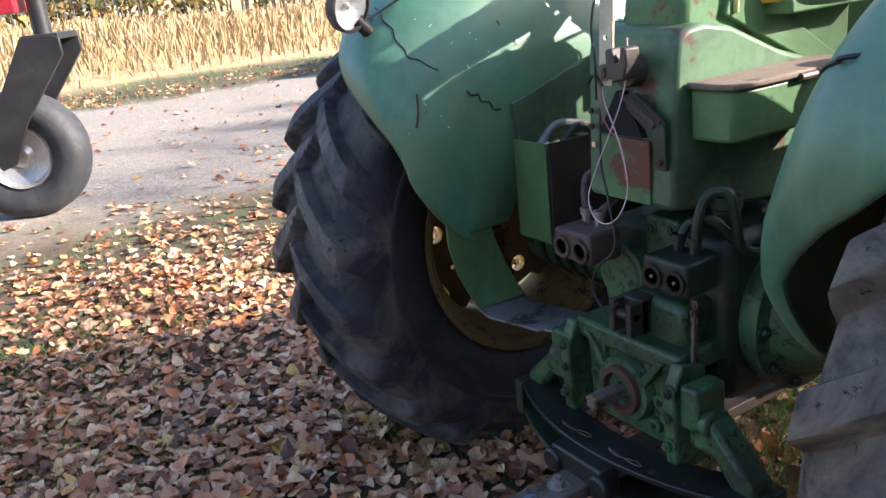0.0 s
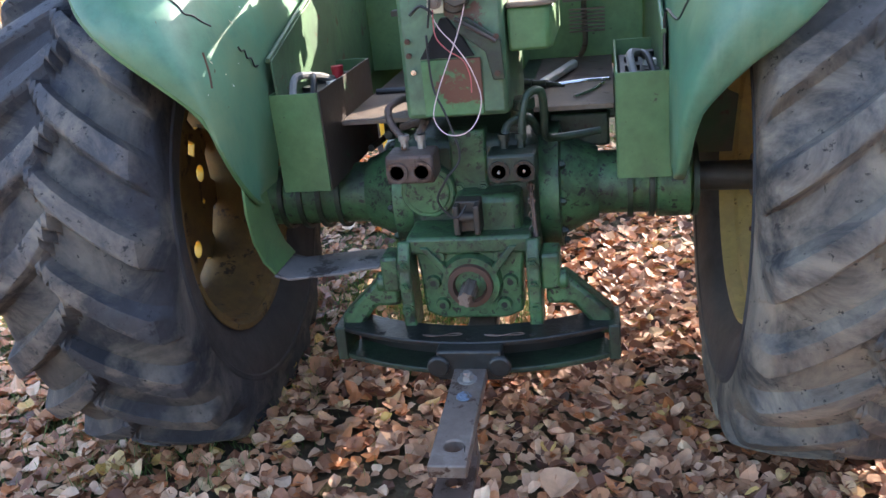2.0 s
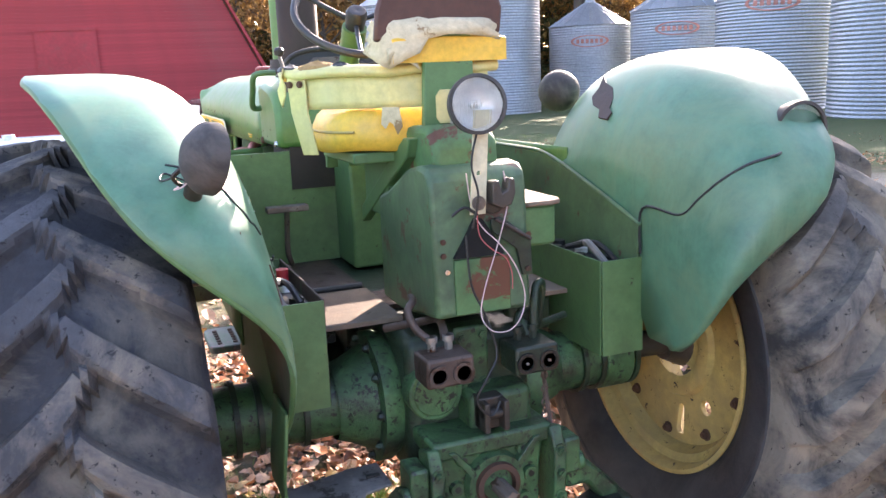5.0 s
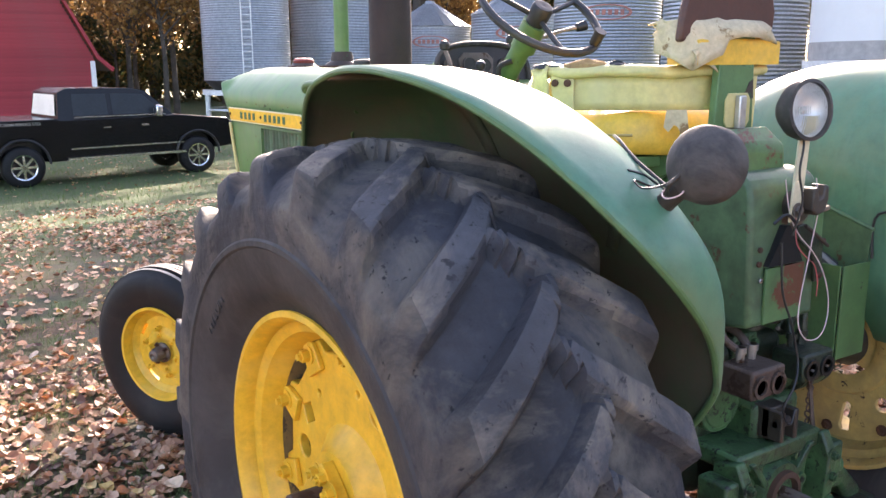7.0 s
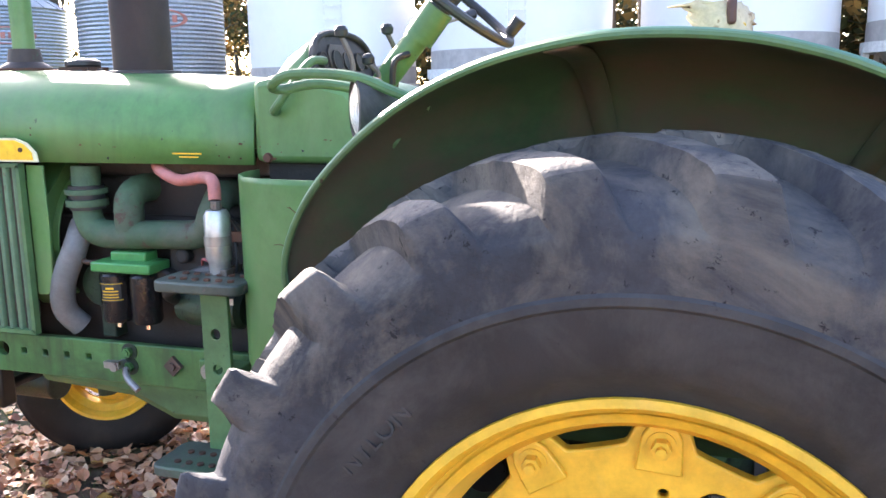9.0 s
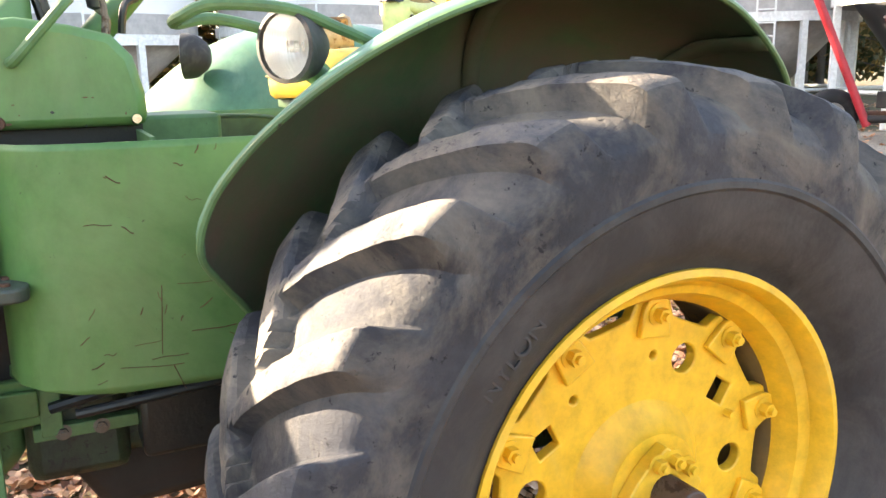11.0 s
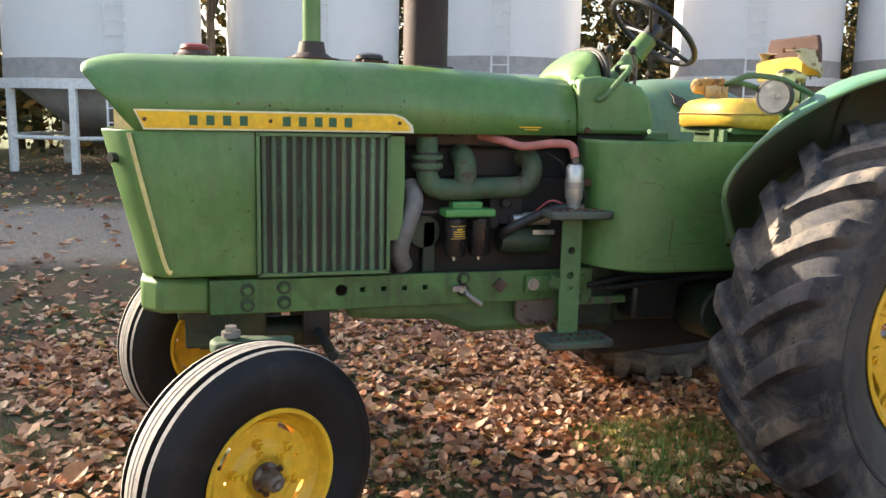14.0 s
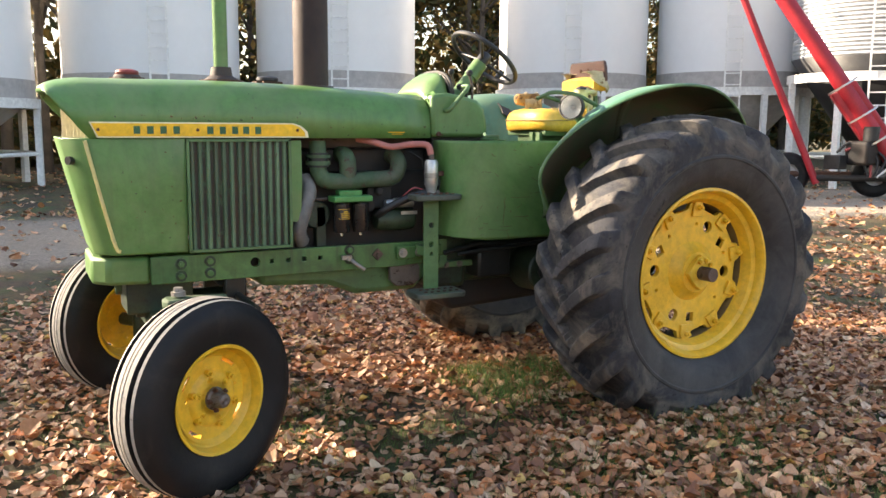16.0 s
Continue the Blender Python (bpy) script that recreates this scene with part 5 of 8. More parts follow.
part("radiator_cap", turned(M(), [(0.018, 0.04), (0.024, 0.05), (0.034, 0.053), (0.044, 0.048), (0.05, 0.03), (0.051, 0)], (0, 2.49, 1.655)), REDCAP, hd, "faded red filler cap")
part("cap_seat", turned(M(), [(-0.004, 0.085), (0.006, 0.08), (0.014, 0.062), (0.024, 0.055), (0.024, 0)], (0, 2.49, 1.655)), DARKRUST, hd, "dark rusty filler neck")
part("muffler_gap", turned(M(), [(-0.02, 0.118), (0.001, 0.112), (0.003, 0.09), (0.003, 0.088)], (0, 1.61, 1.65)), DARKRUST, hd, "charred opening round the muffler")
part("fuel_cap", turned(M(), [(-0.004, 0.066), (0.006, 0.062), (0.012, 0.05), (0.018, 0.054), (0.03, 0.053), (0.037, 0.042), (0.04, 0.02), (0.04, 0)], (0, 1.835, 1.655)), BLACK, hd, "black filler cap")
part("intake_pipe", turned(M(), [(0, 0.085), (0.012, 0.08), (0.03, 0.05), (0.06, 0.044), (0.062, 0.034), (0.95, 0.034), (0.95, 0)], (0, 2.06, 1.655)), GREEN, hd, "upright green air intake pipe with rusty boot")
part("intake_boot", turned(M(), [(0.0, 0.09), (0.014, 0.084), (0.034, 0.054), (0.075, 0.047), (0.075, 0.03)], (0, 2.06, 1.654)), DARKRUST, hd, "dark rusty rubber boot")
for cy, cr in ((2.49, 0.07), (2.06, 0.098), (1.835, 0.064)):
    ring = [((cr + rng.uniform(-0.006, 0.014)) * math.cos(2 * math.pi * k / 26), cy + (cr + rng.uniform(-0.006, 0.014)) * math.sin(2 * math.pi * k / 26), 1.667) for k in range(26)]
    part("rust_stain", M().add(ring + [(x, y, 1.652) for x, y, z in ring], [tuple(range(26))] + [(k, (k + 1) % 26, 26 + (k + 1) % 26, 26 + k) for k in range(26)]), RUSTED, hd, sharp=30)
part("muffler", turned(M(), [(-0.05, 0.088), (0.62, 0.088), (0.65, 0.075), (0.66, 0.04), (0.95, 0.04), (0.95, 0.036)], (0, 1.61, 1.645)), MUFFLER, hd, "rusty brown upright muffler")


# nose, side panels and side screens
def nose_rows(levels):
    rows = []
    for z, k in levels:
        yf, ys, w = 2.69 + 0.115 * k, 2.60 + 0.105 * k, 0.298 + 0.017 * k
        rows.append([(-w, 2.295, z), (-w, ys, z), (-w + 0.012, ys + 0.02, z), (-w + 0.085, yf - 0.006, z), (-w + 0.11, yf, z), (w - 0.11, yf, z), (w - 0.085, yf - 0.006, z), (w - 0.012, ys + 0.02, z), (w, ys, z), (w, 2.295, z)])
    return rows


nz = part("nose_panel", M().grid(nose_rows([(0.885, -0.03), (0.9, 0.0), (1.15, 0.5), (1.395, 1.0)])), GREEN, tractor, "green front side panels with cream edge line", thick=0.012, sharp=30, bevel=0.004)
for s in (-1, 1):
    part("edge_trim", M().tube([(s * 0.304, 2.585, 0.905), (s * 0.308, 2.605, 0.93), (s * 0.316, 2.655, 1.14), (s * 0.322, 2.708, 1.385)], 0.008, 8), VINYL_PALE, nz)
    part("nose_pillar", M().box((s * 0.285, 2.66, 1.455), (0.03, 0.05, 0.13)), VINYL_PALE, nz, bevel=0.004)
    for k in range(7):
        part("nose_slat", M().box((s * (0.05 + k * 0.037), 2.765 - 0.012 * k, 1.45), (0.01, 0.02, 0.14)), CREAM, nz)
part("nose_mesh_back", M().box((0, 2.64, 1.46), (0.5, 0.02, 0.13)), RUSTED, nz)
part("latch", M().cyl((-0.24, 2.75, 1.3), (-0.26, 2.775, 1.3), 0.018, n=12), BLACK, nz)

for s in (-1, 1):
    scr = thing("side_screen", "ribbed green radiator side screen with rusty streaks", "", at=None)
    scr.parent = tractor
    x = s * 0.318
    part("back_sheet", M().box((s * 0.300, 2.055, 1.137), (0.006, 0.46, 0.485)), SCREEN, scr)
    for k in range(13):
        y = 1.846 + k * 0.0352
        part("rib", M().prism([(-0.0105, 0), (-0.0095, 0.007), (-0.006, 0.012), (0.0, 0.014), (0.006, 0.012), (0.0095, 0.007), (0.0105, 0)], 0.485, Matrix.Translation((s * 0.303, y, 0.895)) @ Matrix.Rotation(radians(-90 * s), 4, "Z")), RIB, scr)
    for y in (1.823, 2.288):
        part("frame_side", M().box((x - s * 0.004, y, 1.137), (0.022, 0.012, 0.5)), GREEN_OLD, scr)
    for z in (0.889, 1.386):
        part("frame_end", M().box((x - s * 0.004, 2.055, z), (0.022, 0.475, 0.012)), GREEN_OLD, scr)
part("shroud_side", M().prism([(1.765, 1.03), (1.785, 1.0), (1.822, 1.0), (1.822, 1.385), (1.76, 1.385), (1.757, 1.2)], 0.008, side_at(-0.295)), GREEN, tractor, "green fan shroud edge", bevel=0.002)
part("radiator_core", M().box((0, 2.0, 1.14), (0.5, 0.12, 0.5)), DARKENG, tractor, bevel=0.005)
m = M().lathe([(1.78, 0.235), (1.9, 0.265), (1.93, 0.265), (1.93, 0.25), (1.79, 0.222)], 36, Matrix.Translation((0, 0, 1.14)) @ Matrix.Rotation(radians(90), 4, "Z"), close=True)
part("fan_shroud", m, GREEN, tractor, "round green fan shroud", bevel=0.003)
part("shroud_plate", M().prism(circle(0, 0, 0.3, 8, math.pi / 8), 0.01, Matrix.Translation((0, 1.80, 1.14)) @ REAR, [circle(0, 0, 0.22, 28)]), GREEN, tractor)

# cowl with instruments
cw = [(0.74, 1.40), (1.07, 1.40), (1.07, 1.615), (0.98, 1.625), (0.88, 1.61), (0.80, 1.59), (0.76, 1.545), (0.742, 1.47)]
cowl = part("cowl", M().prism(cw, 0.58, side_at(-0.29)), GREEN, tractor, "green instrument cowl with grab handle", bevel=0.02)
rows = []
for y, zt, w in ((1.075, 1.62, 0.2), (1.06, 1.65, 0.2), (1.02, 1.695, 0.2), (0.97, 1.728, 0.195), (0.945, 1.742, 0.19)):
    ringp = [(w + 0.06, 1.58), (w + 0.03, 1.62 if zt > 1.64 else 1.6), (w, zt - 0.06), (w * 0.85, zt - 0.022), (w * 0.55, zt - 0.004), (0, zt)]
    rows.append([(-x, y, min(z, zt)) for x, z in ringp] + [(x, y, min(z, zt)) for x, z in reversed(ringp[:-1])])
part("cowl_dome", M().grid(rows), GREEN, cowl, thick=0.006, sharp=40)
dash = pose(-0.02, 0.935, 1.65, 78, 0, 0)
arch = [(0.2 * math.copysign(abs(math.cos(a)) ** 0.75, math.cos(a)), -0.03 + 0.12 * math.sin(a) ** 0.62) for a in [math.pi * k / 18 for k in range(19)]]
dsh = part("dashboard", M().prism([(0.2, -0.075)] + arch + [(-0.2, -0.075)], 0.012, dash), BLACK, cowl, "black arched dashboard with gauges", bevel=0.003)
part("dash_hood", M().tube([dash @ Vector((x, y, 0.016)) for x, y in [(0.2, -0.075)] + arch + [(-0.2, -0.075)]], 0.009, 8), LAMPBLACK, dsh, "rolled dashboard rim")
part("gauge_panel", M().prism([(-0.095, -0.03), (0.035, -0.03), (0.045, 0.035), (0.02, 0.058), (-0.08, 0.058), (-0.105, 0.035)], 0.006, dash @ Matrix.Translation((0, 0, 0.012))), DULL, dsh, "dull grey gauge panel", bevel=0.002)
for x, r in ((-0.15, 0.022), (-0.06, 0.03), (0.005, 0.026), (0.09, 0.026), (0.145, 0.02)):
    g = part("gauge", M().cyl(dash @ Vector((x, 0.012, 0.012)), dash @ Vector((x, 0.012, 0.022)), r, n=24), LAMPBLACK, dsh)
    part("gauge_ring", M().lathe([(0, r), (0.004, r), (0.004, r * 0.9), (0, r * 0.9)], 24, dash @ Matrix.Translation((x, 0.012, 0.02)) @ Matrix.Rotation(radians(-90), 4, "Y"), close=True), DULL, dsh)
part("grab_handle", M().tube([(-0.295, 0.995, 1.535), (-0.325, 0.985, 1.54), (-0.33, 0.93, 1.60), (-0.325, 0.88, 1.655), (-0.255, 0.875, 1.66)], 0.011, 10), GREEN_OLD, cowl)
for y, r, mt in ((0.765, 0.012, CHROME), (1.03, 0.014, RUSTED)):
    part("cowl_bolt", M().cyl((-0.29, y, 1.415), (-0.298, y, 1.415), r, r * 0.8, n=12), mt, cowl)
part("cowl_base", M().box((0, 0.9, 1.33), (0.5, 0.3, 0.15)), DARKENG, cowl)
for x, y, z, h in ((-0.235, 0.815, 1.58, 0.14), (0.02, 0.79, 1.60, 0.14), (-0.1, 0.80, 1.60, 0.055)):
    lv = part("hand_lever", M().tube([(x, y, z - 0.03), (x, y - 0.01, z + h * 0.5), (x - 0.01, y + 0.015, z + h)], 0.007, 8), DULL, cowl)
    part("knob", turned(M(), [(0, 0.006), (0.005, 0.016), (0.02, 0.018), (0.03, 0.012), (0.033, 0)], (x - 0.01, y + 0.015, z + h - 0.005), 14), BLACK, lv)

# steering column and wheel
HUB = Vector((-0.02, 0.615, 1.83))
AXIS = Vector((0, -0.62, 0.78)).normalized()
col = part("steering_column", M().cyl((-0.02, 0.90, 1.50), HUB - AXIS * 0.05, 0.034, n=20).cyl(HUB - AXIS * 0.14, HUB - AXIS * 0.04, 0.042, n=20), GREEN, tractor, "green steering column")
part("column_lever", M().tube([(-0.05, 0.72, 1.68), (-0.08, 0.75, 1.66), (-0.075, 0.76, 1.60)], 0.009, 8), BLACK, col)
gear_lever = part("shift_lever", M().tube([(0.0, 0.67, 1.745), (0.07, 0.645, 1.77), (0.143, 0.607, 1.789)], 0.006, 8), STEEL, col)
part("lever_knob", M().cyl((0.13, 0.612, 1.785), (0.163, 0.60, 1.795), 0.014, 0.017, n=12), BLACK, gear_lever, bevel=0.003)
sw = M()
turn = Matrix.Translation(HUB) @ AXIS.to_track_quat("X", "Z").to_matrix().to_4x4()
ringp = [(0.013 * math.cos(2 * math.pi * k / 10), 0.205 + 0.013 * math.sin(2 * math.pi * k / 10)) for k in range(10)]
sw.lathe(ringp, 56, turn, close=True)
for a in (20, 140, 260):
    p = turn @ Vector((0.0, 0.203 * math.cos(radians(a)), 0.203 * math.sin(radians(a))))
    sw.tube([HUB - AXIS * 0.02, (HUB - AXIS * 0.022).lerp(p, 0.55), p], 0.0085, 8)
sw.lathe([(-0.06, 0.03), (-0.02, 0.034), (0.015, 0.036), (0.026, 0.03), (0.028, 0.02), (0.024, 0)], 22, turn)
part("steering_wheel", sw, BLACK, tractor, "black three-spoke steering wheel")
q = turn @ Vector((0.01, 0.2 * math.cos(radians(300)), 0.2 * math.sin(radians(300))))
part("spinner_knob", M().cyl(q, q + AXIS * 0.05, 0.016, 0.02, n=12), BLACK, col)

# curved platform shield on the near side, plain one on the far side
for s in (-1, 1):
    plan = [(0.29, 1.062), (0.36, 1.06), (0.425, 1.04), (0.475, 1.0), (0.505, 0.94), (0.52, 0.86), (0.53, 0.7), (0.535, 0.45), (0.54, 0.2)]
    rows = [[(s * x, y, z + (0.02 * max(0, (y - 0.9) / 0.16) if i == 0 else 0)) for x, y in plan] for i, z in enumerate((0.889, 0.905, 1.1, 1.3, 1.37, 1.385))]
    shield = part("platform_shield", M().grid(rows), GREEN, tractor, "curved green platform shield with scratches", thick=0.005, sharp=60)
    if s < 0:
        rng = random.Random(17)

        def on_shield(y, z):
            for (x0, y0), (x1, y1) in zip(plan, plan[1:]):
                if y1 <= y <= y0:
                    return -(x0 + (x1 - x0) * (y0 - y) / (y0 - y1)) - 0.0008, y, z

        marks = [(0.74, 1.10, 0.13, 0.0), (0.60, 1.12, 0.1, 0.01), (0.72, 1.0, 0.09, 0.0), (0.83, 0.985, 0.05, 0.004), (0.86, 0.94, 0.12, -0.008), (0.80, 0.95, 0.07, 0.003), (0.76, 0.93, 0.02, -0.05), (0.78, 0.96, 0.01, 0.14), (0.55, 1.02, 0.16, 0.0), (0.62, 1.2, 0.07, -0.03), (0.9, 1.23, 0.05, 0.0), (0.5, 0.98, 0.06, -0.02)]
        marks += [(rng.uniform(0.45, 0.95), rng.uniform(0.9, 1.36), rng.uniform(0.004, 0.03), rng.uniform(-0.02, 0.02)) for _ in range(26)]
        for y, z, dy, dz in marks:
            pts = [on_shield(y - dy * t, z + dz * t + rng.uniform(-0.003, 0.003)) for t in (0, 0.35, 0.7, 1)]
            part("scratch", M().tube(pts, rng.uniform(0.0005, 0.0012), 4), RUSTED, shield)

# fenders
LIP = [(15, 0.536, 0.42), (17, 0.535, 0.455), (20, 0.534, 0.51), (28, 0.537, 0.638), (33.6, 0.556, 0.69), (36.6, 0.605, 0.738), (39, 0.656, 0.783), (41.2, 0.708, 0.819), (43.6, 0.755, 0.849), (46.7, 0.798, 0.87), (51, 0.836, 0.883), (56, 0.87, 0.894), (63, 0.905, 0.902), (72, 0.95, 0.914), (82, 0.99, 0.919), (95, 1.0, 0.922), (107, 0.98, 0.922), (116, 0.94, 0.921), (126, 0.885, 0.918), (135, 0.834, 0.916), (141, 0.80, 0.908), (145.5, 0.785, 0.892), (148.5, 0.775, 0.86), (150.5, 0.745, 0.80), (152.5, 0.715, 0.74), (156, 0.69, 0.663)]


# the far fender hangs a little lower at the back
LIP_FAR = [(18, 0.54, 0.42), (20, 0.541, 0.462), (24, 0.545, 0.535), (27, 0.549, 0.59), (30, 0.56, 0.645), (33, 0.597, 0.695), (36, 0.657, 0.748), (39, 0.737, 0.797), (42, 0.79, 0.835), (45, 0.82, 0.86), (49, 0.85, 0.882)] + [p for p in LIP if p[0] > 52]


def lip_at(a, s=-1):
    lip = LIP if s < 0 else LIP_FAR
    for (a0, x0, r0), (a1, x1, r1) in zip(lip, lip[1:]):
        if a <= a1:
            t = (a - a0) / (a1 - a0)
            return x0 + (x1 - x0) * t, r0 + (r1 - r0) * t
    return LIP[-1][1:]


LIP_STEPS = [15, 16.5, 18] + [20 + i * 1.7 for i in range(10)] + [36 + i * 2.0 for i in range(54)] + [144.5, 146, 147.3, 148.5, 149.5, 150.5, 151.5, 152.5, 154, 156]


def shoulder(a):
    """How squarely the fender turns from its wall to its top: round at the back, running off to a cone in front."""
    t = min(max((a - 95) / 45, 0), 1)
    return 5 - 3.7 * t * t * (3 - 2 * t)


def fender_section(a, s):
    """Across the fender at the angle a: from the foot of its inner wall over the rounded shoulder to the lip."""
    x, r = lip_at(a, s)
    base = min(0.60, r - 0.02)
    foot = min(base - 0.01, max(0.13 / math.sin(radians(a)), 0.3))
    out = [(0.53, foot), (0.53, (foot + base) / 2)]
    for k in range(15):
        u = (k / 14) ** 1.5
        out.append((0.53 + (x - 0.53) * u, r - (r - base) * (1 - u) ** shoulder(a)))
    return out + [(x + 0.006, r - 0.006), (x + 0.004, r - 0.016)]


def fender_rows(s):
    return [[(s * x, -r * math.cos(radians(a)), AX_Z + r * math.sin(radians(a))) for x, r in fender_section(a, s)] for a in LIP_STEPS if s < 0 or a >= 18]


def on_fender(s, a, u, out=0.003):
    """A place on the fender's outside: the angle round the axle, u from the inner wall to the lip."""
    x, r = lip_at(a, s)
    base = min(0.60, r - 0.02)
    rr = r - (r - base) * (1 - u) ** shoulder(a) + out
    return s * (0.53 + (x - 0.53) * u - out * 0.7), -rr * math.cos(radians(a)), AX_Z + rr * math.sin(radians(a))


def lamp(parent, p, d, label, r=0.075, depth=0.075):
    """A round work lamp at p that shines along d."""
    q = Matrix.Translation(p) @ Vector(d).to_track_quat("X", "Z").to_matrix().to_4x4()
    shell = [(-depth, 0.0), (-depth, r * 0.35), (-depth * 0.86, r * 0.62), (-depth * 0.45, r * 0.95), (-0.012, r * 1.03), (0.012, r * 1.05), (0.014, r * 0.93), (0.004, r * 0.92)]
    bodyp = part("lamp_body", M().lathe(shell, 36, q), LAMPBLACK, parent, label)
    part("reflector", M().lathe([(-depth * 0.6, 0.0), (-depth * 0.55, r * 0.3), (-depth * 0.3, r * 0.7), (0.0, r * 0.91)], 32, q), REFLECTOR, bodyp)
    part("lens", M().lathe([(0.02, 0.0), (0.017, r * 0.5), (0.006, r * 0.92), (0.0, r * 0.93)], 32, q), GLASS, bodyp, "ribbed glass lens").visible_shadow = False
    part("bulb", M().lathe([(-depth * 0.5, 0.0), (-depth * 0.5, 0.008), (-0.015, 0.009), (-0.008, 0.0)], 12, q), ALU, bodyp)
    return bodyp


for s, label in ((-1, "faded teal-green rounded fender with a crack and chipped paint"), (1, "faded teal-green rounded fender with a rusted hole")):
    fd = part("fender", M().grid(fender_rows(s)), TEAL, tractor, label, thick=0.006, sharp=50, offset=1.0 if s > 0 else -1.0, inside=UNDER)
    edge = []
    for a in [a for a in LIP_STEPS[::2] + [156] if s < 0 or a >= 18]:
        x, r = lip_at(a, s)
        edge.append((s * (x + 0.002), -(r - 0.01) * math.cos(radians(a)), AX_Z + (r - 0.01) * math.sin(radians(a))))
    for a0 in (64, 99):
        strip = []
        for a in (a0 - 1.6, a0 + 1.6):
            strip.append([(s * x, -(r - 0.013) * math.cos(radians(a)), AX_Z + (r - 0.013) * math.sin(radians(a))) for x, r in fender_section(a, s)[2:-2]])
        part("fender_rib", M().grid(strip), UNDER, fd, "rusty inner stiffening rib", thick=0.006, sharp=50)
    part("rolled_edge", M().tube(edge, 0.007, 8), GREEN_OLD, fd)
    if s < 0:
        lamp(fd, (-0.672, -0.61, 1.505), (0.93, 0.3, -0.2), "round black work lamp turned sideways", 0.064, 0.045)
        part("lamp_stalk", M().cyl((-0.70, -0.545, 1.43), (-0.695, -0.585, 1.47), 0.018, n=12).tube([(-0.705, -0.6, 1.50), (-0.735, -0.59, 1.475), (-0.72, -0.57, 1.455)], 0.004, 6), DARKIRON, fd)
        part("lamp_wire", M().tube([(-0.70, -0.585, 1.50), (-0.73, -0.58, 1.475), (-0.755, -0.55, 1.465), (-0.745, -0.52, 1.475), (-0.71, -0.53, 1.46)], 0.002, 6), BLACK, fd)
        part("pale_wire", M().tube([(-0.695, -0.59, 1.49), (-0.715, -0.60, 1.46), (-0.735, -0.585, 1.45), (-0.72, -0.56, 1.455), (-0.695, -0.555, 1.465)], 0.0015, 6), WHITEWIRE, fd)
        part("taped_wire", M().tube([(-0.70, -0.56, 1.46), (-0.69, -0.47, 1.50), (-0.665, -0.40, 1.53), (-0.64, -0.36, 1.535)], 0.0035, 6), BLACK, fd)
        part("crack", M().tube([on_fender(-1, a, u, 0.0) for a, u in ((56, 0.62), (55.4, 0.52), (54, 0.44), (53.4, 0.34), (52, 0.29), (51.6, 0.23), (50.9, 0.2), (51.8, 0.165), (52.2, 0.13), (53, 0.1))], 0.0026, 5).tube([(-0.5285, y, z) for y, z in ((-0.372, 1.262), (-0.36, 1.25), (-0.338, 1.247), (-0.33, 1.228), (-0.305, 1.222), (-0.292, 1.20), (-0.268, 1.197))], 0.0026, 5), BLACK, fd, "jagged crack in the sheet metal")
        # front lamp with guard rail
        lamp(fd, (-0.774, 0.555, 1.552), (-0.55, 0.83, 0.0), "black work lamp facing ahead", 0.06)
        part("lamp_guard", M().tube([(-0.79, 0.41, 1.557), (-0.80, 0.47, 1.58), (-0.80, 0.56, 1.612), (-0.80, 0.68, 1.618), (-0.79, 0.73, 1.60), (-0.75, 0.735, 1.59), (-0.71, 0.66, 1.60), (-0.69, 0.54, 1.57), (-0.69, 0.47, 1.515), (-0.69, 0.445, 1.468)], 0.010, 10), GREEN_OLD, fd, "bent pipe lamp guard")
        part("lamp_post", M().cyl((-0.752, 0.487, 1.492), (-0.765, 0.525, 1.52), 0.02, n=12), GREEN_OLD, fd)
    else:
        lamp(fd, (0.81, -0.505, 1.455), (-0.1, -1.0, -0.05), "round black work lamp facing backwards")
        part("lamp_wire", M().tube([(0.81, -0.47, 1.42)] + [on_fender(1, a, u, 0.005) for a, u in ((49, 0.5), (49, 0.4), (49.7, 0.28), (50.5, 0.16), (51, 0.08), (52, 0.02))] + [(0.515, -0.25, 1.25), (0.512, -0.245, 1.12)], 0.004, 6), BLACK, fd, "black taped lamp wire")
        lamp(fd, (0.68, 0.50, 1.555), (0.3, 0.95, 0.0), "black work lamp facing ahead", 0.07)
        part("rust_hole", M().prism([(-0.085, -0.05), (-0.06, -0.055), (-0.045, -0.035), (-0.01, -0.03), (0.03, 0.0), (0.05, 0.045), (0.075, 0.07), (0.03, 0.06), (-0.005, 0.07), (-0.035, 0.045), (-0.05, 0.005), (-0.08, -0.01)], 0.006, pose(0.606, 0.06, 1.545, 0, -52, 10)), DARKRUST, fd, "torn rusty hole")

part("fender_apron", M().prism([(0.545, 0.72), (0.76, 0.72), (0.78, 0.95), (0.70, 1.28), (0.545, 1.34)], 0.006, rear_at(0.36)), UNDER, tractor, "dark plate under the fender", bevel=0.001)

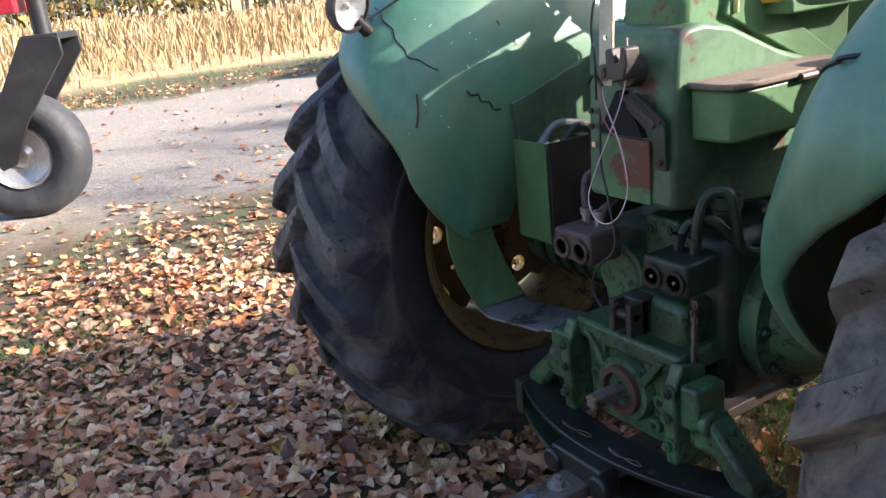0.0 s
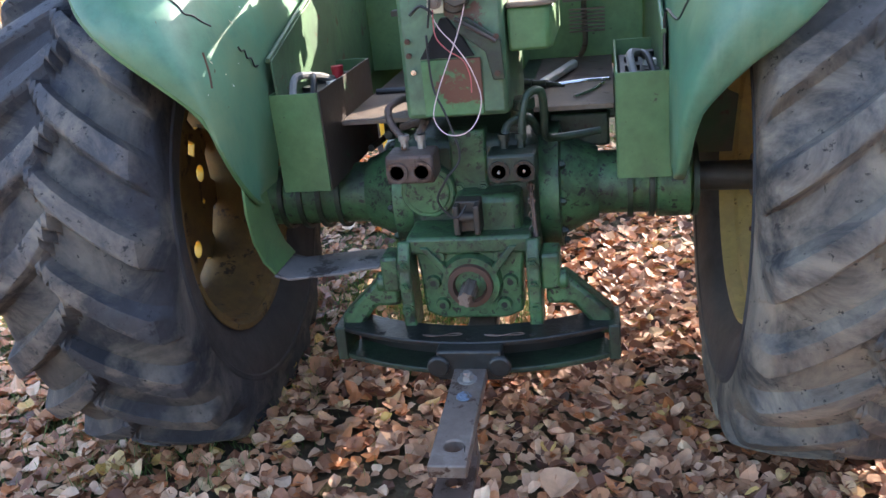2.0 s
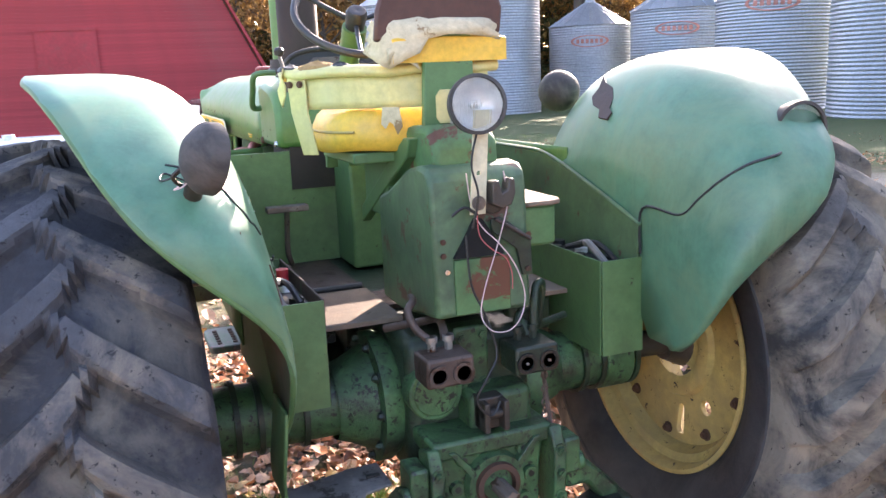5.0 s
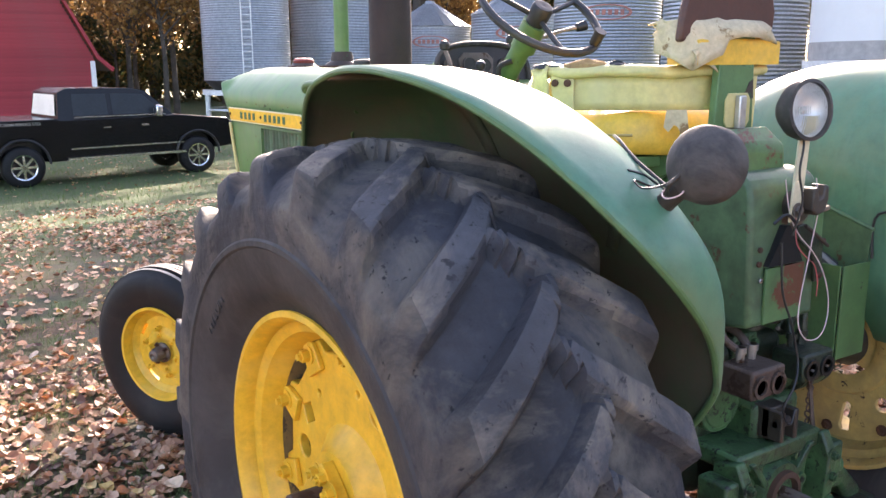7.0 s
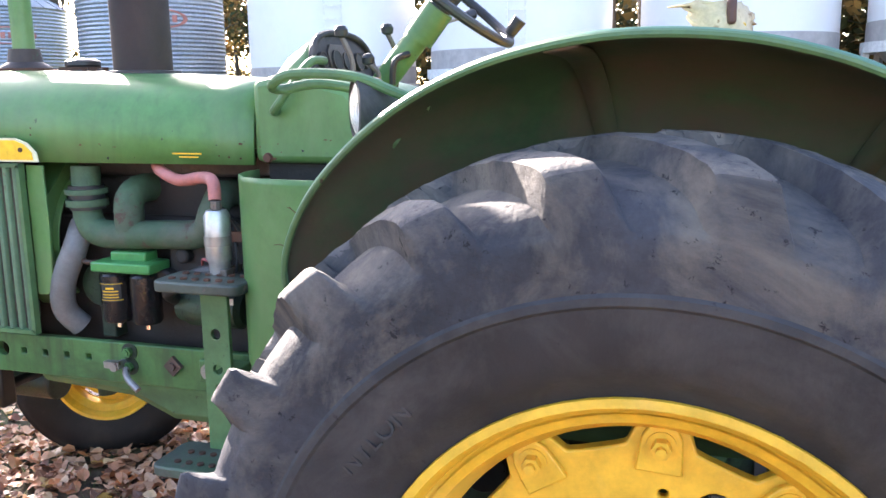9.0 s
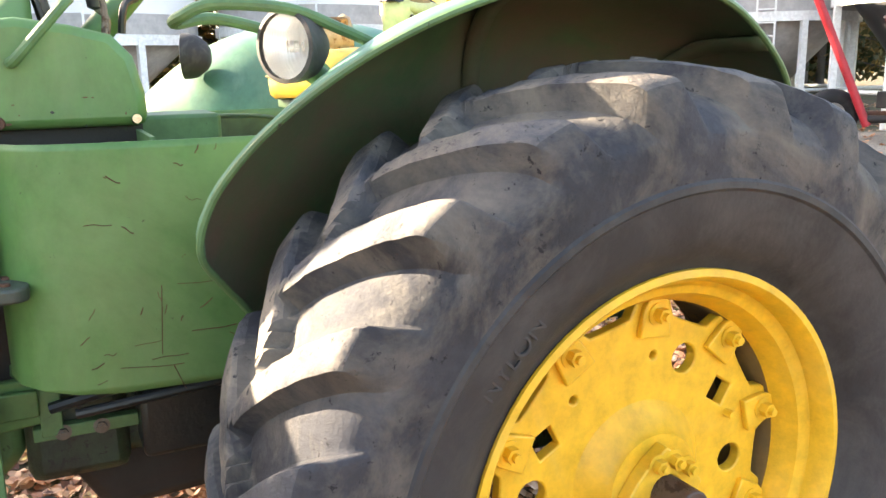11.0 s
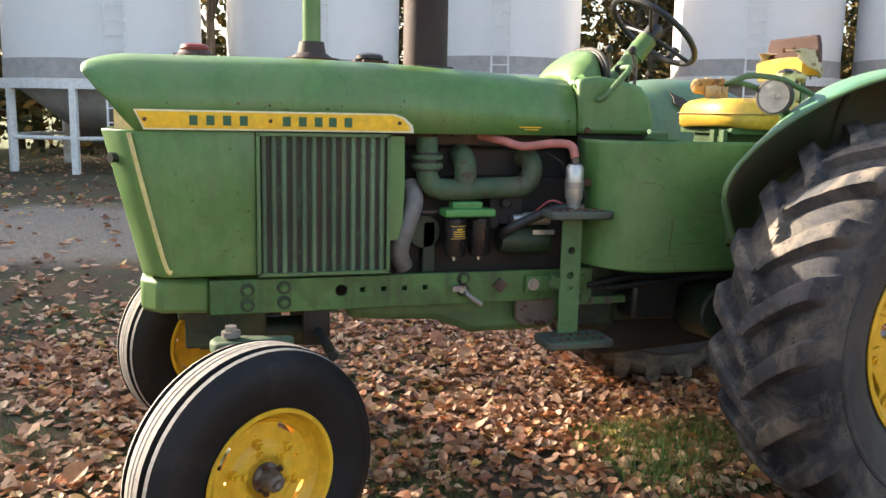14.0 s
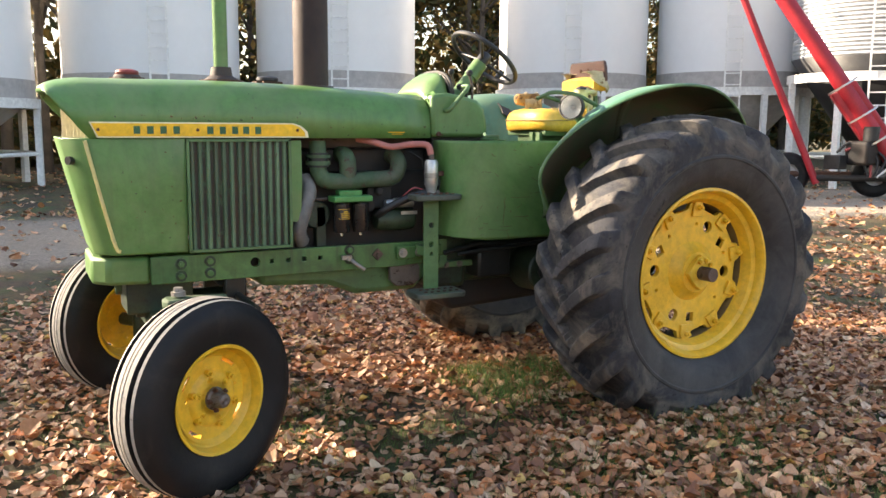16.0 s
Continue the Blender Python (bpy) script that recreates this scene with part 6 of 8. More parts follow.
# chips and scratches on the fenders
rng = random.Random(31)
for s in (-1, 1):
    fd = [o for o in tractor.children if o.name.startswith("fender") and o.data and o["label"].endswith("paint" if s < 0 else "hole")][0]
    for k in range(22 if s < 0 else 16):
        a, u = rng.uniform(38, 75), rng.uniform(0.03, 0.6) ** 1.6
        c, e1, e2 = (Vector(on_fender(s, a + da, u + du, 0.0015)) for da, du in ((0, 0), (rng.uniform(0.12, 0.4), 0), (0, rng.uniform(0.002, 0.008))))
        da, db = (e1 - c) * rng.choice((0.5, 1, 1.8)), (e2 - c) * rng.choice((0.3, 0.6, 1))
        ring = [c + da * math.cos(t) * rng.uniform(0.6, 1.1) + db * math.sin(t) * rng.uniform(0.6, 1.1) for t in [2 * math.pi * j / 7 for j in range(7)]]
        part("paint_chip", M().add(ring, [tuple(range(7))]), rng.choice((PAPER, PAPER, RUSTED, CREAM)), fd, thick=0.001, sharp=0)
    scratch = [on_fender(s, a, u, 0.0) for a, u in ((46, 0.12), (43, 0.1), (40, 0.105))]
    part("rust_scratch", M().tube(scratch, 0.003, 5), RUSTED, fd)

# rear axle, gearbox and hydraulics
ax = part("rear_axle", M().cyl((-0.70, 0, AX_Z), (0.60, 0, AX_Z), 0.092, n=28).cyl((0.50, 0, AX_Z), (0.595, 0, AX_Z), 0.106, n=28), CASTGREEN, tractor, "oily green axle housing", bevel=0.006)
for s in (-1, 1):
    part("axle_bell", M().lathe([(s * 0.17, 0.17), (s * 0.2, 0.185), (s * 0.235, 0.185), (s * 0.24, 0.15), (s * 0.30, 0.12), (s * 0.34, 0.105)], 36, pose(0, 0, AX_Z)), CASTGREEN, ax)
    for k in range(10):
        a = 2 * math.pi * k / 10
        part("flange_bolt", hexbolt(M(), (s * 0.238, 0.165 * math.cos(a), AX_Z + 0.165 * math.sin(a)), (s, 0, 0), 0.011, 0.01), GRIMY, ax)
    for k in range(4):
        part("axle_rib", M().lathe([(s * (0.42 + 0.06 * k), 0.096), (s * (0.42 + 0.06 * k), 0.106), (s * (0.435 + 0.06 * k), 0.106), (s * (0.435 + 0.06 * k), 0.096)], 24, pose(0, 0, AX_Z), close=True), GRIMY, ax)
gear = part("gearbox", M().box((0, 0.1, 0.76), (0.36, 0.62, 0.40)), GRIMY, tractor, "grimy green gearbox casting", bevel=0.03)
part("transmission_case", M().box((0, 0.6, 0.80), (0.42, 0.7, 0.36)), GRIMY, gear, bevel=0.03)
part("clutch_housing", M().box((0, 0.95, 0.85), (0.5, 0.22, 0.5)), GRIMY, gear, bevel=0.03)
part("rockshaft_housing", M().box((0.05, -0.2, 0.76), (0.18, 0.2, 0.12)), CASTGREEN, gear, bevel=0.02)
part("rear_cover", M().box((0.0, -0.19, 0.88), (0.1, 0.06, 0.2)), CASTGREEN, gear, bevel=0.008)
part("side_cover", M().cyl((-0.115, -0.18, 0.82), (-0.115, -0.245, 0.82), 0.075, n=30).cyl((-0.115, -0.24, 0.82), (-0.115, -0.25, 0.82), 0.062, n=30), CASTGREEN, gear, bevel=0.004)
for x, z in ((-0.03, 0.95), (0.03, 0.955), (-0.03, 0.82), (0.035, 0.82)):
    part("cover_bolt", hexbolt(M(), (x, -0.22, z), (0, -1, 0), 0.011, 0.01), CASTGREEN, gear)
part("top_link_bracket", M().box((0.005, -0.27, 0.775), (0.07, 0.12, 0.085)).box((-0.022, -0.335, 0.775), (0.016, 0.06, 0.08)).box((0.032, -0.335, 0.775), (0.016, 0.06, 0.08)).cyl((-0.03, -0.345, 0.78), (0.04, -0.345, 0.78), 0.013, n=12), DARKIRON, gear, "worn dark top-link clevis", bevel=0.004)
part("brake_housing", M().cyl((-0.2, 0.42, 0.68), (-0.40, 0.42, 0.68), 0.13, 0.115, n=28), GRIMY, gear, "grimy round brake housing", bevel=0.012)
part("brake_cap", M().cyl((-0.40, 0.42, 0.68), (-0.42, 0.42, 0.68), 0.06, n=20), BLACK_GREASE, gear, bevel=0.004)
part("brake_rod", M().cyl((-0.36, 0.1, 0.86), (-0.36, 0.95, 0.8), 0.011, n=10), BLACK_GREASE, gear)
part("side_beam", M().box((-0.3, 0.55, 0.9), (0.05, 0.8, 0.06)), GRIMY, gear, bevel=0.006)
part("hydraulic_line", M().tube([(-0.3, 1.0, 0.8), (-0.33, 0.8, 0.84), (-0.32, 0.6, 0.83), (-0.35, 0.4, 0.87), (-0.3, 0.1, 0.9)], 0.013, 8), BLACK_GREASE, gear)
part("valve_block", M().box((-0.27, 0.72, 0.74), (0.16, 0.2, 0.16)), BLACK_GREASE, gear, bevel=0.015)
part("platform_bearer", M().box((0.29, 0.28, 0.9), (0.17, 0.5, 0.1)).box((0.3, 0.1, 0.945), (0.2, 0.06, 0.05)), GRIMY, gear, bevel=0.008)
part("belly_case", M().prism([(0.2, 0.50), (0.9, 0.46), (0.98, 0.6), (0.98, 0.7), (0.2, 0.7)], 0.36, side_at(-0.18)), DARKENG, gear, bevel=0.03)
# power take-off cover
plate = [(-0.135, 0.5), (-0.09, 0.48), (0.09, 0.48), (0.135, 0.5), (0.14, 0.62), (0.15, 0.69), (0.08, 0.71), (-0.08, 0.71), (-0.15, 0.69), (-0.14, 0.62)]
pto = part("pto_cover", M().prism(plate, 0.07, rear_at(-0.335)), CASTGREEN, gear, "flaking bright green power take-off cover", bevel=0.008)
part("pto_top", M().box((0, -0.24, 0.70), (0.34, 0.22, 0.05)), CASTGREEN, gear, bevel=0.01)
part("pto_boss", M().lathe([(0, 0.085), (0.025, 0.078), (0.028, 0.0)], 32, pose(0, -0.335, 0.592, 0, 0, -90)), CASTGREEN, pto)
part("pto_seal", M().lathe([(0.02, 0.062), (0.04, 0.06), (0.042, 0.046), (0.02, 0.04)], 32, pose(0, -0.335, 0.592, 0, 0, -90)), RUSTED, pto, "rusty seal ring")
star = [(r * math.cos(math.pi * k / 12), 0.592 + r * math.sin(math.pi * k / 12)) for k in range(24) for r in (0.0175 if k % 4 < 2 else 0.0215,)]
sh = M().prism(star, 0.13, rear_at(-0.455))
part("pto_shaft", sh, DULL, pto, "splined steel shaft")
for x, z in ((-0.085, 0.668), (0.085, 0.668), (-0.105, 0.592), (0.105, 0.592), (-0.085, 0.525), (0.085, 0.525)):
    part("cover_boss", M().cyl((x, -0.33, z), (x, -0.348, z), 0.022, 0.018, n=16), CASTGREEN, pto)
    part("bolt_hole", M().cyl((x, -0.347, z), (x, -0.3495, z), 0.009, n=10), BLACK_GREASE, pto)
for s in (-1, 1):
    part("cover_brace", M().prism([(s * 0.13, 0.70), (s * 0.11, 0.70), (s * 0.055, 0.635), (s * 0.07, 0.62)], 0.03, rear_at(-0.36)), CASTGREEN, pto, bevel=0.003)
# hanger plates either side
for s in (-1, 1):
    part("hanger_plate", M().prism([(-0.38, 0.46), (-0.29, 0.46), (-0.29, 0.70), (-0.36, 0.72), (-0.39, 0.66)], 0.035, side_at(s * 0.172 - 0.0175)), CASTGREEN, gear, bevel=0.006)
    part("hanger_ear", M().box((s * 0.215, -0.33, 0.63), (0.05, 0.09, 0.1)).cyl((s * 0.19, -0.345, 0.6), (s * 0.26, -0.345, 0.6), 0.028, n=16), CASTGREEN, gear, bevel=0.008)
    out = [(s * 0.2, 0.61), (s * 0.255, 0.615), (s * 0.375, 0.50), (s * 0.375, 0.44), (s * 0.34, 0.44), (s * 0.27, 0.53), (s * 0.2, 0.53)]
    part("drawbar_arm", M().prism(out, 0.07, rear_at(-0.36)), CASTGREEN, gear, bevel=0.012)
    for z in (0.66, 0.6, 0.53):
        part("hanger_bolt", hexbolt(M(), (s * 0.172, -0.385, z), (0, -1, 0), 0.012, 0.012), CASTGREEN, gear)


def arc_bar(z0, z1, r0, r1, a=31):
    c = Vector((0.0, 0.28))
    m, n = M(), 18
    rows = []
    for i in range(n + 1):
        th = radians(-a + 2 * a * i / n)
        rows.append([(c.x + r * math.sin(th), c.y - r * math.cos(th), z) for r, z in ((r0, z0), (r1, z0), (r1, z1), (r0, z1))])
    m.grid(rows, close=True).add(rows[0], [(0, 1, 2, 3)]).add(rows[-1], [(3, 2, 1, 0)])
    return m


quad = part("drawbar_quadrant", arc_bar(0.468, 0.482, 0.66, 0.76), BLACK_GREASE, tractor, "greasy black curved drawbar guide", bevel=0.003)
part("lower_guide", arc_bar(0.385, 0.40, 0.66, 0.76), GRIMY, quad, bevel=0.003)
part("guide_web", arc_bar(0.398, 0.47, 0.66, 0.675), BLACK_GREASE, quad)
for s in (-1, 1):
    part("guide_end", M().box((s * 0.375, -0.335, 0.433), (0.03, 0.12, 0.1)), GRIMY, quad, bevel=0.004)
for k in range(-4, 5):
    th = radians(k * 6.5)
    part("guide_hole", M().cyl((0.735 * math.sin(th), 0.28 - 0.735 * math.cos(th), 0.4815), (0.735 * math.sin(th), 0.28 - 0.735 * math.cos(th), 0.4835), 0.01, n=10), BLACK, quad)
for x in (-0.075, 0.09):
    part("hairpin", M().tube([(x - 0.05, -0.445, 0.487), (x, -0.45, 0.487), (x + 0.04, -0.452, 0.489), (x + 0.055, -0.445, 0.49), (x + 0.03, -0.44, 0.489), (x - 0.01, -0.455, 0.488), (x - 0.045, -0.45, 0.487)], 0.0018, 6), IRON, quad)
part("drawbar_roller", M().box((0.005, -0.49, 0.435), (0.17, 0.06, 0.085)).cyl((-0.075, -0.51, 0.435), (-0.075, -0.53, 0.435), 0.03, n=16).cyl((0.085, -0.51, 0.435), (0.085, -0.53, 0.435), 0.03, n=16), BLACK_GREASE, quad, bevel=0.006)
db_holes = [circle(0.019, -0.856, 0.022, 18)]
db = part("drawbar", M().prism([(-0.04, 0.2), (0.035, 0.2), (0.05, -0.5), (0.058, -0.93), (-0.028, -0.93), (-0.035, -0.5)], 0.032, pose(0, 0, 0.395), db_holes), DULL, tractor, "worn bare steel swinging drawbar", bevel=0.005)
part("drawbar_strap", M().prism([(-0.03, -0.93), (0.058, -0.93), (0.055, -0.74), (-0.032, -0.74)], 0.028, pose(0, 0, 0.306), [circle(0.014, -0.861, 0.02, 16)]).box((0.012, -0.75, 0.36), (0.08, 0.03, 0.08)), IRON, db, bevel=0.004)
part("drawbar_bolt", hexbolt(M(), (0.008, -0.575, 0.427), (0, 0, 1), 0.017, 0.014), STEEL, db)
part("drawbar_bolt", hexbolt(M(), (0.012, -0.655, 0.427), (0, 0, 1), 0.013, 0.006), mat("blue_paint_mark", (0.13, 0.17, 0.23), 0.6, chips=(0.1, 0.08, 0.07), chip_at=0.52), db, "bolt marked with blue paint")

# hydraulic couplers
for x, y, z, mt, label in ((-0.125, -0.335, 0.925, IRON, "rusty brown hydraulic coupler block"), (0.13, -0.30, 0.905, GRIMY, "oily green hydraulic coupler block")):
    cb = part("coupler", M().box((x, y, z), (0.125, 0.1, 0.075)), mt, gear, label, bevel=0.008)
    for dx in (-0.032, 0.032):
        part("port", M().lathe([(0.045, 0.028), (0.056, 0.028), (0.056, 0.019), (0.02, 0.018), (0.02, 0)], 20, pose(x + dx, y, z - 0.005, 0, 0, -90)), mt if x < 0 else BLACK_GREASE, cb)
        part("port_bore", M().cyl((x + dx, y - 0.047, z - 0.005), (x + dx, y - 0.05, z - 0.005), 0.0185, n=18), VOID, cb)
        if x > 0:
            part("port_pin", M().cyl((x + dx, y - 0.05, z - 0.005), (x + dx, y - 0.056, z - 0.005), 0.004, n=8), STEEL, cb)
        part("fitting", M().cyl((x + dx * 0.7, y + 0.02, z + 0.035), (x + dx * 0.7, y + 0.02, z + 0.075), 0.011, n=6).cyl((x + dx * 0.7, y + 0.02, z + 0.06), (x + dx * 0.7, y + 0.02, z + 0.075), 0.015, n=12), STEEL if x < 0 else mt, cb)
part("hydraulic_pipe", M().tube([(-0.15, -0.31, 0.99), (-0.18, -0.29, 1.02), (-0.19, -0.27, 1.06), (-0.165, -0.24, 1.075), (-0.15, -0.18, 1.07)], 0.01, 10).tube([(-0.11, -0.31, 0.99), (-0.1, -0.25, 1.02), (-0.13, -0.18, 1.0), (-0.2, -0.1, 0.97)], 0.011, 10), IRON, gear, "brown steel pipe")
part("hydraulic_pipe", M().tube([(0.155, -0.28, 0.96), (0.16, -0.275, 1.03), (0.175, -0.26, 1.075), (0.205, -0.235, 1.075), (0.21, -0.22, 1.02), (0.21, -0.2, 0.95), (0.24, -0.15, 0.93), (0.35, -0.1, 0.93)], 0.011, 10).tube([(0.11, -0.28, 0.96), (0.12, -0.26, 1.0), (0.17, -0.24, 1.01), (0.19, -0.2, 0.96)], 0.011, 10), GRIMY, gear, "green steel pipe")
part("fill_plug", turned(M(), [(0, 0.03), (0.04, 0.03), (0.045, 0.036), (0.07, 0.034), (0.072, 0)], (0.15, -0.18, 0.98), 20), GRIMY, gear)
part("chain", M().tube([(0.17, -0.30, 0.86), (0.175, -0.31, 0.78), (0.18, -0.32, 0.70)], 0.006, 6), IRON, gear)
for k in range(9):
    part("chain_link", M().lathe([(0.0025 * math.cos(2 * math.pi * j / 6), 0.009 + 0.0025 * math.sin(2 * math.pi * j / 6)) for j in range(6)], 10, pose(0.172, -0.305, 0.86 - 0.019 * k, 0, 0, 90 * (k % 2)), close=True), IRON, gear)

# console, boxes and platform
cons = [(-0.318, 1.04), (-0.05, 1.0), (0.12, 1.0), (0.12, 1.30), (0.02, 1.33), (-0.14, 1.40), (-0.22, 1.415), (-0.27, 1.41), (-0.295, 1.39), (-0.303, 1.35)]
con = part("console", M().prism(cons, 0.262, side_at(-0.131)), CONSOLE, tractor, "battered green hydraulic control console", bevel=0.012)
part("console_panel", M().box((-0.005, -0.319, 1.115), (0.15, 0.008, 0.14)), RUSTY, con, "rusty inspection panel", bevel=0.002)
part("console_slot", M().prism([(-0.08, 1.19), (0.055, 1.19), (0.03, 1.235), (-0.005, 1.285), (-0.02, 1.285), (-0.05, 1.235)], 0.02, rear_at(-0.326)), VOID, con, "dark triangular opening")
part("console_strut", M().prism([(0.015, 1.28), (0.045, 1.285), (0.125, 1.225), (0.128, 1.13), (0.1, 1.13), (0.085, 1.2), (0.02, 1.25)], 0.01, rear_at(-0.334)), GRIMY, con, bevel=0.002)
part("strut_bar", M().tube([(0.02, -0.35, 1.285), (0.06, -0.352, 1.26), (0.115, -0.352, 1.225)], 0.005, 8), DARKRUST, con)
for x, z in ((0.115, 1.235), (0.112, 1.147), (-0.108, 1.235), (-0.108, 1.2), (-0.1, 1.159)):
    part("console_bolt", hexbolt(M(), (x, -0.334 if x > 0 else -0.315, z), (0, -1, 0), 0.0075, 0.006, False), CHROME if z < 1.17 and x < 0 else RUSTED, con)
part("lever_boss", M().prism([(0.004, 1.325), (0.027, 1.312), (0.055, 1.32), (0.066, 1.348), (0.064, 1.382), (0.049, 1.386), (0.044, 1.357), (0.03, 1.35), (0.022, 1.382), (0.004, 1.378)], 0.04, rear_at(-0.375)).cyl((0.02, -0.30, 1.33), (0.02, -0.34, 1.33), 0.035, n=18), DARKIRON, con, "worn brown lever boss", bevel=0.004)
part("console_top", M().prism([(-0.24, 1.38), (0.1, 1.30), (0.1, 1.44), (0.02, 1.50), (-0.18, 1.51), (-0.235, 1.47)], 0.18, side_at(-0.09)), RUSTY, con, bevel=0.02)
strap = part("lamp_strap", M().prism([(-0.045, 1.30), (-0.005, 1.30), (0.012, 1.55), (-0.028, 1.55)], 0.006, rear_at(-0.35), [circle(-0.024, 1.328, 0.008, 10), circle(-0.02, 1.40, 0.006, 8)]), CREAM, tractor, "cream painted lamp strap", bevel=0.001)
lamp(strap, (-0.022, -0.356, 1.563), (-0.12, -0.97, 0.1), "round black work lamp with clear lens", 0.068, 0.065)
part("strap_bolt", hexbolt(M(), (-0.024, -0.352, 1.328), (0, -1, 0), 0.012, 0.008), DULL, strap)
part("tray_box", M().prism([(0.135, -0.27), (0.21, -0.27), (0.235, -0.26), (0.245, -0.235), (0.245, 0.12), (0.135, 0.12)], 0.105, pose(0, 0, 1.185)), GREEN_OLD, con, "small green tool tray", bevel=0.008)
part("tray_lid", M().prism([(0.135, -0.282), (0.215, -0.282), (0.245, -0.27), (0.256, -0.24), (0.256, 0.13), (0.135, 0.13)], 0.013, pose(0, 0, 1.291)), WOOD, con, "tan wooden tray lid", bevel=0.004)
part("lid_hinge", M().cyl((0.258, -0.09, 1.292), (0.258, -0.04, 1.292), 0.008, n=8), IRON, con)
# wires that hang from the console
part("lamp_cable", M().tube([(-0.005, -0.33, 1.51), (-0.03, -0.36, 1.485), (-0.045, -0.365, 1.42), (-0.032, -0.37, 1.35), (-0.045, -0.36, 1.27)], 0.0028, 6), BLACK, con, "black lamp cable")
part("hanging_wire", M().tube([(-0.045, -0.33, 1.40), (-0.04, -0.345, 1.32), (-0.02, -0.36, 1.27), (0.02, -0.375, 1.225), (0.055, -0.385, 1.17), (0.075, -0.392, 1.10), (0.06, -0.40, 1.045), (0.025, -0.405, 1.016), (-0.02, -0.402, 1.02), (-0.045, -0.395, 1.06), (-0.03, -0.385, 1.12), (0.0, -0.375, 1.19), (0.03, -0.365, 1.26), (0.05, -0.36, 1.33), (0.045, -0.35, 1.40)], 0.0014, 7), WHITEWIRE, con, "white and pink hanging wire")
part("red_wire", M().tube([(-0.03, -0.355, 1.31), (-0.028, -0.362, 1.25), (0.0, -0.37, 1.215), (0.035, -0.372, 1.19), (0.05, -0.374, 1.15), (0.05, -0.375, 1.11)], 0.0015, 6), REDWIRE, con)
part("black_wire", M().tube([(-0.09, -0.34, 1.30), (-0.06, -0.35, 1.32), (-0.03, -0.355, 1.3)], 0.004, 6).tube([(-0.055, -0.34, 1.25), (-0.05, -0.35, 1.13), (-0.02, -0.36, 1.05), (0.005, -0.37, 0.95), (-0.03, -0.39, 0.9), (-0.06, -0.385, 0.84), (-0.02, -0.38, 0.79), (0.01, -0.37, 0.82)], 0.003, 6), BLACK, con)

for s in (-1, 1):
    x0, x1 = (-0.53, -0.392) if s < 0 else (0.396, 0.53)
    y0, y1, z0, z1 = -0.232, 0.31, 0.832, 1.108
    bx = thing("battery_box", "green steel battery box with chipped paint, open on top", "")
    bx.parent = tractor
    for nm, c, d in (("box_back", ((x0 + x1) / 2, y0, (z0 + z1) / 2), (x1 - x0, 0.006, z1 - z0)), ("box_front", ((x0 + x1) / 2, y1, (z0 + z1) / 2), (x1 - x0 - 0.012, 0.006, z1 - z0)), ("box_side", (x0, (y0 + y1) / 2 + 0.003, (z0 + z1) / 2), (0.006, y1 - y0 - 0.006, z1 - z0)), ("box_side", (x1, (y0 + y1) / 2 + 0.003, (z0 + z1) / 2), (0.006, y1 - y0 - 0.006, z1 - z0)), ("box_floor", ((x0 + x1) / 2, (y0 + y1) / 2, z0 + 0.004), (x1 - x0 - 0.012, y1 - y0 - 0.012, 0.006))):
        rusty = nm == "box_side" and ((s < 0 and c[0] == x1) or (s > 0 and c[0] == x0))
        part(nm, M().box(c, d), DARKRUST if rusty and s < 0 else GREEN_OLD, bx, bevel=0.0015)
    bat = part("battery", M().box(((x0 + x1) / 2, (y0 + y1) / 2 - 0.03, 0.96), (x1 - x0 - 0.016, y1 - y0 - 0.1, 0.23)), BLACK, bx, "dusty black battery", bevel=0.006)
    for k in range(6):
        part("vent_cap", M().cyl(((x0 + x1) / 2 + (0.028 if k % 2 else -0.022), y0 + 0.06 + 0.07 * k, 1.075), ((x0 + x1) / 2 + (0.028 if k % 2 else -0.022), y0 + 0.06 + 0.07 * k, 1.09), 0.02, n=14), BLACK if k % 3 else PAPER, bat)
    part("battery_cable", M().tube([((x0 + x1) / 2 - 0.02, y0 + 0.05, 1.085), ((x0 + x1) / 2 - 0.03, y0 + 0.12, 1.13), ((x0 + x1) / 2 + 0.0, y0 + 0.2, 1.12), ((x0 + x1) / 2 + 0.02, y0 + 0.3, 1.09)], 0.011, 8), GREYHOSE, bx, "grey battery cable")
    part("second_cable", M().tube([((x0 + x1) / 2 + 0.03, y0 + 0.08, 1.085), ((x0 + x1) / 2 + 0.01, y0 + 0.16, 1.125), ((x0 + x1) / 2 - 0.03, y0 + 0.26, 1.1)], 0.009, 8), BLACK, bx)
    if s < 0:
        part("red_terminal_cap", M().cyl((-0.43, 0.09, 1.09), (-0.43, 0.09, 1.125), 0.017, 0.019, n=14), RED, bx)

# platform floor
pl = thing("platform", "worn plywood operator platform with rusty plates", "")
pl.parent = tractor
for x0, x1, y0, y1, z, mt in ((-0.385, -0.14, -0.08, 0.28, 0.985, WOOD), (-0.385, -0.14, 0.29, 0.75, 0.983, IRON), (0.14, 0.39, -0.05, 0.3, 0.985, WOOD), (0.14, 0.39, 0.31, 0.75, 0.983, IRON), (-0.13, 0.13, 0.1, 0.75, 0.97, IRON)):
    part("floor_board", M().box(((x0 + x1) / 2, (y0 + y1) / 2, z), (x1 - x0, y1 - y0, 0.014)), mt, pl, bevel=0.002)
part("floor_rod", M().tube([(0.28, 0.02, 1.0), (0.33, 0.1, 1.0), (0.36, 0.2, 1.0)], 0.005, 6), CHROME, pl)
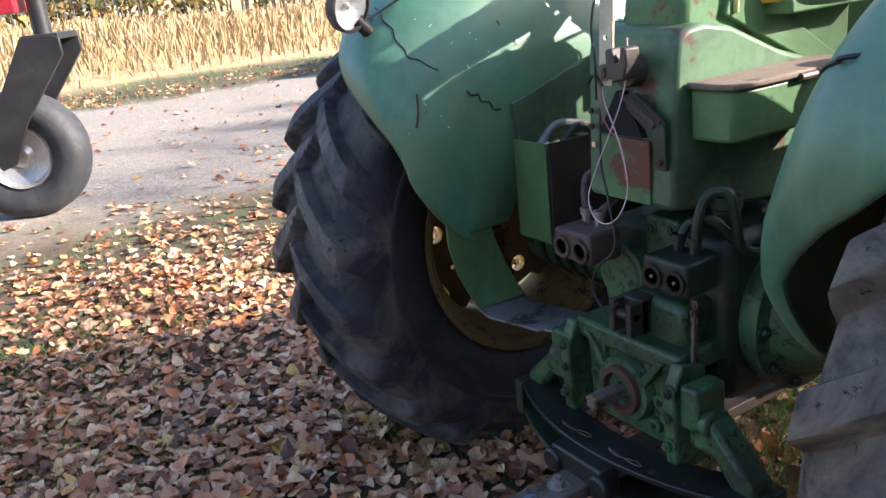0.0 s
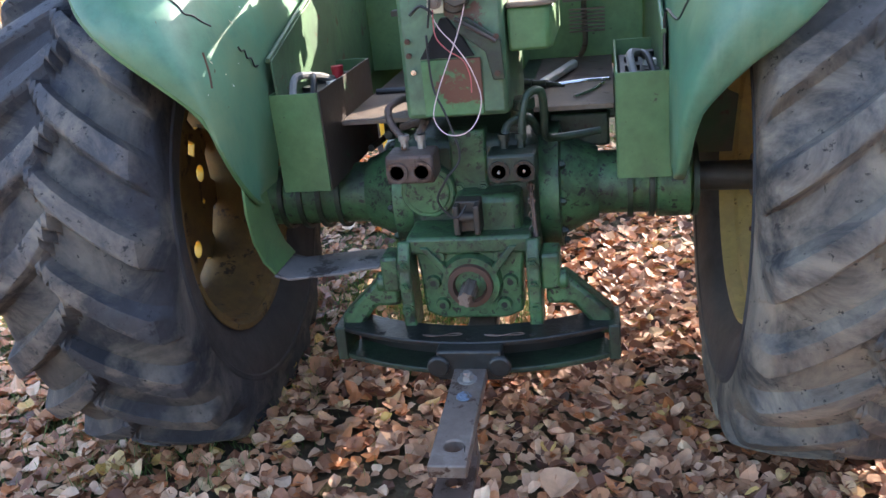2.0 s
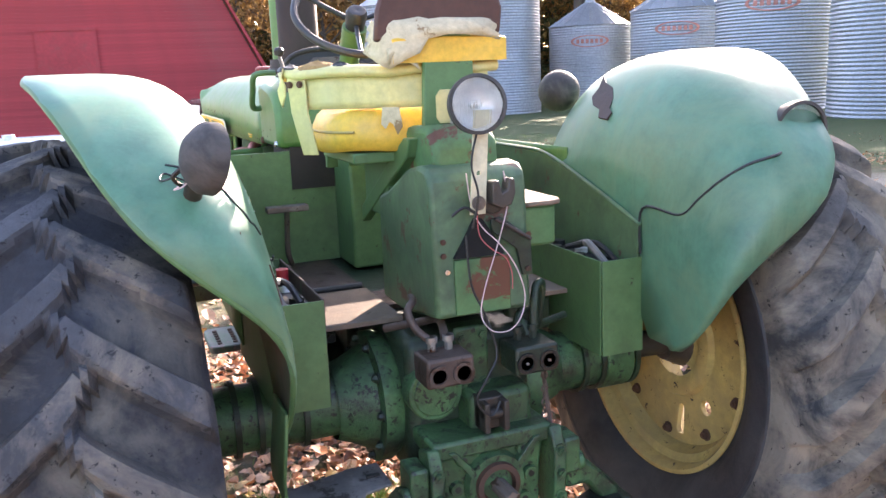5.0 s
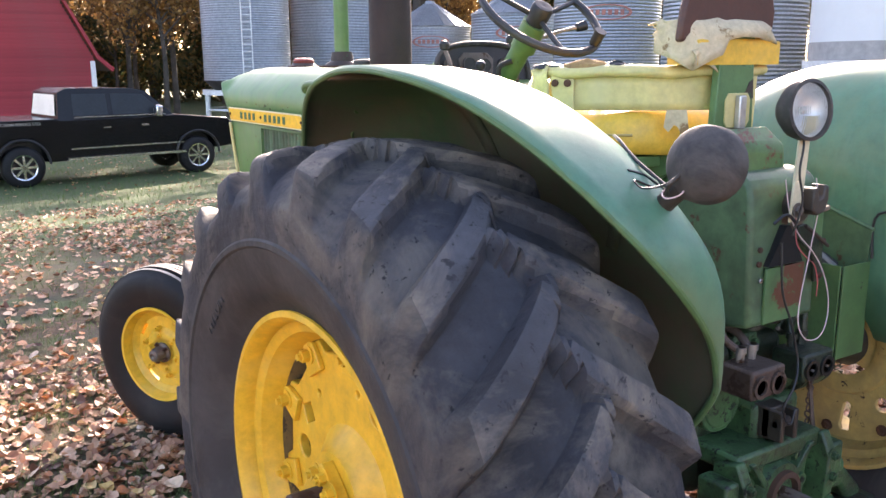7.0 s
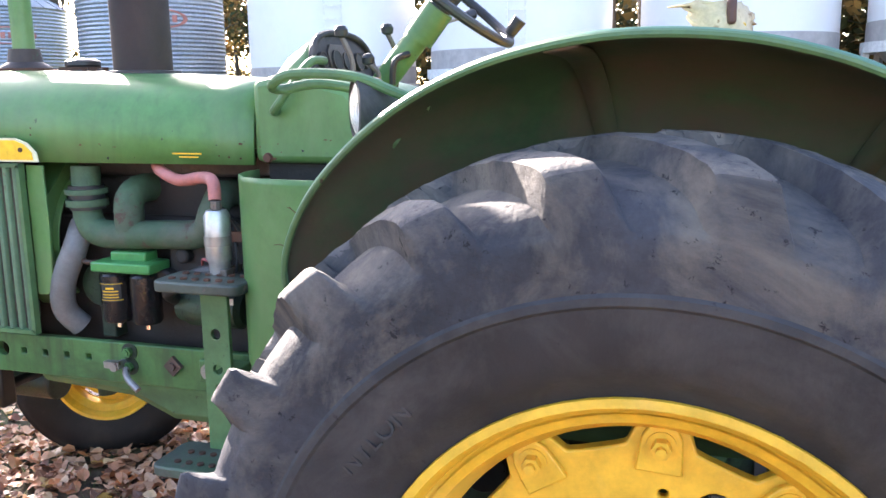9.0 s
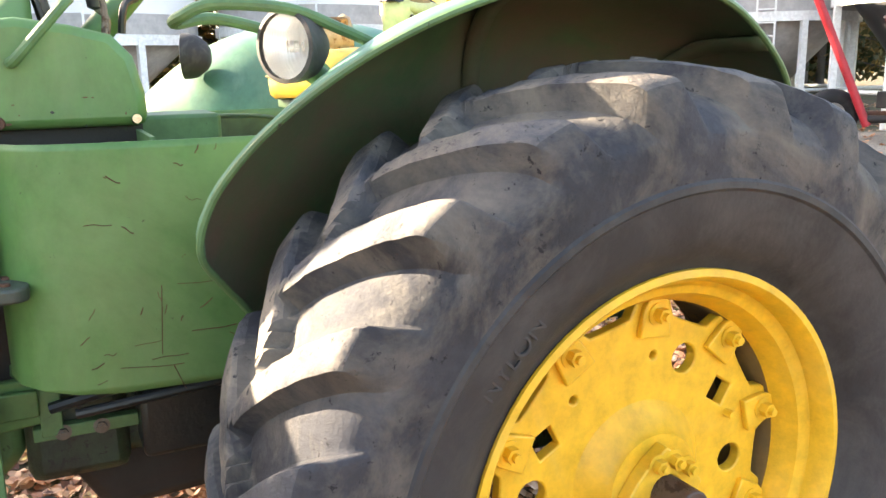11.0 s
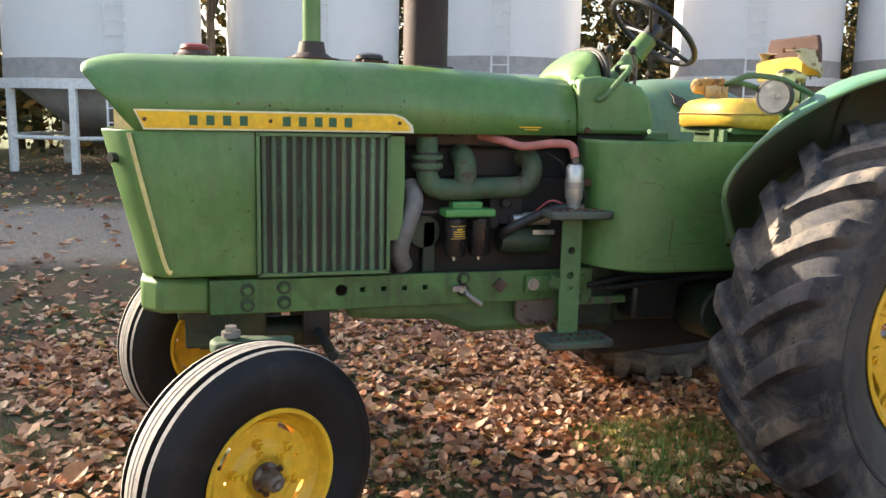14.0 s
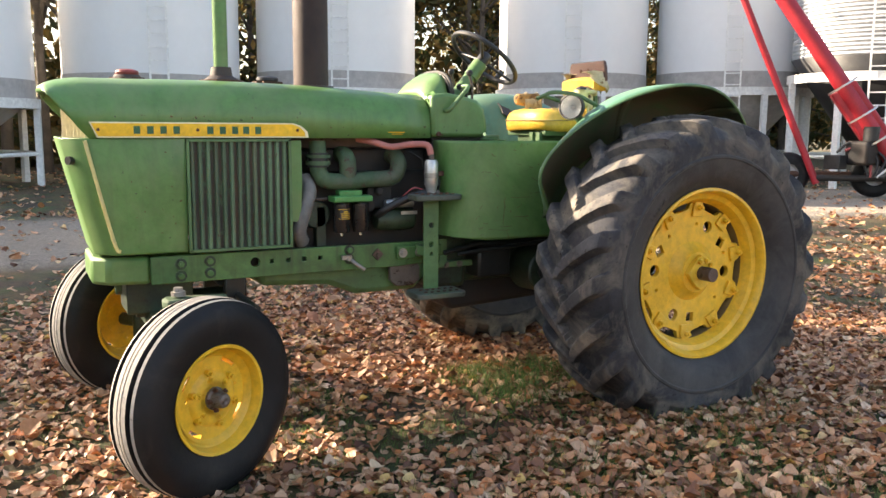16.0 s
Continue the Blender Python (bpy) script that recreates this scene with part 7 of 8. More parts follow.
part("floor_rod", M().tube([(0.2, 0.2, 1.0), (0.3, 0.22, 1.005), (0.38, 0.2, 1.01)], 0.006, 8), CHROME, pl)
part("floor_bar", M().cyl((-0.37, 0.285, 1.0), (-0.15, 0.285, 1.0), 0.01, n=8), BLACK, pl)
part("front_bulkhead", M().box((0, 0.76, 1.19), (1.0, 0.01, 0.4)), GREEN_OLD, pl)
for s in (-1, 1):
    part("pedal", M().box((s * 0.3, 0.62, 1.21), (0.14, 0.05, 0.02)).tube([(s * 0.3, 0.63, 1.20), (s * 0.3, 0.65, 1.12), (s * 0.3, 0.66, 1.05), (s * 0.28, 0.7, 1.0)], 0.01, 8), DULL, pl, bevel=0.003)
part("gear_pedestal", M().box((0.0, 0.66, 1.2), (0.19, 0.22, 0.42)), GREEN_OLD, pl, bevel=0.01)
part("care_label", M().box((0.02, 0.549, 1.25), (0.09, 0.002, 0.1)), PAPER, pl, "white care label")
part("label_print", M().box((0.02, 0.5475, 1.255), (0.07, 0.001, 0.006)).box((0.02, 0.5475, 1.24), (0.07, 0.001, 0.006)).box((0.02, 0.5475, 1.225), (0.065, 0.001, 0.006)), BLACK, pl)
for s in (-1, 1):
    gus = [(-0.24, 1.20), (0.03, 1.285), (0.3, 1.358), (0.5, 1.365), (0.75, 1.365), (0.75, 0.99), (-0.225, 0.99)]
    part("side_gusset", M().prism(gus, 0.006, side_at(s * 0.508)), CONSOLE, pl, "green platform side plate", bevel=0.001)
    part("gusset_rail", M().tube([(s * 0.511, -0.243, 1.203), (s * 0.511, 0.03, 1.289), (s * 0.511, 0.29, 1.36), (s * 0.511, 0.5, 1.369), (s * 0.511, 0.75, 1.369)], 0.007, 8), CONSOLE, pl)

hm = thing("hammer", "old claw hammer lying on the platform boards", "hammer")
a, b = Vector((0.175, 0.17, 1.012)), Vector((0.262, 0.5, 1.008))
part("handle", M().tube([a, a.lerp(b, 0.4), a.lerp(b, 0.8), b], 0.014, 10, 0.017), ALU, hm, "pale worn handle")
d = (b - a).normalized()
n = Vector((d.y, -d.x, 0))
part("head", M().cyl(a - n * 0.05, a - n * 0.025, 0.018, n=14).cyl(a - n * 0.025, a + n * 0.02, 0.014, n=12).tube([a + n * 0.02, a + n * 0.05 - d * 0.006, a + n * 0.08 - d * 0.025], 0.011, 8, 0.004), BLACK_GREASE, hm)
for k in range(7):
    part("pedal_rib", M().box((0.31, 0.6 + 0.002 * k, 1.10 + 0.012 * k), (0.12, 0.01, 0.005)), IRON, pl)

# bent step strap under the near fender
rows = []
for x, z, y0, y1 in ((-0.548, 0.93, -0.46, -0.36), (-0.555, 0.85, -0.455, -0.345), (-0.56, 0.76, -0.43, -0.31), (-0.555, 0.69, -0.40, -0.28), (-0.535, 0.648, -0.385, -0.265), (-0.50, 0.632, -0.375, -0.255), (-0.42, 0.628, -0.345, -0.225), (-0.345, 0.626, -0.325, -0.2), (-0.34, 0.626, -0.31, -0.2), (-0.265, 0.627, -0.29, -0.20)):
    rows.append([(x, y0 - 0.01, z), (x, (y0 + y1) / 2, z), (x, y1 + 0.03, z)])
stp = part("bent_strap", M().grid(rows[4:]), SCUFFED, tractor, "bent steel step plate, bare and scuffed", thick=0.008, sharp=40, bevel=0.002)
part("strap_upright", M().grid(rows[:5]), GREEN_OLD, stp, "green painted upper end of the strap", thick=0.008, sharp=40, bevel=0.002)
part("strap_slot", M().box((-0.3, -0.247, 0.632), (0.035, 0.012, 0.004)), BLACK, stp)

# seat
seat = thing("seat", "torn yellow vinyl tractor seat with brown back plate", "")
seat.parent = tractor


def cushion(x0, x1, y0, y1, z0, z1, bulge=0.02, n=10):
    m = M()
    rows = []
    for i in range(n + 1):
        for_row = []
        for j in range(n + 1):
            u, v = i / n, j / n
            e = (math.sin(math.pi * min(max(u, 0.001), 0.999)) * math.sin(math.pi * min(max(v, 0.001), 0.999))) ** 0.3
            for_row.append((x0 + (x1 - x0) * u, y0 + (y1 - y0) * v, z1 + bulge * (e - 1) * 2.0))
        rows.append(for_row)
    m.grid(rows)
    low = [[(p[0], p[1], z0) for p in row] for row in rows]
    m.grid(low)
    for edge_hi, edge_lo in ((rows[0], low[0]), (rows[-1], low[-1]), ([r[0] for r in rows], [r[0] for r in low]), ([r[-1] for r in rows], [r[-1] for r in low])):
        m.grid([edge_hi, edge_lo])
    return m


rows = []
for z, g in ((1.435, 0.93), (1.445, 0.985), (1.475, 1.0), (1.51, 0.985), (1.538, 0.93), (1.551, 0.84), (1.556, 0.6), (1.553, 0.3), (1.548, 0.02)):
    ring = []
    for k in range(44):
        a = 2 * math.pi * k / 44
        c, d = math.cos(a), math.sin(a)
        ring.append((-0.03 + 0.255 * g * math.copysign(abs(c) ** 0.62, c), 0.175 + 0.215 * g * math.copysign(abs(d) ** 0.7, d), z + 0.006 * math.sin(3 * a + 9 * g)))
    rows.append(ring)
part("seat_cushion", M().grid(rows, close=True).add(rows[0], [tuple(range(43, -1, -1))]), VINYL, seat, "yellow vinyl seat cushion", sharp=80)
part("cushion_seam", M().tube([(-0.03 + 0.258 * math.copysign(abs(math.cos(a)) ** 0.62, math.cos(a)), 0.175 + 0.218 * math.copysign(abs(math.sin(a)) ** 0.7, math.sin(a)), 1.492) for a in [radians(20 + 14 * k) for k in range(16)]], 0.0035, 6), YELLOW_DULL, seat)
part("seat_pan", M().box((-0.03, 0.17, 1.42), (0.40, 0.34, 0.03)), GREEN_OLD, seat, bevel=0.005)
part("seat_support", M().box((-0.01, 0.2, 1.32), (0.2, 0.24, 0.18)), GREEN_OLD, seat, bevel=0.008)
for x in (-0.2, -0.13):
    part("seat_bracket", M().box((x, 0.36, 1.395), (0.035, 0.02, 0.06)), GREEN_OLD, seat, bevel=0.003)
# the frame wraps round the cushion from its open end to the post
WRAP = [(-0.342, 0.21), (-0.349, 0.175), (-0.328, 0.135), (-0.27, 0.07), (-0.20, 0.0), (-0.135, -0.05), (-0.07, -0.085), (0.0, -0.095), (0.08, -0.095), (0.15, -0.09)]


def wrap_at(i, out):
    (x0, y0), (x1, y1) = WRAP[max(i - 1, 0)], WRAP[min(i + 1, len(WRAP) - 1)]
    d = Vector((y1 - y0, x0 - x1)).normalized()
    return WRAP[i][0] + d.x * out, WRAP[i][1] + d.y * out


part("back_frame", M().grid([[(*wrap_at(i, 0.002 * math.sin(1.9 * i)), z) for i in range(1, 9)] for z in (1.553, 1.575, 1.61, 1.645)]), VINYL_PALE, seat, "pale yellow seat frame panel", thick=0.016, sharp=80)
rows = []
for i in range(len(WRAP)):
    sag = 0.004 * math.sin(2.3 * i) - (0.006 if i == 0 else 0)
    rows.append([(*wrap_at(i, o), z + sag) for o, z in ((0.012, 1.636), (0.022, 1.641), (0.025, 1.650), (0.02, 1.66), (0.0, 1.667), (-0.035, 1.668), (-0.058, 1.655), (-0.05, 1.638))])
part("arm_top", M().grid(rows, close=True).add(rows[0], [tuple(range(8))]).add(rows[-1], [tuple(range(7, -1, -1))]), VINYL_PALE, seat, "faded cracked vinyl along the frame's top", sharp=70)
part("vinyl_flap", M().grid([[(-0.372 + 0.006 * math.sin(2 * k + j), 0.225 - 0.022 * j, 1.655 - 0.024 * k + 0.004 * j) for j in range(4)] for k in range(5)]), VINYL_PALE, seat, "loose vinyl end hanging from the frame", thick=0.004, sharp=80)
rng = random.Random(5)
for nm, cx, cy, lx, ly, h, mt, lb in (("foam_lump", -0.285, 0.105, 0.065, 0.03, 0.022, FOAM, "crumbling brown foam in a tear"), ("torn_flap", -0.345, 0.185, 0.04, 0.03, 0.016, BLACK, "black torn vinyl flap"), ("torn_flap", -0.238, 0.05, 0.035, 0.018, 0.018, BLACK, "black torn vinyl flap")):
    rows = []
    for k, g in enumerate((1.0, 0.9, 0.62, 0.3, 0.03)):
        rows.append([(cx + 0.707 * (lx * g * math.cos(a) - ly * g * math.sin(a)) * rng.uniform(0.85, 1.15), cy - 0.707 * (lx * g * math.cos(a) + ly * g * math.sin(a)) * rng.uniform(0.85, 1.15), 1.660 + h * (k / 4) ** 0.6 + rng.uniform(-0.004, 0.004)) for a in [2 * math.pi * j / 14 for j in range(14)]])
    part(nm, M().grid(rows, close=True), mt, seat, lb, sharp=50)
OBLIQUE = Matrix.Translation((-0.325, 0.14, 0)) @ Matrix.Rotation(radians(-47), 4, "Z")
strapm = part("frame_bracket", M().prism([(-0.038, 1.64), (0.022, 1.64), (0.024, 1.545), (0.05, 1.43), (0.0, 1.43), (-0.03, 1.545)], 0.006, OBLIQUE @ rear_at(-0.016)), VINYL_PALE, seat, "yellow strap bracket with two bolts", bevel=0.002)
for u in (-0.026, 0.006):
    part("frame_bolt", hexbolt(M(), OBLIQUE @ Vector((u, -0.018, 1.622)), OBLIQUE.to_3x3() @ Vector((0, -1, 0)), 0.0065, 0.005), RUSTED, strapm)
part("torn_strip", M().prism([(0.255, 1.556), (0.305, 1.556), (0.312, 1.505), (0.298, 1.485), (0.285, 1.513), (0.275, 1.518), (0.262, 1.5), (0.25, 1.512)], 0.003, OBLIQUE @ rear_at(-0.012)), CANVAS, seat, "torn grey strip of cloth")
part("right_strap", M().prism([(0.085, 1.645), (0.125, 1.645), (0.115, 1.42), (0.085, 1.42)], 0.006, rear_at(-0.105)), VINYL_PALE, seat, bevel=0.002)
part("seat_arm", M().prism([(-0.125, 1.475), (-0.08, 1.475), (0.36, 1.235), (0.36, 1.185), (-0.1, 1.425)], 0.03, side_at(-0.115)), GREEN_OLD, seat, "green seat arm sloping forwards", bevel=0.004)
part("arm_pad", M().prism([(0.12, 1.57), (0.27, 1.585), (0.285, 1.62), (0.27, 1.65), (0.12, 1.655)], 0.05, side_at(0.16)), FOAM, seat, "torn armrest of brown foam", bevel=0.012)
part("arm_cover", M().grid([[(0.155 + 0.003 * math.sin(k * 2), 0.11 + 0.02 * k, 1.565 + 0.05 * j + 0.006 * math.sin(2 * k + j)) for k in range(7)] for j in range(2)] + [[(0.19, 0.11 + 0.02 * k, 1.655 + 0.01 * math.sin(1.7 * k)) for k in range(9)][:7]]), CANVAS, seat, "torn cream cover of the armrest", thick=0.004, sharp=80)
rng = random.Random(8)
FALL = [(-0.165, -0.01, 0.03), (-0.19, -0.05, 0.062), (-0.195, -0.085, 0.082), (-0.178, -0.118, 0.098), (-0.15, -0.138, 0.104), (-0.118, -0.143, 0.085), (-0.085, -0.146, 0.07), (-0.055, -0.15, 0.034), (-0.01, -0.152, 0.026), (0.045, -0.152, 0.027), (0.08, -0.147, 0.03), (0.115, -0.142, 0.036), (0.145, -0.13, 0.042), (0.163, -0.10, 0.04), (0.165, -0.06, 0.03)]
cloth = []
for k in range(6):
    v = k / 5
    cloth.append([(x * (0.9 + 0.1 * v) + 0.006 * math.sin(2.2 * i + 3 * k), y + 0.022 * (1 - v) ** 2 + (0.012 if k % 2 else -0.006) * math.sin(1.9 * i + 1.3 * k) * v, 1.772 - h * v - 0.012 * v * v + rng.uniform(-0.004, 0.004)) for i, (x, y, h) in enumerate(FALL)])
cloth.insert(0, [(x * 0.86, y + 0.05, 1.768) for x, y, h in FALL])
part("torn_cover", M().grid(cloth), CANVAS, seat, "rumpled cream cloth cover draped over the back pad", thick=0.004, sharp=80)
part("cover_tail", M().grid([[(-0.165 + 0.02 * j + 0.006 * math.sin(3 * k), -0.13 - 0.012 * math.sin(1.2 * j + k), 1.70 - 0.012 * k - 0.004 * j * (j - 3)) for j in range(5)] for k in range(4)]), CANVAS, seat, "torn end of the cloth cover", thick=0.004, sharp=80)
part("back_pad", cushion(-0.15, 0.165, -0.137, -0.04, 1.666, 1.75, 0.014, 8), VINYL, seat, "yellow back pad under the cloth", bevel=0.012, sharp=80)
post = part("back_post", M().prism([(-0.062, 1.755), (0.064, 1.755), (0.078, 1.44), (-0.078, 1.44), (-0.074, 1.5)], 0.022, rear_at(-0.135)), GREEN_OLD, seat, "green backrest post", bevel=0.003)
part("paint_loss", M().prism([(0.066, 1.63), (0.05, 1.622), (0.04, 1.60), (0.018, 1.588), (0.01, 1.576), (0.04, 1.574), (0.07, 1.582)], 0.001, rear_at(-0.1365)), DARKRUST, post, "brown patch of bare primer")
part("back_brace", M().prism([(-0.13, 1.42), (0.24, 1.24), (0.27, 1.28), (-0.1, 1.50)], 0.03, side_at(0.075)), GREEN_OLD, seat, bevel=0.004)
part("backrest", M().prism([(-0.19, 1.72), (0.16, 1.735), (0.168, 1.80), (0.155, 1.838), (-0.165, 1.838), (-0.18, 1.80)], 0.022, rear_at(-0.115)), BROWN, seat, "brown backrest plate", bevel=0.008)
for x in (-0.02, 0.05):
    part("backrest_bolt", hexbolt(M(), (x, -0.093, 1.785), (0, 1, 0), 0.008, 0.004), RUSTED, seat)
part("hook_plate", M().prism([(-0.03, 1.51), (0.046, 1.51), (0.056, 1.525), (0.056, 1.58), (0.044, 1.596), (-0.028, 1.596), (-0.04, 1.58), (-0.04, 1.525)], 0.004, rear_at(-0.139)), VINYL_PALE, seat, "cream worn plate behind the hook", bevel=0.001)
part("hook", M().box((0.008, -0.148, 1.54), (0.026, 0.018, 0.1)), ALU, seat, bevel=0.004)


# ---- barn, vehicles and yard things ----
def text_mesh(word, size, depth=0.003):
    """A word as a mesh, lying in x, y and centred."""
    cu = bpy.data.curves.new("word", "FONT")
    cu.body, cu.size, cu.extrude, cu.align_x, cu.align_y = word, size, depth, "CENTER", "CENTER"
    ob = bpy.data.objects.new("word", cu)
    me = bpy.data.meshes.new_from_object(ob)
    bpy.data.objects.remove(ob)
    return me


def place_text(name, word, size, m, material, parent, label, depth=0.002):
    me = text_mesh(word, size, depth)
    me.transform(m)
    return part(name, me, material, parent, label, sharp=0)


def barn():
    b = thing("barn", "red board barn with steep gambrel roof and white trim", "barn", at=pose(-2.6, 41, gz(-2.6, 41)))
    w = 9.4
    outl = [(-w, 0), (w, 0), (w, 3.0), (w - 2.3, 7.6), (0, 11.5), (-w + 2.3, 7.6), (-w, 3.0)]
    wall = part("wall", M().prism(outl, 0.1, rear_at(0.1)), BARN, b, "weathered red board gable wall")
    board = None
    for k in range(int(11 / 0.16)):
        z = 0.5 + k * 0.16
        half = w if z < 3 else (w - (z - 3) * 0.5 if z < 7.6 else max(0.2, (w - 2.3) * (11.5 - z) / 3.9))
        if board is None:
            board = M().prism([(-1, 0), (1, 0), (1, 0.155), (-1, 0.155)], 0.02, rear_at(0.0)).mesh("board")
            board.materials.append(BARN)
        ob = new("board", board)
        ob.parent = wall
        ob.matrix_basis = Matrix.Translation((0, 0.075 - 0.004 * (k % 2), z)) @ Matrix.Diagonal((half, 1, 1, 1))
    part("foundation", M().box((0, -0.02, 0.25), (2 * w, 0.16, 0.5)), WHITE, b)
    for s in (-1, 1):
        part("corner_trim", M().box((s * (w - 0.08), 0.0, 1.7), (0.2, 0.14, 2.5)), WHITE, b)
        slope = [(s * (w + 0.75), 2.45), (s * (w + 0.1), 3.05), (s * (w - 2.2), 7.7), (0, 11.65), (0, 11.9), (s * (w - 2.25), 7.95), (s * (w + 0.2), 3.2), (s * (w + 0.85), 2.6)]
        part("roof_edge", M().prism(slope, 0.3, rear_at(-0.15)), BARN, b, "red roof edge board")
        part("roof", M().prism([(x, z + 0.02) for x, z in slope], 16, rear_at(0.2)), BARNROOF, b)
    d = part("door", M().box((3.35, 0.01, 0.82), (1.65, 0.06, 1.64)), BARN, b)
    for c, sz in (((2.45, -0.03, 0.82), (0.19, 0.08, 1.64)), ((4.25, -0.03, 0.82), (0.19, 0.08, 1.64)), ((3.35, -0.03, 1.76), (2.03, 0.08, 0.24))):
        part("door_frame", M().box(c, sz), WHITE, d)
    h = part("loft_door", M().box((0.6, 0.01, 4.2), (2.6, 0.05, 2.2)), BARN, b)
    part("door_batten", M().box((0.6, -0.03, 5.2), (2.7, 0.05, 0.12)), BARN, h)


barn()


def car_wheel(parent, p, r=0.41, w=0.27, face=-1, name="wheel"):
    wh = part(name, M().lathe([(-w / 2, r * 0.62), (-w / 2, r * 0.8), (-w * 0.42, r * 0.95), (-w * 0.3, r), (w * 0.3, r), (w * 0.42, r * 0.95), (w / 2, r * 0.8), (w / 2, r * 0.62)], 36, Matrix.Translation(p) @ Matrix.Rotation(radians(90), 4, "Z")), TYRE_F, parent, sharp=60)
    q = Matrix.Translation(p) @ Matrix.Rotation(radians(90 * face), 4, "Z")
    m = M().lathe([(-w * 0.44, r * 0.64), (-w * 0.5, r * 0.62), (-w * 0.46, r * 0.55), (-w * 0.2, r * 0.5)], 32, q)
    for k in range(8):
        a = 2 * math.pi * k / 8
        m.box((-w * 0.42, 0, r * 0.3), (0.03, 0.05, r * 0.55), q @ Matrix.Rotation(a, 4, "X"))
    m.cyl(q @ Vector((-w * 0.46, 0, 0)), q @ Vector((-w * 0.3, 0, 0)), r * 0.16, n=16)
    part("rim", m, CHROME, wh, "bright spoked rim")
    part("brake_disc", M().cyl(q @ Vector((-w * 0.2, 0, 0)), q @ Vector((-w * 0.1, 0, 0)), r * 0.5, n=24), DARKENG, wh)


def pickup():
    """Faces +x, near side towards -y."""
    t = thing("pickup_truck", "black crew-cab pickup truck parked on the grass", "pickup truck", at=pose(2.0, 18.0, gz(2.0, 18), 0, 0, 8))
    body = part("body", M().prism([(-2.85, 0.6), (-2.88, 1.33), (-1.0, 1.33), (-0.98, 1.30), (1.48, 1.32), (2.66, 1.2), (2.86, 1.0), (2.9, 0.6), (2.35, 0.55), (2.3, 0.78), (2.1, 0.93), (1.78, 0.95), (1.5, 0.82), (1.4, 0.5), (-1.25, 0.48), (-1.32, 0.82), (-1.52, 0.97), (-1.9, 0.97), (-2.12, 0.82), (-2.2, 0.55)], 1.9, rear_at(-0.95)), TRUCKBLACK, t, bevel=0.04)
    rows = [[p for k, p in enumerate(((-1.0, s * 0.9, 1.25), (-0.93, s * 0.78, 1.84), (-0.75, s * 0.74, 1.92), (0.6, s * 0.74, 1.9), (0.86, s * 0.76, 1.84), (1.5, s * 0.9, 1.26)))] for s in (-1, -0.5, 0.5, 1)]
    cab = part("cab", M().grid(rows).add([rows[0][0], rows[0][1], rows[0][2], rows[0][3], rows[0][4], rows[0][5]], [(0, 1, 2, 3, 4, 5)]).add([rows[3][k] for k in range(6)], [(5, 4, 3, 2, 1, 0)]), TRUCKBLACK, t, sharp=40)
    for pts in ([(-0.68, 1.37), (0.02, 1.37), (0.02, 1.80), (-0.66, 1.81)], [(0.12, 1.37), (1.2, 1.37), (0.8, 1.78), (0.12, 1.80)]):
        tilt = lambda z: -0.9 + (z - 1.2) / 0.6 * 0.12 - 0.012
        part("side_window", M().add([(x, tilt(z), z) for x, z in pts] + [(x, tilt(z) + 0.01, z) for x, z in pts], [(0, 1, 2, 3), (7, 6, 5, 4), (0, 4, 5, 1), (1, 5, 6, 2), (2, 6, 7, 3), (3, 7, 4, 0)]), CAR_GLASS, cab)
    # bright metal in place of glass puts the sky's reflection into the pane
    part("rear_window", M().add([(-1.005, -0.76, 1.38), (-1.005, 0.76, 1.38), (-0.953, 0.67, 1.8), (-0.953, -0.67, 1.8)], [(0, 1, 2, 3)]), REFLECTOR, cab, "rear window with sky reflection put in by pale metal")
    part("windscreen", M().add([(1.48, -0.78, 1.3), (1.48, 0.78, 1.3), (0.9, 0.66, 1.81), (0.9, -0.66, 1.81)], [(0, 1, 2, 3)]), CAR_GLASS, cab)
    for c, s in (((0.4, -0.965, 0.72), (2.4, 0.02, 0.03)), ((0.35, -1.0, 0.52), (2.5, 0.1, 0.05)), ((0.28, -0.93, 1.345), (1.9, 0.02, 0.02)), ((-0.05, -0.962, 1.12), (0.16, 0.03, 0.03)), ((0.75, -0.962, 1.14), (0.16, 0.03, 0.03))):
        part("chrome_strip", M().box(c, s), CHROME, body)
    part("mirror", M().box((1.02, -1.06, 1.42), (0.14, 0.2, 0.24)), CHROME, body, bevel=0.03)
    part("tail_lamp", M().box((-2.84, -0.88, 1.08), (0.1, 0.16, 0.36)), TAIL, body, bevel=0.02)
    part("head_lamp", M().box((2.74, -0.86, 1.03), (0.2, 0.16, 0.18)), CAR_GLASS, body, bevel=0.03)
    part("front_bumper", M().box((2.88, 0, 0.68), (0.14, 1.9, 0.24)), TRUCKBLACK, body, bevel=0.04)
    part("rear_bumper", M().box((-2.95, 0, 0.62), (0.18, 1.8, 0.18)), CHROME, body, bevel=0.03)
    part("tailgate", M().box((-2.9, 0, 1.02), (0.05, 1.56, 0.52)), TRUCKBLACK, body, bevel=0.01)
    part("tailgate_emblem", M().box((-2.925, -0.1, 1.02), (0.006, 0.42, 0.12)), CHROME, body, "plain silver emblem bar")
    for k in range(6):
        part("lettering_bar", M().box((-2.56 + k * 0.058, -0.953, 1.25), (0.042, 0.006, 0.058)), ALU, body)
    place_text("door_lettering", "AUCTION SERVICE LTD.", 0.08, Matrix.Translation((-1.76, -0.953, 1.25)) @ Matrix.Rotation(radians(90), 4, "X"), ALU, body, "small grey lettering", 0.003)
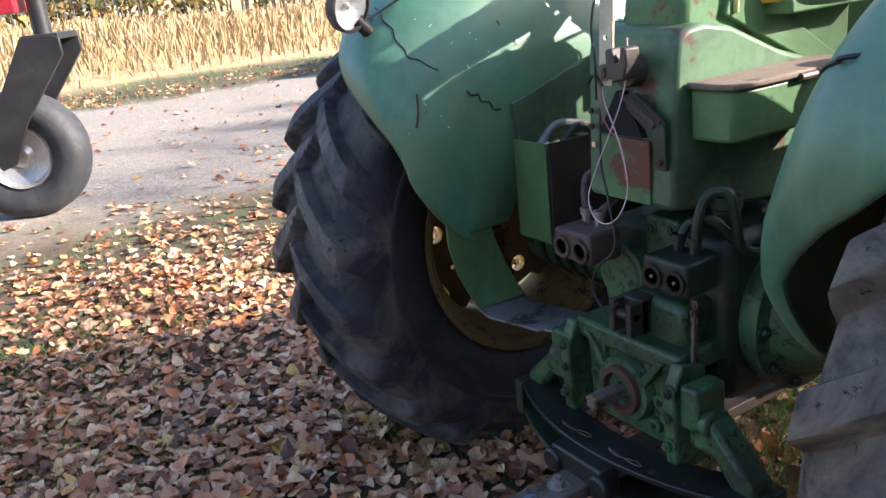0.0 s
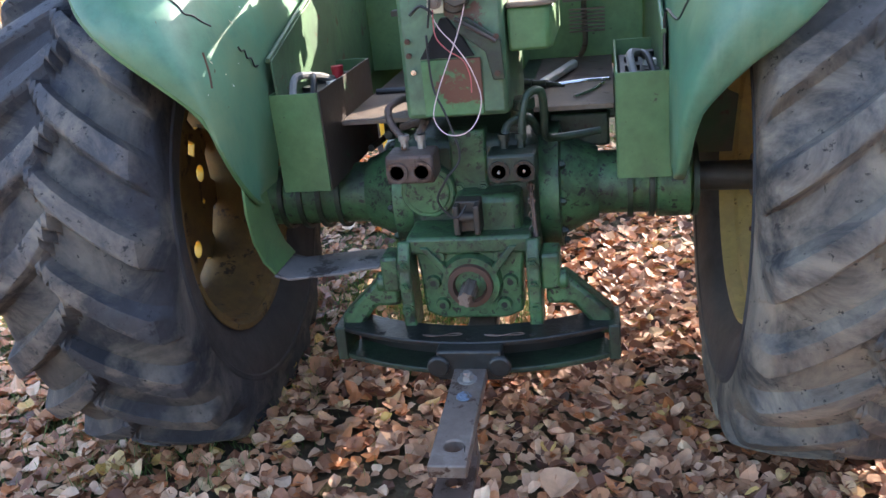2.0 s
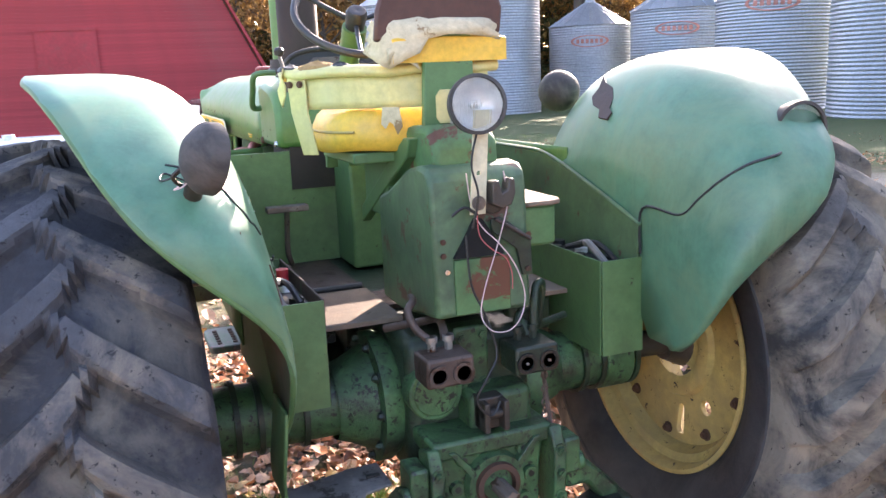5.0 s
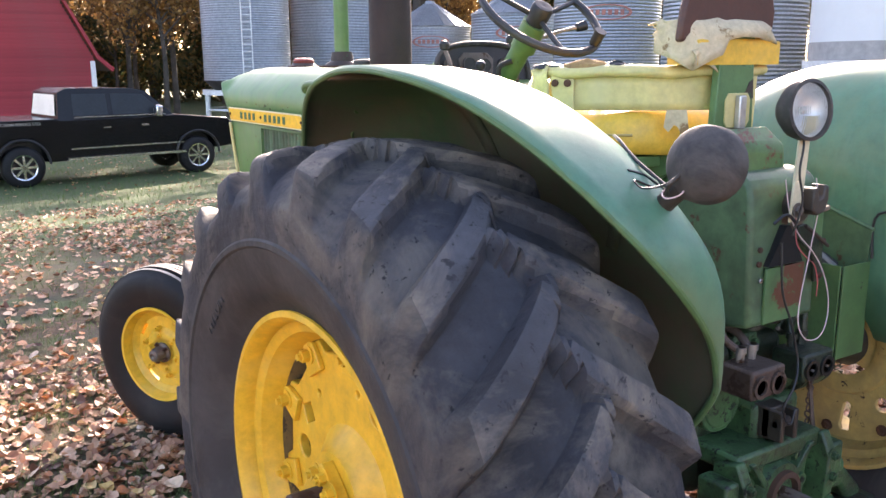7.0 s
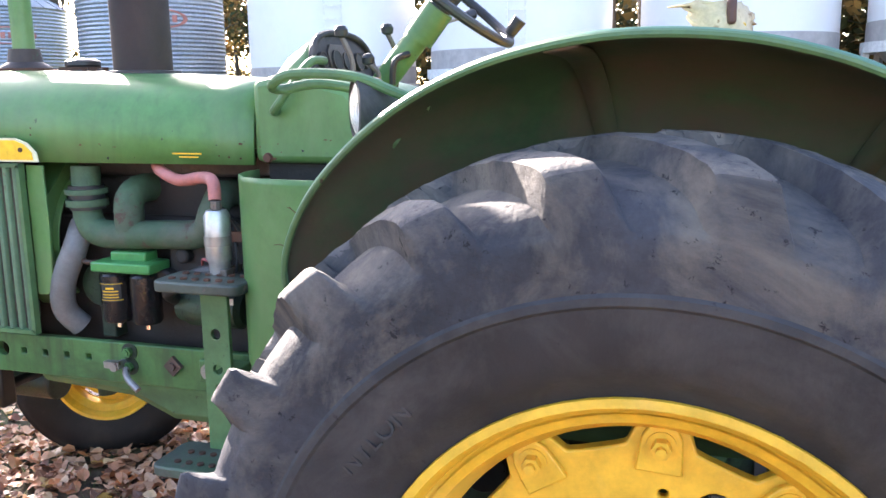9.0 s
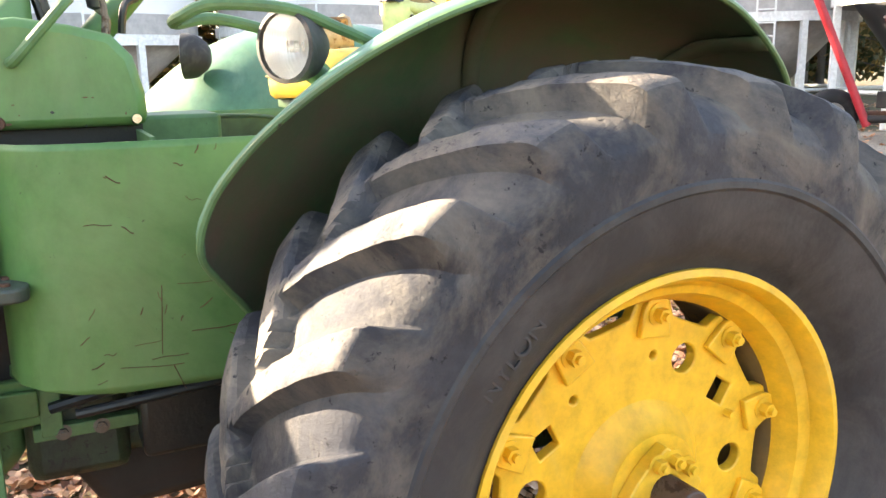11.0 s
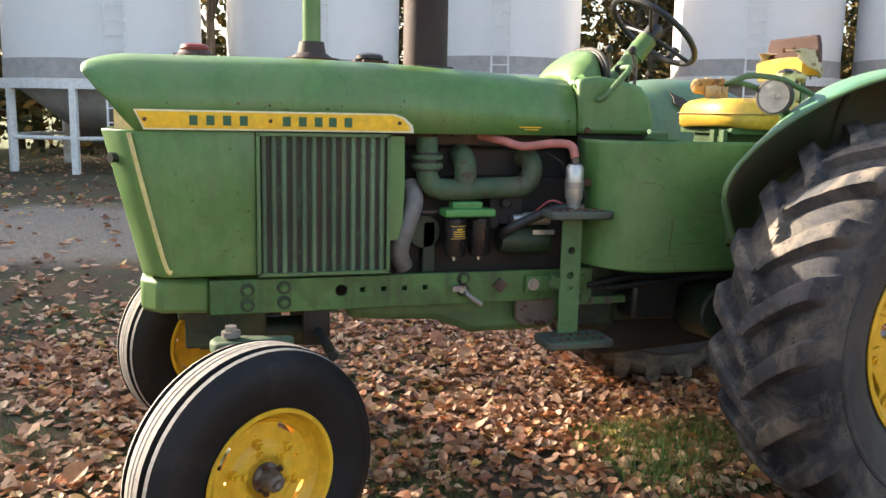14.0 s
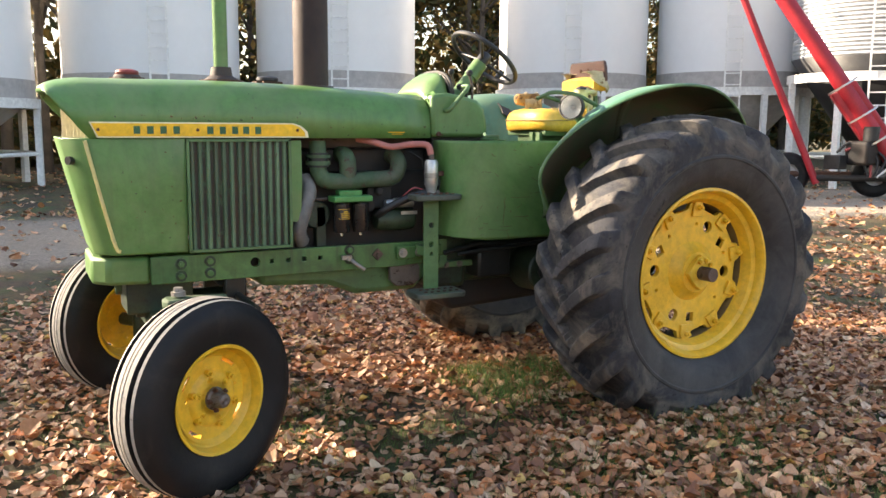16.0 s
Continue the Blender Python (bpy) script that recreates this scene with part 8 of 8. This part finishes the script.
    for x in (-1.72, 1.93):
        for y in (-0.82, 0.82):
            car_wheel(t, (x, y, 0.41), face=1 if y < 0 else -1)
    for x in (-1.72, 1.93):
        part("wheel_well", M().box((x, 0, 0.72), (1.08, 1.3, 0.5)), BLACK, body)
        part("arch_trim", M().tube([(x + 0.5 * math.cos(radians(a)), -0.955, 0.45 + 0.5 * math.sin(radians(a))) for a in range(0, 181, 20)], 0.025, 6), BLACK, body)


pickup()


def propane_tank():
    x, y = -3.6, 22.8
    t = thing("propane_tank", "long white propane tank on the grass", "tank", at=pose(x, y, gz(x, y)))
    part("vessel", M().lathe([(-2.6, 0), (-2.55, 0.25), (-2.35, 0.45), (-2.1, 0.52), (2.1, 0.52), (2.35, 0.45), (2.55, 0.25), (2.6, 0)], 32, pose(0, 0, 0.58)), TANKWHITE, t)
    for s in (-1.4, 1.4):
        part("saddle", M().box((s, 0, 0.08), (0.3, 0.7, 0.16)), HOPPER, t)
    part("valve_dome", M().cyl((0.4, 0, 1.07), (0.4, 0, 1.22), 0.16, n=18), TANKWHITE, t)
    part("lifting_eye", M().tube([(2.0, 0, 1.06), (2.0, 0, 1.16), (2.08, 0, 1.19), (2.16, 0, 1.16), (2.16, 0, 1.03)], 0.025, 8), TANKWHITE, t)


propane_tank()


def grain_truck():
    """Old truck that faces the tractor; its front is at the local -y side."""
    t = thing("grain_truck", "old green grain truck with cream grille on the drive", "truck", at=pose(-8.35, 7.0, gz(-8, 7), 0, 0, 43))
    hood = [[(s * w, y, z) for s, w, z in ((-1, 1.0, 1.05), (-1, 1.0, 1.62), (-1, 0.86, 1.74), (-0.5, 0.8, 1.8), (0.5, 0.8, 1.8), (1, 0.86, 1.74), (1, 1.0, 1.62), (1, 1.0, 1.05))] for y in (0.0, 0.06, 1.5)]
    body = part("hood", M().grid(hood).add(hood[0], [(7, 6, 5, 4, 3, 2, 1, 0)]), OLDTRUCK, t, bevel=0.02)
    g = part("grille_frame", M().prism([(-0.62, 1.08), (0.62, 1.08), (0.62, 1.68), (-0.62, 1.68)], 0.05, rear_at(-0.05), [[(-0.56, 1.13), (0.56, 1.13), (0.56, 1.63), (-0.56, 1.63)]]), WHITE, body, "cream grille frame", bevel=0.01)
    part("grille_back", M().box((0, -0.005, 1.38), (1.14, 0.02, 0.52)), BLACK, body)
    for k in range(5):
        part("grille_bar", M().box((0, -0.04, 1.2 + k * 0.09), (1.12, 0.03, 0.03)), WHITE, g)
    for k in range(-1, 2):
        part("grille_post", M().box((k * 0.3, -0.025, 1.38), (0.03, 0.02, 0.5)), WHITE, g)
    bars = M()
    for k in range(13):
        bars.box((-0.3 + k * 0.05, -0.058, 1.57), (0.034, 0.006, 0.045))
    part("name_plate", bars, ALU, g, "plain silver emblem bars")
    for s in (-1, 1):
        h = part("head_lamp", M().box((s * 0.8, -0.03, 1.36), (0.24, 0.06, 0.36)), WHITE, body, bevel=0.01)
        part("lens", M().cyl((s * 0.8, -0.06, 1.36), (s * 0.8, -0.09, 1.36), 0.09, 0.08, n=20), CHROME, h)
        part("marker_lamp", M().box((s * 0.88, -0.03, 1.66), (0.16, 0.05, 0.12)), AMBER, body, bevel=0.01)
        for y in (0.55, 4.6):
            car_wheel(t, (s * 0.92, y, 0.5), 0.5, 0.26, 1)
    part("bumper", M().box((0, -0.16, 0.86), (2.3, 0.12, 0.3)), WHITE, t, "cream steel bumper", bevel=0.02)
    part("bumper_hole", M().cyl((-0.62, -0.222, 0.88), (-0.62, -0.225, 0.88), 0.07, n=16), BLACK, t)
    part("plate", M().box((0.55, -0.225, 0.84), (0.3, 0.01, 0.15)), PAPER, t, "plain pale plate")
    part("chassis", M().box((0, 3.2, 0.75), (0.8, 6.4, 0.3)), DARKENG, t, bevel=0.02)
    cabr = [[(s * w, y, z) for s, w, z in ((-1, 1.0, 1.05), (-1, 1.0, 1.8), (-1, 0.9, 2.45), (1, 0.9, 2.45), (1, 1.0, 1.8), (1, 1.0, 1.05))] for y in (1.45, 3.0)]
    cab = part("cab", M().grid(cabr).add(cabr[0], [(5, 4, 3, 2, 1, 0)]).add(cabr[1], [(0, 1, 2, 3, 4, 5)]), OLDTRUCK, t, bevel=0.03)
    part("windscreen", M().box((0, 1.44, 2.1), (1.6, 0.02, 0.5)), CAR_GLASS, cab)
    box = part("grain_box", M().box((0, 5.0, 1.9), (2.3, 3.6, 1.3)), OLDTRUCK, t, "green slatted grain box", bevel=0.02)
    for k in range(4):
        part("box_rail", M().box((0, 3.18, 1.4 + k * 0.33), (2.32, 0.05, 0.07)), CREAM, box)


grain_truck()


def implement():
    """Red folded implement with a gauge wheel, beyond the near drive. Local x runs along the wheel's roll."""
    t = thing("farm_implement", "red farm implement with a large gauge wheel on a dark fork", "implement", at=pose(-6.2, -0.95, gz(-6.2, -0.95), 0, 0, 62))
    turn = pose(0, 0, 0.5, 0, 0, 90)
    w = part("wheel", M().lathe([(-0.13, 0.26), (-0.17, 0.33), (-0.175, 0.41), (-0.14, 0.485), (-0.06, 0.51), (0.06, 0.51), (0.14, 0.485), (0.175, 0.41), (0.17, 0.33), (0.13, 0.26)], 44, turn), SIDEWALL, t, "dusty black tyre", sharp=60)
    part("rim", M().lathe([(-0.13, 0.26), (-0.15, 0.25), (-0.1, 0.22), (-0.06, 0.1), (-0.09, 0.06), (-0.09, 0)], 30, turn), ALU, w, "pale steel rim")
    arm = [(-0.1, 0.42), (0.02, 0.46), (0.18, 0.77), (0.56, 1.25), (0.56, 1.38), (0.5, 1.4), (0.27, 1.4), (-0.02, 0.92), (-0.2, 0.62)]
    for y in (-0.23, 0.2):
        part("fork_arm", M().prism(arm, 0.03, rear_at(y)), BLACK, t, "dark painted fork plate", bevel=0.006)
    part("fork_bridge", M().box((0.41, 0, 1.385), (0.28, 0.42, 0.05)), BLACK, t, bevel=0.005)
    part("pivot_post", M().cyl((0.37, 0, 1.4), (0.37, 0, 1.98), 0.07, n=20), BLACK, t)
    part("pivot_band", M().cyl((0.37, 0, 1.72), (0.37, 0, 1.77), 0.073, n=20), PAPER, t, "white band")
    part("frame_beam", M().box((-1.2, 0.0, 1.98), (3.2, 0.2, 0.22)), RED, t, bevel=0.01)
    part("hinge_block", M().box((0.1, 0.0, 1.73), (0.3, 0.24, 0.3)), RED, t, bevel=0.01)
    part("cylinder", M().cyl((-0.9, 0, 1.7), (0.0, 0, 1.7), 0.06, n=14), BLACK, t)
    part("second_leg", M().box((-2.6, 0.0, 0.95), (0.14, 0.14, 1.9)), RED, t, bevel=0.01)
    part("foot_plate", M().box((-2.6, 0, 0.02), (0.3, 0.3, 0.04)), HOPPER, t)


implement()


def auger():
    """Red grain auger that leans over from its wheels towards the bins."""
    t = thing("grain_auger", "red grain auger on wheels with an engine beside the bins", "auger")
    low, high = Vector((7.2, -13.5, 0.53)), Vector((9.7, -11.15, 5.55))
    d = (high - low).normalized()
    q = d.to_track_quat("Z", "Y").to_matrix().to_4x4()
    part("auger_tube", M().cyl(low, high, 0.17, n=20), RED, t, "long red auger tube")
    hood = part("intake_hood", M().box((0, 0, 0), (0.46, 0.55, 1.5), Matrix.Translation(low.lerp(high, 0.24) + Vector((0.1, -0.12, -0.04))) @ q), RED, t, bevel=0.05)
    for f in (0.14, 0.24, 0.36):
        part("clamp_band", M().lathe([(-0.02, 0.32), (0.02, 0.32), (0.02, 0.33), (-0.02, 0.33)], 24, Matrix.Translation(low.lerp(high, f)) @ d.to_track_quat("X", "Z").to_matrix().to_4x4(), close=True), ALU, hood)
    part("lift_arm", M().cyl((8.44, -12.46, 0.28), (9.85, -10.94, 5.1), 0.075, n=14), RED, t)
    part("cross_bar", M().cyl((9.6, -11.2, 4.3), (9.1, -11.7, 4.35), 0.04, n=10), RED, t)
    part("axle", M().cyl((8.95, -12.2, 0.47), (7.9, -13.4, 0.47), 0.07, n=14), RUSTED, t)
    part("drawbar_beam", M().cyl((8.44, -12.46, 0.4), (6.9, -13.6, 0.45), 0.07, n=12), DARKENG, t)
    for p in ((9.0, -12.2, 0.47), (7.85, -13.5, 0.47)):
        w = part("wheel", M().lathe([(-0.12, 0.22), (-0.15, 0.34), (-0.12, 0.44), (-0.05, 0.47), (0.05, 0.47), (0.12, 0.44), (0.15, 0.34), (0.12, 0.22)], 36, pose(*p, 0, 0, -39)), TYRE_F, t, sharp=60)
        part("rim", M().lathe([(-0.1, 0.22), (-0.03, 0.18), (-0.05, 0.05), (-0.05, 0)], 24, pose(*p, 0, 0, -39)), HOPPER, w)
    en = part("engine", M().box((7.76, -13.0, 0.95), (0.55, 0.5, 0.5)), DARKENG, t, "black engine with cables", bevel=0.06)
    part("air_cleaner", M().cyl((7.6, -13.0, 1.2), (7.6, -13.0, 1.5), 0.16, n=16), BLACK, en)
    part("battery", M().box((8.15, -12.65, 0.75), (0.4, 0.25, 0.3)), BLACK, en, bevel=0.02)
    for k in range(7):
        part("hose", M().tube([(8.1 - 0.12 * k, -12.6 - 0.1 * k, 0.95 + 0.05 * (k % 3)), (7.9 - 0.1 * k, -12.75 - 0.1 * k, 1.15 - 0.1 * (k % 2)), (7.7 - 0.12 * k, -12.9 - 0.08 * k, 0.8), (7.6 - 0.05 * k, -13.0, 0.45)], 0.028, 8), REDWIRE if k == 1 else (ALU if k == 4 else BLACK), en)


auger()


# ---- trees, reeds and woods ----
def leaf_cloud(rng, centres, n, size, spread):
    """Small leaf cards in clumps round the given points."""
    c = np.array(centres)[rng.integers(0, len(centres), n)] + rng.normal(0, spread, (n, 3)) * np.array([1, 1, 0.75])
    a, b = rng.normal(0, 1, (n, 3)), rng.normal(0, 1, (n, 3))
    a /= np.linalg.norm(a, axis=1)[:, None]
    b -= (a * b).sum(1)[:, None] * a
    b /= np.linalg.norm(b, axis=1)[:, None]
    s = rng.uniform(0.6, 1.3, (n, 1)) * size
    v = np.stack([c - a * s, c + b * s * 0.55, c + a * s, c - b * s * 0.55], 1).reshape(-1, 3)
    return v, np.arange(n * 4).reshape(-1, 4)


def tree(seed, h, kind, bare=False):
    rng = np.random.default_rng(seed)
    rnd = random.Random(seed)
    t = thing("tree", "", "tree")
    tr = M().tube([(0, 0, -0.2), (rnd.uniform(-0.1, 0.1), 0.05, h * 0.3), (rnd.uniform(-0.2, 0.2), rnd.uniform(-0.2, 0.2), h * 0.65), (rnd.uniform(-0.3, 0.3), 0, h * 0.97)], 0.022 * h * 0.75, 9, 0.01)
    ends = []
    spruce = kind == "spruce"
    for k in range(34 if spruce else 20):
        f = rnd.uniform(0.1 if spruce else 0.28, 0.97)
        a = rnd.uniform(0, 2 * math.pi)
        ln = (1 - f) * h * 0.26 + 0.3 if spruce else h * rnd.uniform(0.12, 0.26) * (1.2 - f * 0.6)
        up = -0.12 * ln if spruce else ln * rnd.uniform(0.5, 1.1)
        p0 = Vector((0, 0, f * h))
        p2 = p0 + Vector((ln * math.cos(a), ln * math.sin(a), up))
        p1 = p0.lerp(p2, 0.5) + Vector((0, 0, 0.06 * ln))
        tr.tube([p0, p1, p2], 0.012 * h * (1.1 - f) * 0.6 + 0.012, 5, 0.008)
        ends += [tuple(p0.lerp(p2, q)) for q in ((0.35, 0.6, 0.85, 1.0) if spruce else (0.6, 0.85, 1.0))]
        for _ in range(0 if spruce else 3):
            q = p0.lerp(p2, rnd.uniform(0.4, 0.9))
            e = q + Vector((rnd.uniform(-1, 1), rnd.uniform(-1, 1), rnd.uniform(0.1, 1))) * ln * 0.4
            tr.tube([q, q.lerp(e, 0.5), e], 0.02, 4, 0.006)
            ends.append(tuple(e))
    part("trunk", tr, BARK, t, sharp=60)
    v, f = leaf_cloud(rng, ends, 650 if bare else (3600 if spruce else 3000), 0.16 if spruce else 0.15, 0.24 if spruce else 0.42)
    me = bpy.data.meshes.new("crown")
    me.from_pydata(v, [], f.tolist())
    part("crown", me, GOLDEN if kind == "golden" else FOLIAGE, t, sharp=0)
    return t


LABELS = {"spruce": "dark spruce tree behind the bins", "poplar": "poplar tree with thin dull autumn leaves", "golden": "tree with dense orange-brown autumn leaves"}
protos = [("spruce", tree(11, 11, "spruce")), ("spruce", tree(12, 9, "spruce")), ("poplar", tree(13, 12, "poplar", True)), ("poplar", tree(14, 10, "poplar")), ("golden", tree(15, 11, "golden"))]
spots = []
rnd = random.Random(21)
for k in range(62):
    spots.append((rnd.choice([0, 1, 2, 2, 3, 2]), rnd.uniform(22.5, 34), -34 + k * 0.93 + rnd.uniform(-0.5, 0.5)))
for k in range(22):
    spots.append((rnd.choice([0, 1, 3, 4]), 5 + k * 2.2 + rnd.uniform(-0.8, 0.8), 62 + rnd.uniform(-5, 8)))
for x, y in ((9.6, 46), (10.8, 44), (12.2, 47), (13.8, 43), (11.4, 52), (15.5, 46), (8.4, 58), (17.5, 50)):
    spots.append((4, x, y))
for k in range(10):
    spots.append((rnd.choice([2, 3, 0]), 4 + k * 2.0, -33 + rnd.uniform(-4, 3)))
for k in range(12):
    spots.append((rnd.choice([2, 3, 0]), 40 + rnd.uniform(-4, 6), 14 + k * 3.6))
spots = [p for p in spots if not (8 < p[2] < 30 and 20 < p[1] < 31)]
tall = len(spots)
# outsized poplars added behind the galvanised bins; unseen tops shade lawn up to the tractor
spots += [(3, 32.4, 53.6), (3, 36.4, 46.6), (3, 38.6, 44.2), (3, 40.6, 42.0), (3, 43.0, 39.8), (3, 35.0, 57.0), (3, 42.0, 47.0), (3, 45.6, 43.6), (3, 31.2, 58.4)]
far = len(spots)
spots += [((0, 1, 0, 4, 1)[k % 5], -8 + k * 1.9, 72 + 3 * math.sin(k * 2.3)) for k in range(32)]
for i, (k, x, y) in enumerate(spots):
    kind, p = protos[k]
    m = pose(x, y, gz(x, y), 0, 0, rnd.uniform(0, 360)) 
    q = copy_thing(p, m)
    q.scale = [rnd.uniform(0.85, 1.25) if i < tall else rnd.uniform(2.5, 2.75) if i < far else rnd.uniform(1.2, 1.6)] * 3
    tagged(q, LABELS[kind], "tree", "trees round the yard")
for k, (kind, p) in enumerate(protos):
    p.matrix_basis = pose(33 + 2 * k, 16 + 2.5 * k, gz(33, 20))
    tagged(p, LABELS[kind], "tree", "trees round the yard")


def reeds():
    rng = np.random.default_rng(5)
    n = 26000
    x = -17.2 - rng.gamma(1.6, 9, n)
    y = rng.uniform(-40, 70, n)
    h = rng.uniform(0.35, 0.8, n) * np.clip((-x - 16.5) / 5, 0.4, 1.6)
    a = rng.uniform(0, 2 * np.pi, n)
    w = rng.uniform(0.012, 0.03, n) * (1 + (-x - 17) / 18)
    lean = rng.normal(0, 0.18, (n, 2)) * h[:, None]
    base = np.array([gz(u, v) for u, v in zip(x, y)])
    dx, dy = np.cos(a) * w, np.sin(a) * w
    v = np.stack([np.stack([x - dx, y - dy, base], -1), np.stack([x + dx, y + dy, base], -1), np.stack([x + lean[:, 0] + dx * 0.9, y + lean[:, 1] + dy * 0.9, base + h * 0.8], -1), np.stack([x + lean[:, 0] * 1.5, y + lean[:, 1] * 1.5, base + h], -1), np.stack([x + lean[:, 0] - dx * 0.9, y + lean[:, 1] - dy * 0.9, base + h * 0.8], -1)], 1).reshape(-1, 3)
    me = bpy.data.meshes.new("reeds")
    me.from_pydata(v, [], np.arange(n * 5).reshape(-1, 5).tolist())
    me.materials.append(DRY)
    tagged(new("reeds", me), "tall dry tan reeds and grass beyond the drive", "reeds", kind="stuff")
    # grey leafless woods on the far side of the field
    m = M()
    rn = random.Random(8)
    for k in range(420):
        px, py = -75 - rn.uniform(0, 25), -70 + k * 0.42 + rn.uniform(-1, 1)
        hh = rn.uniform(6, 11)
        m.cyl((px, py, -0.5), (px + rn.uniform(-0.4, 0.4), py + rn.uniform(-0.4, 0.4), hh), rn.uniform(0.08, 0.2), 0.02, 5, False)
        for _ in range(4):
            z = rn.uniform(2, hh * 0.9)
            m.cyl((px, py, z), (px + rn.uniform(-1.5, 1.5), py + rn.uniform(-1.5, 1.5), z + rn.uniform(0.8, 2)), 0.05, 0.015, 4, False)
    w = part("far_woods", m, BARK, sharp=0)
    tagged(w, "grey leafless woods beyond the reed field", "woods", kind="stuff")
    rng2 = np.random.default_rng(6)
    cs = [(-75 - rng2.uniform(0, 25), -70 + k * 0.6, rng2.uniform(0.5, 5)) for k in range(290)]
    v, f = leaf_cloud(rng2, cs, 14000, 0.45, 1.3)
    me = bpy.data.meshes.new("brush")
    me.from_pydata(v, [], f.tolist())
    me.materials.append(FOLIAGE)
    tagged(new("far_brush", me), "dull brown brush at the foot of the far woods", "brush", kind="stuff")


def understory():
    """Dark tangled brush and thin trunks between the trees behind the bins."""
    rng = np.random.default_rng(17)
    rn = random.Random(17)
    cs = []
    for k in range(330):
        x, y = rng.uniform(24.5, 33), rng.uniform(-34, 10)
        cs.append((x, y, rng.gamma(1.7, 1.35)))
    for k in range(200):
        cs.append((rng.uniform(-6, 52), rng.uniform(66, 80), rng.gamma(1.7, 1.6) - 0.8))
    for k in range(420):
        cs.append((rng.uniform(6, 40), rng.uniform(60, 70), rng.uniform(-0.5, 11)))
    v, f = leaf_cloud(rng, cs, 56000, 0.24, 0.7)
    me = bpy.data.meshes.new("understory")
    me.from_pydata(v, [], f.tolist())
    me.materials.append(FOLIAGE)
    tagged(new("understory_brush", me), "dark tangled autumn brush under the trees round the yard", "brush", kind="stuff")


understory()
reeds()

# words that can be read on the tractor
place_text("care_words", "BE CAREFUL", 0.0145, Matrix.Translation((0.02, 0.5472, 1.283)) @ Matrix.Rotation(radians(90), 4, "X"), BLACK, pl, "printed warning words", 0.0004)
place_text("sidewall_word", "NYLON", 0.042, Matrix.Translation((-0.2285, 0.372, 0.345)) @ Matrix(((0, 0, -1, 0), (-1, 0, 0, 0), (0, 1, 0, 0), (0, 0, 0, 1))) @ Matrix.Rotation(radians(47), 4, "Z") @ Matrix.Rotation(0, 4, "X"), SIDEWALL, wl, "raised moulded word", 0.002)
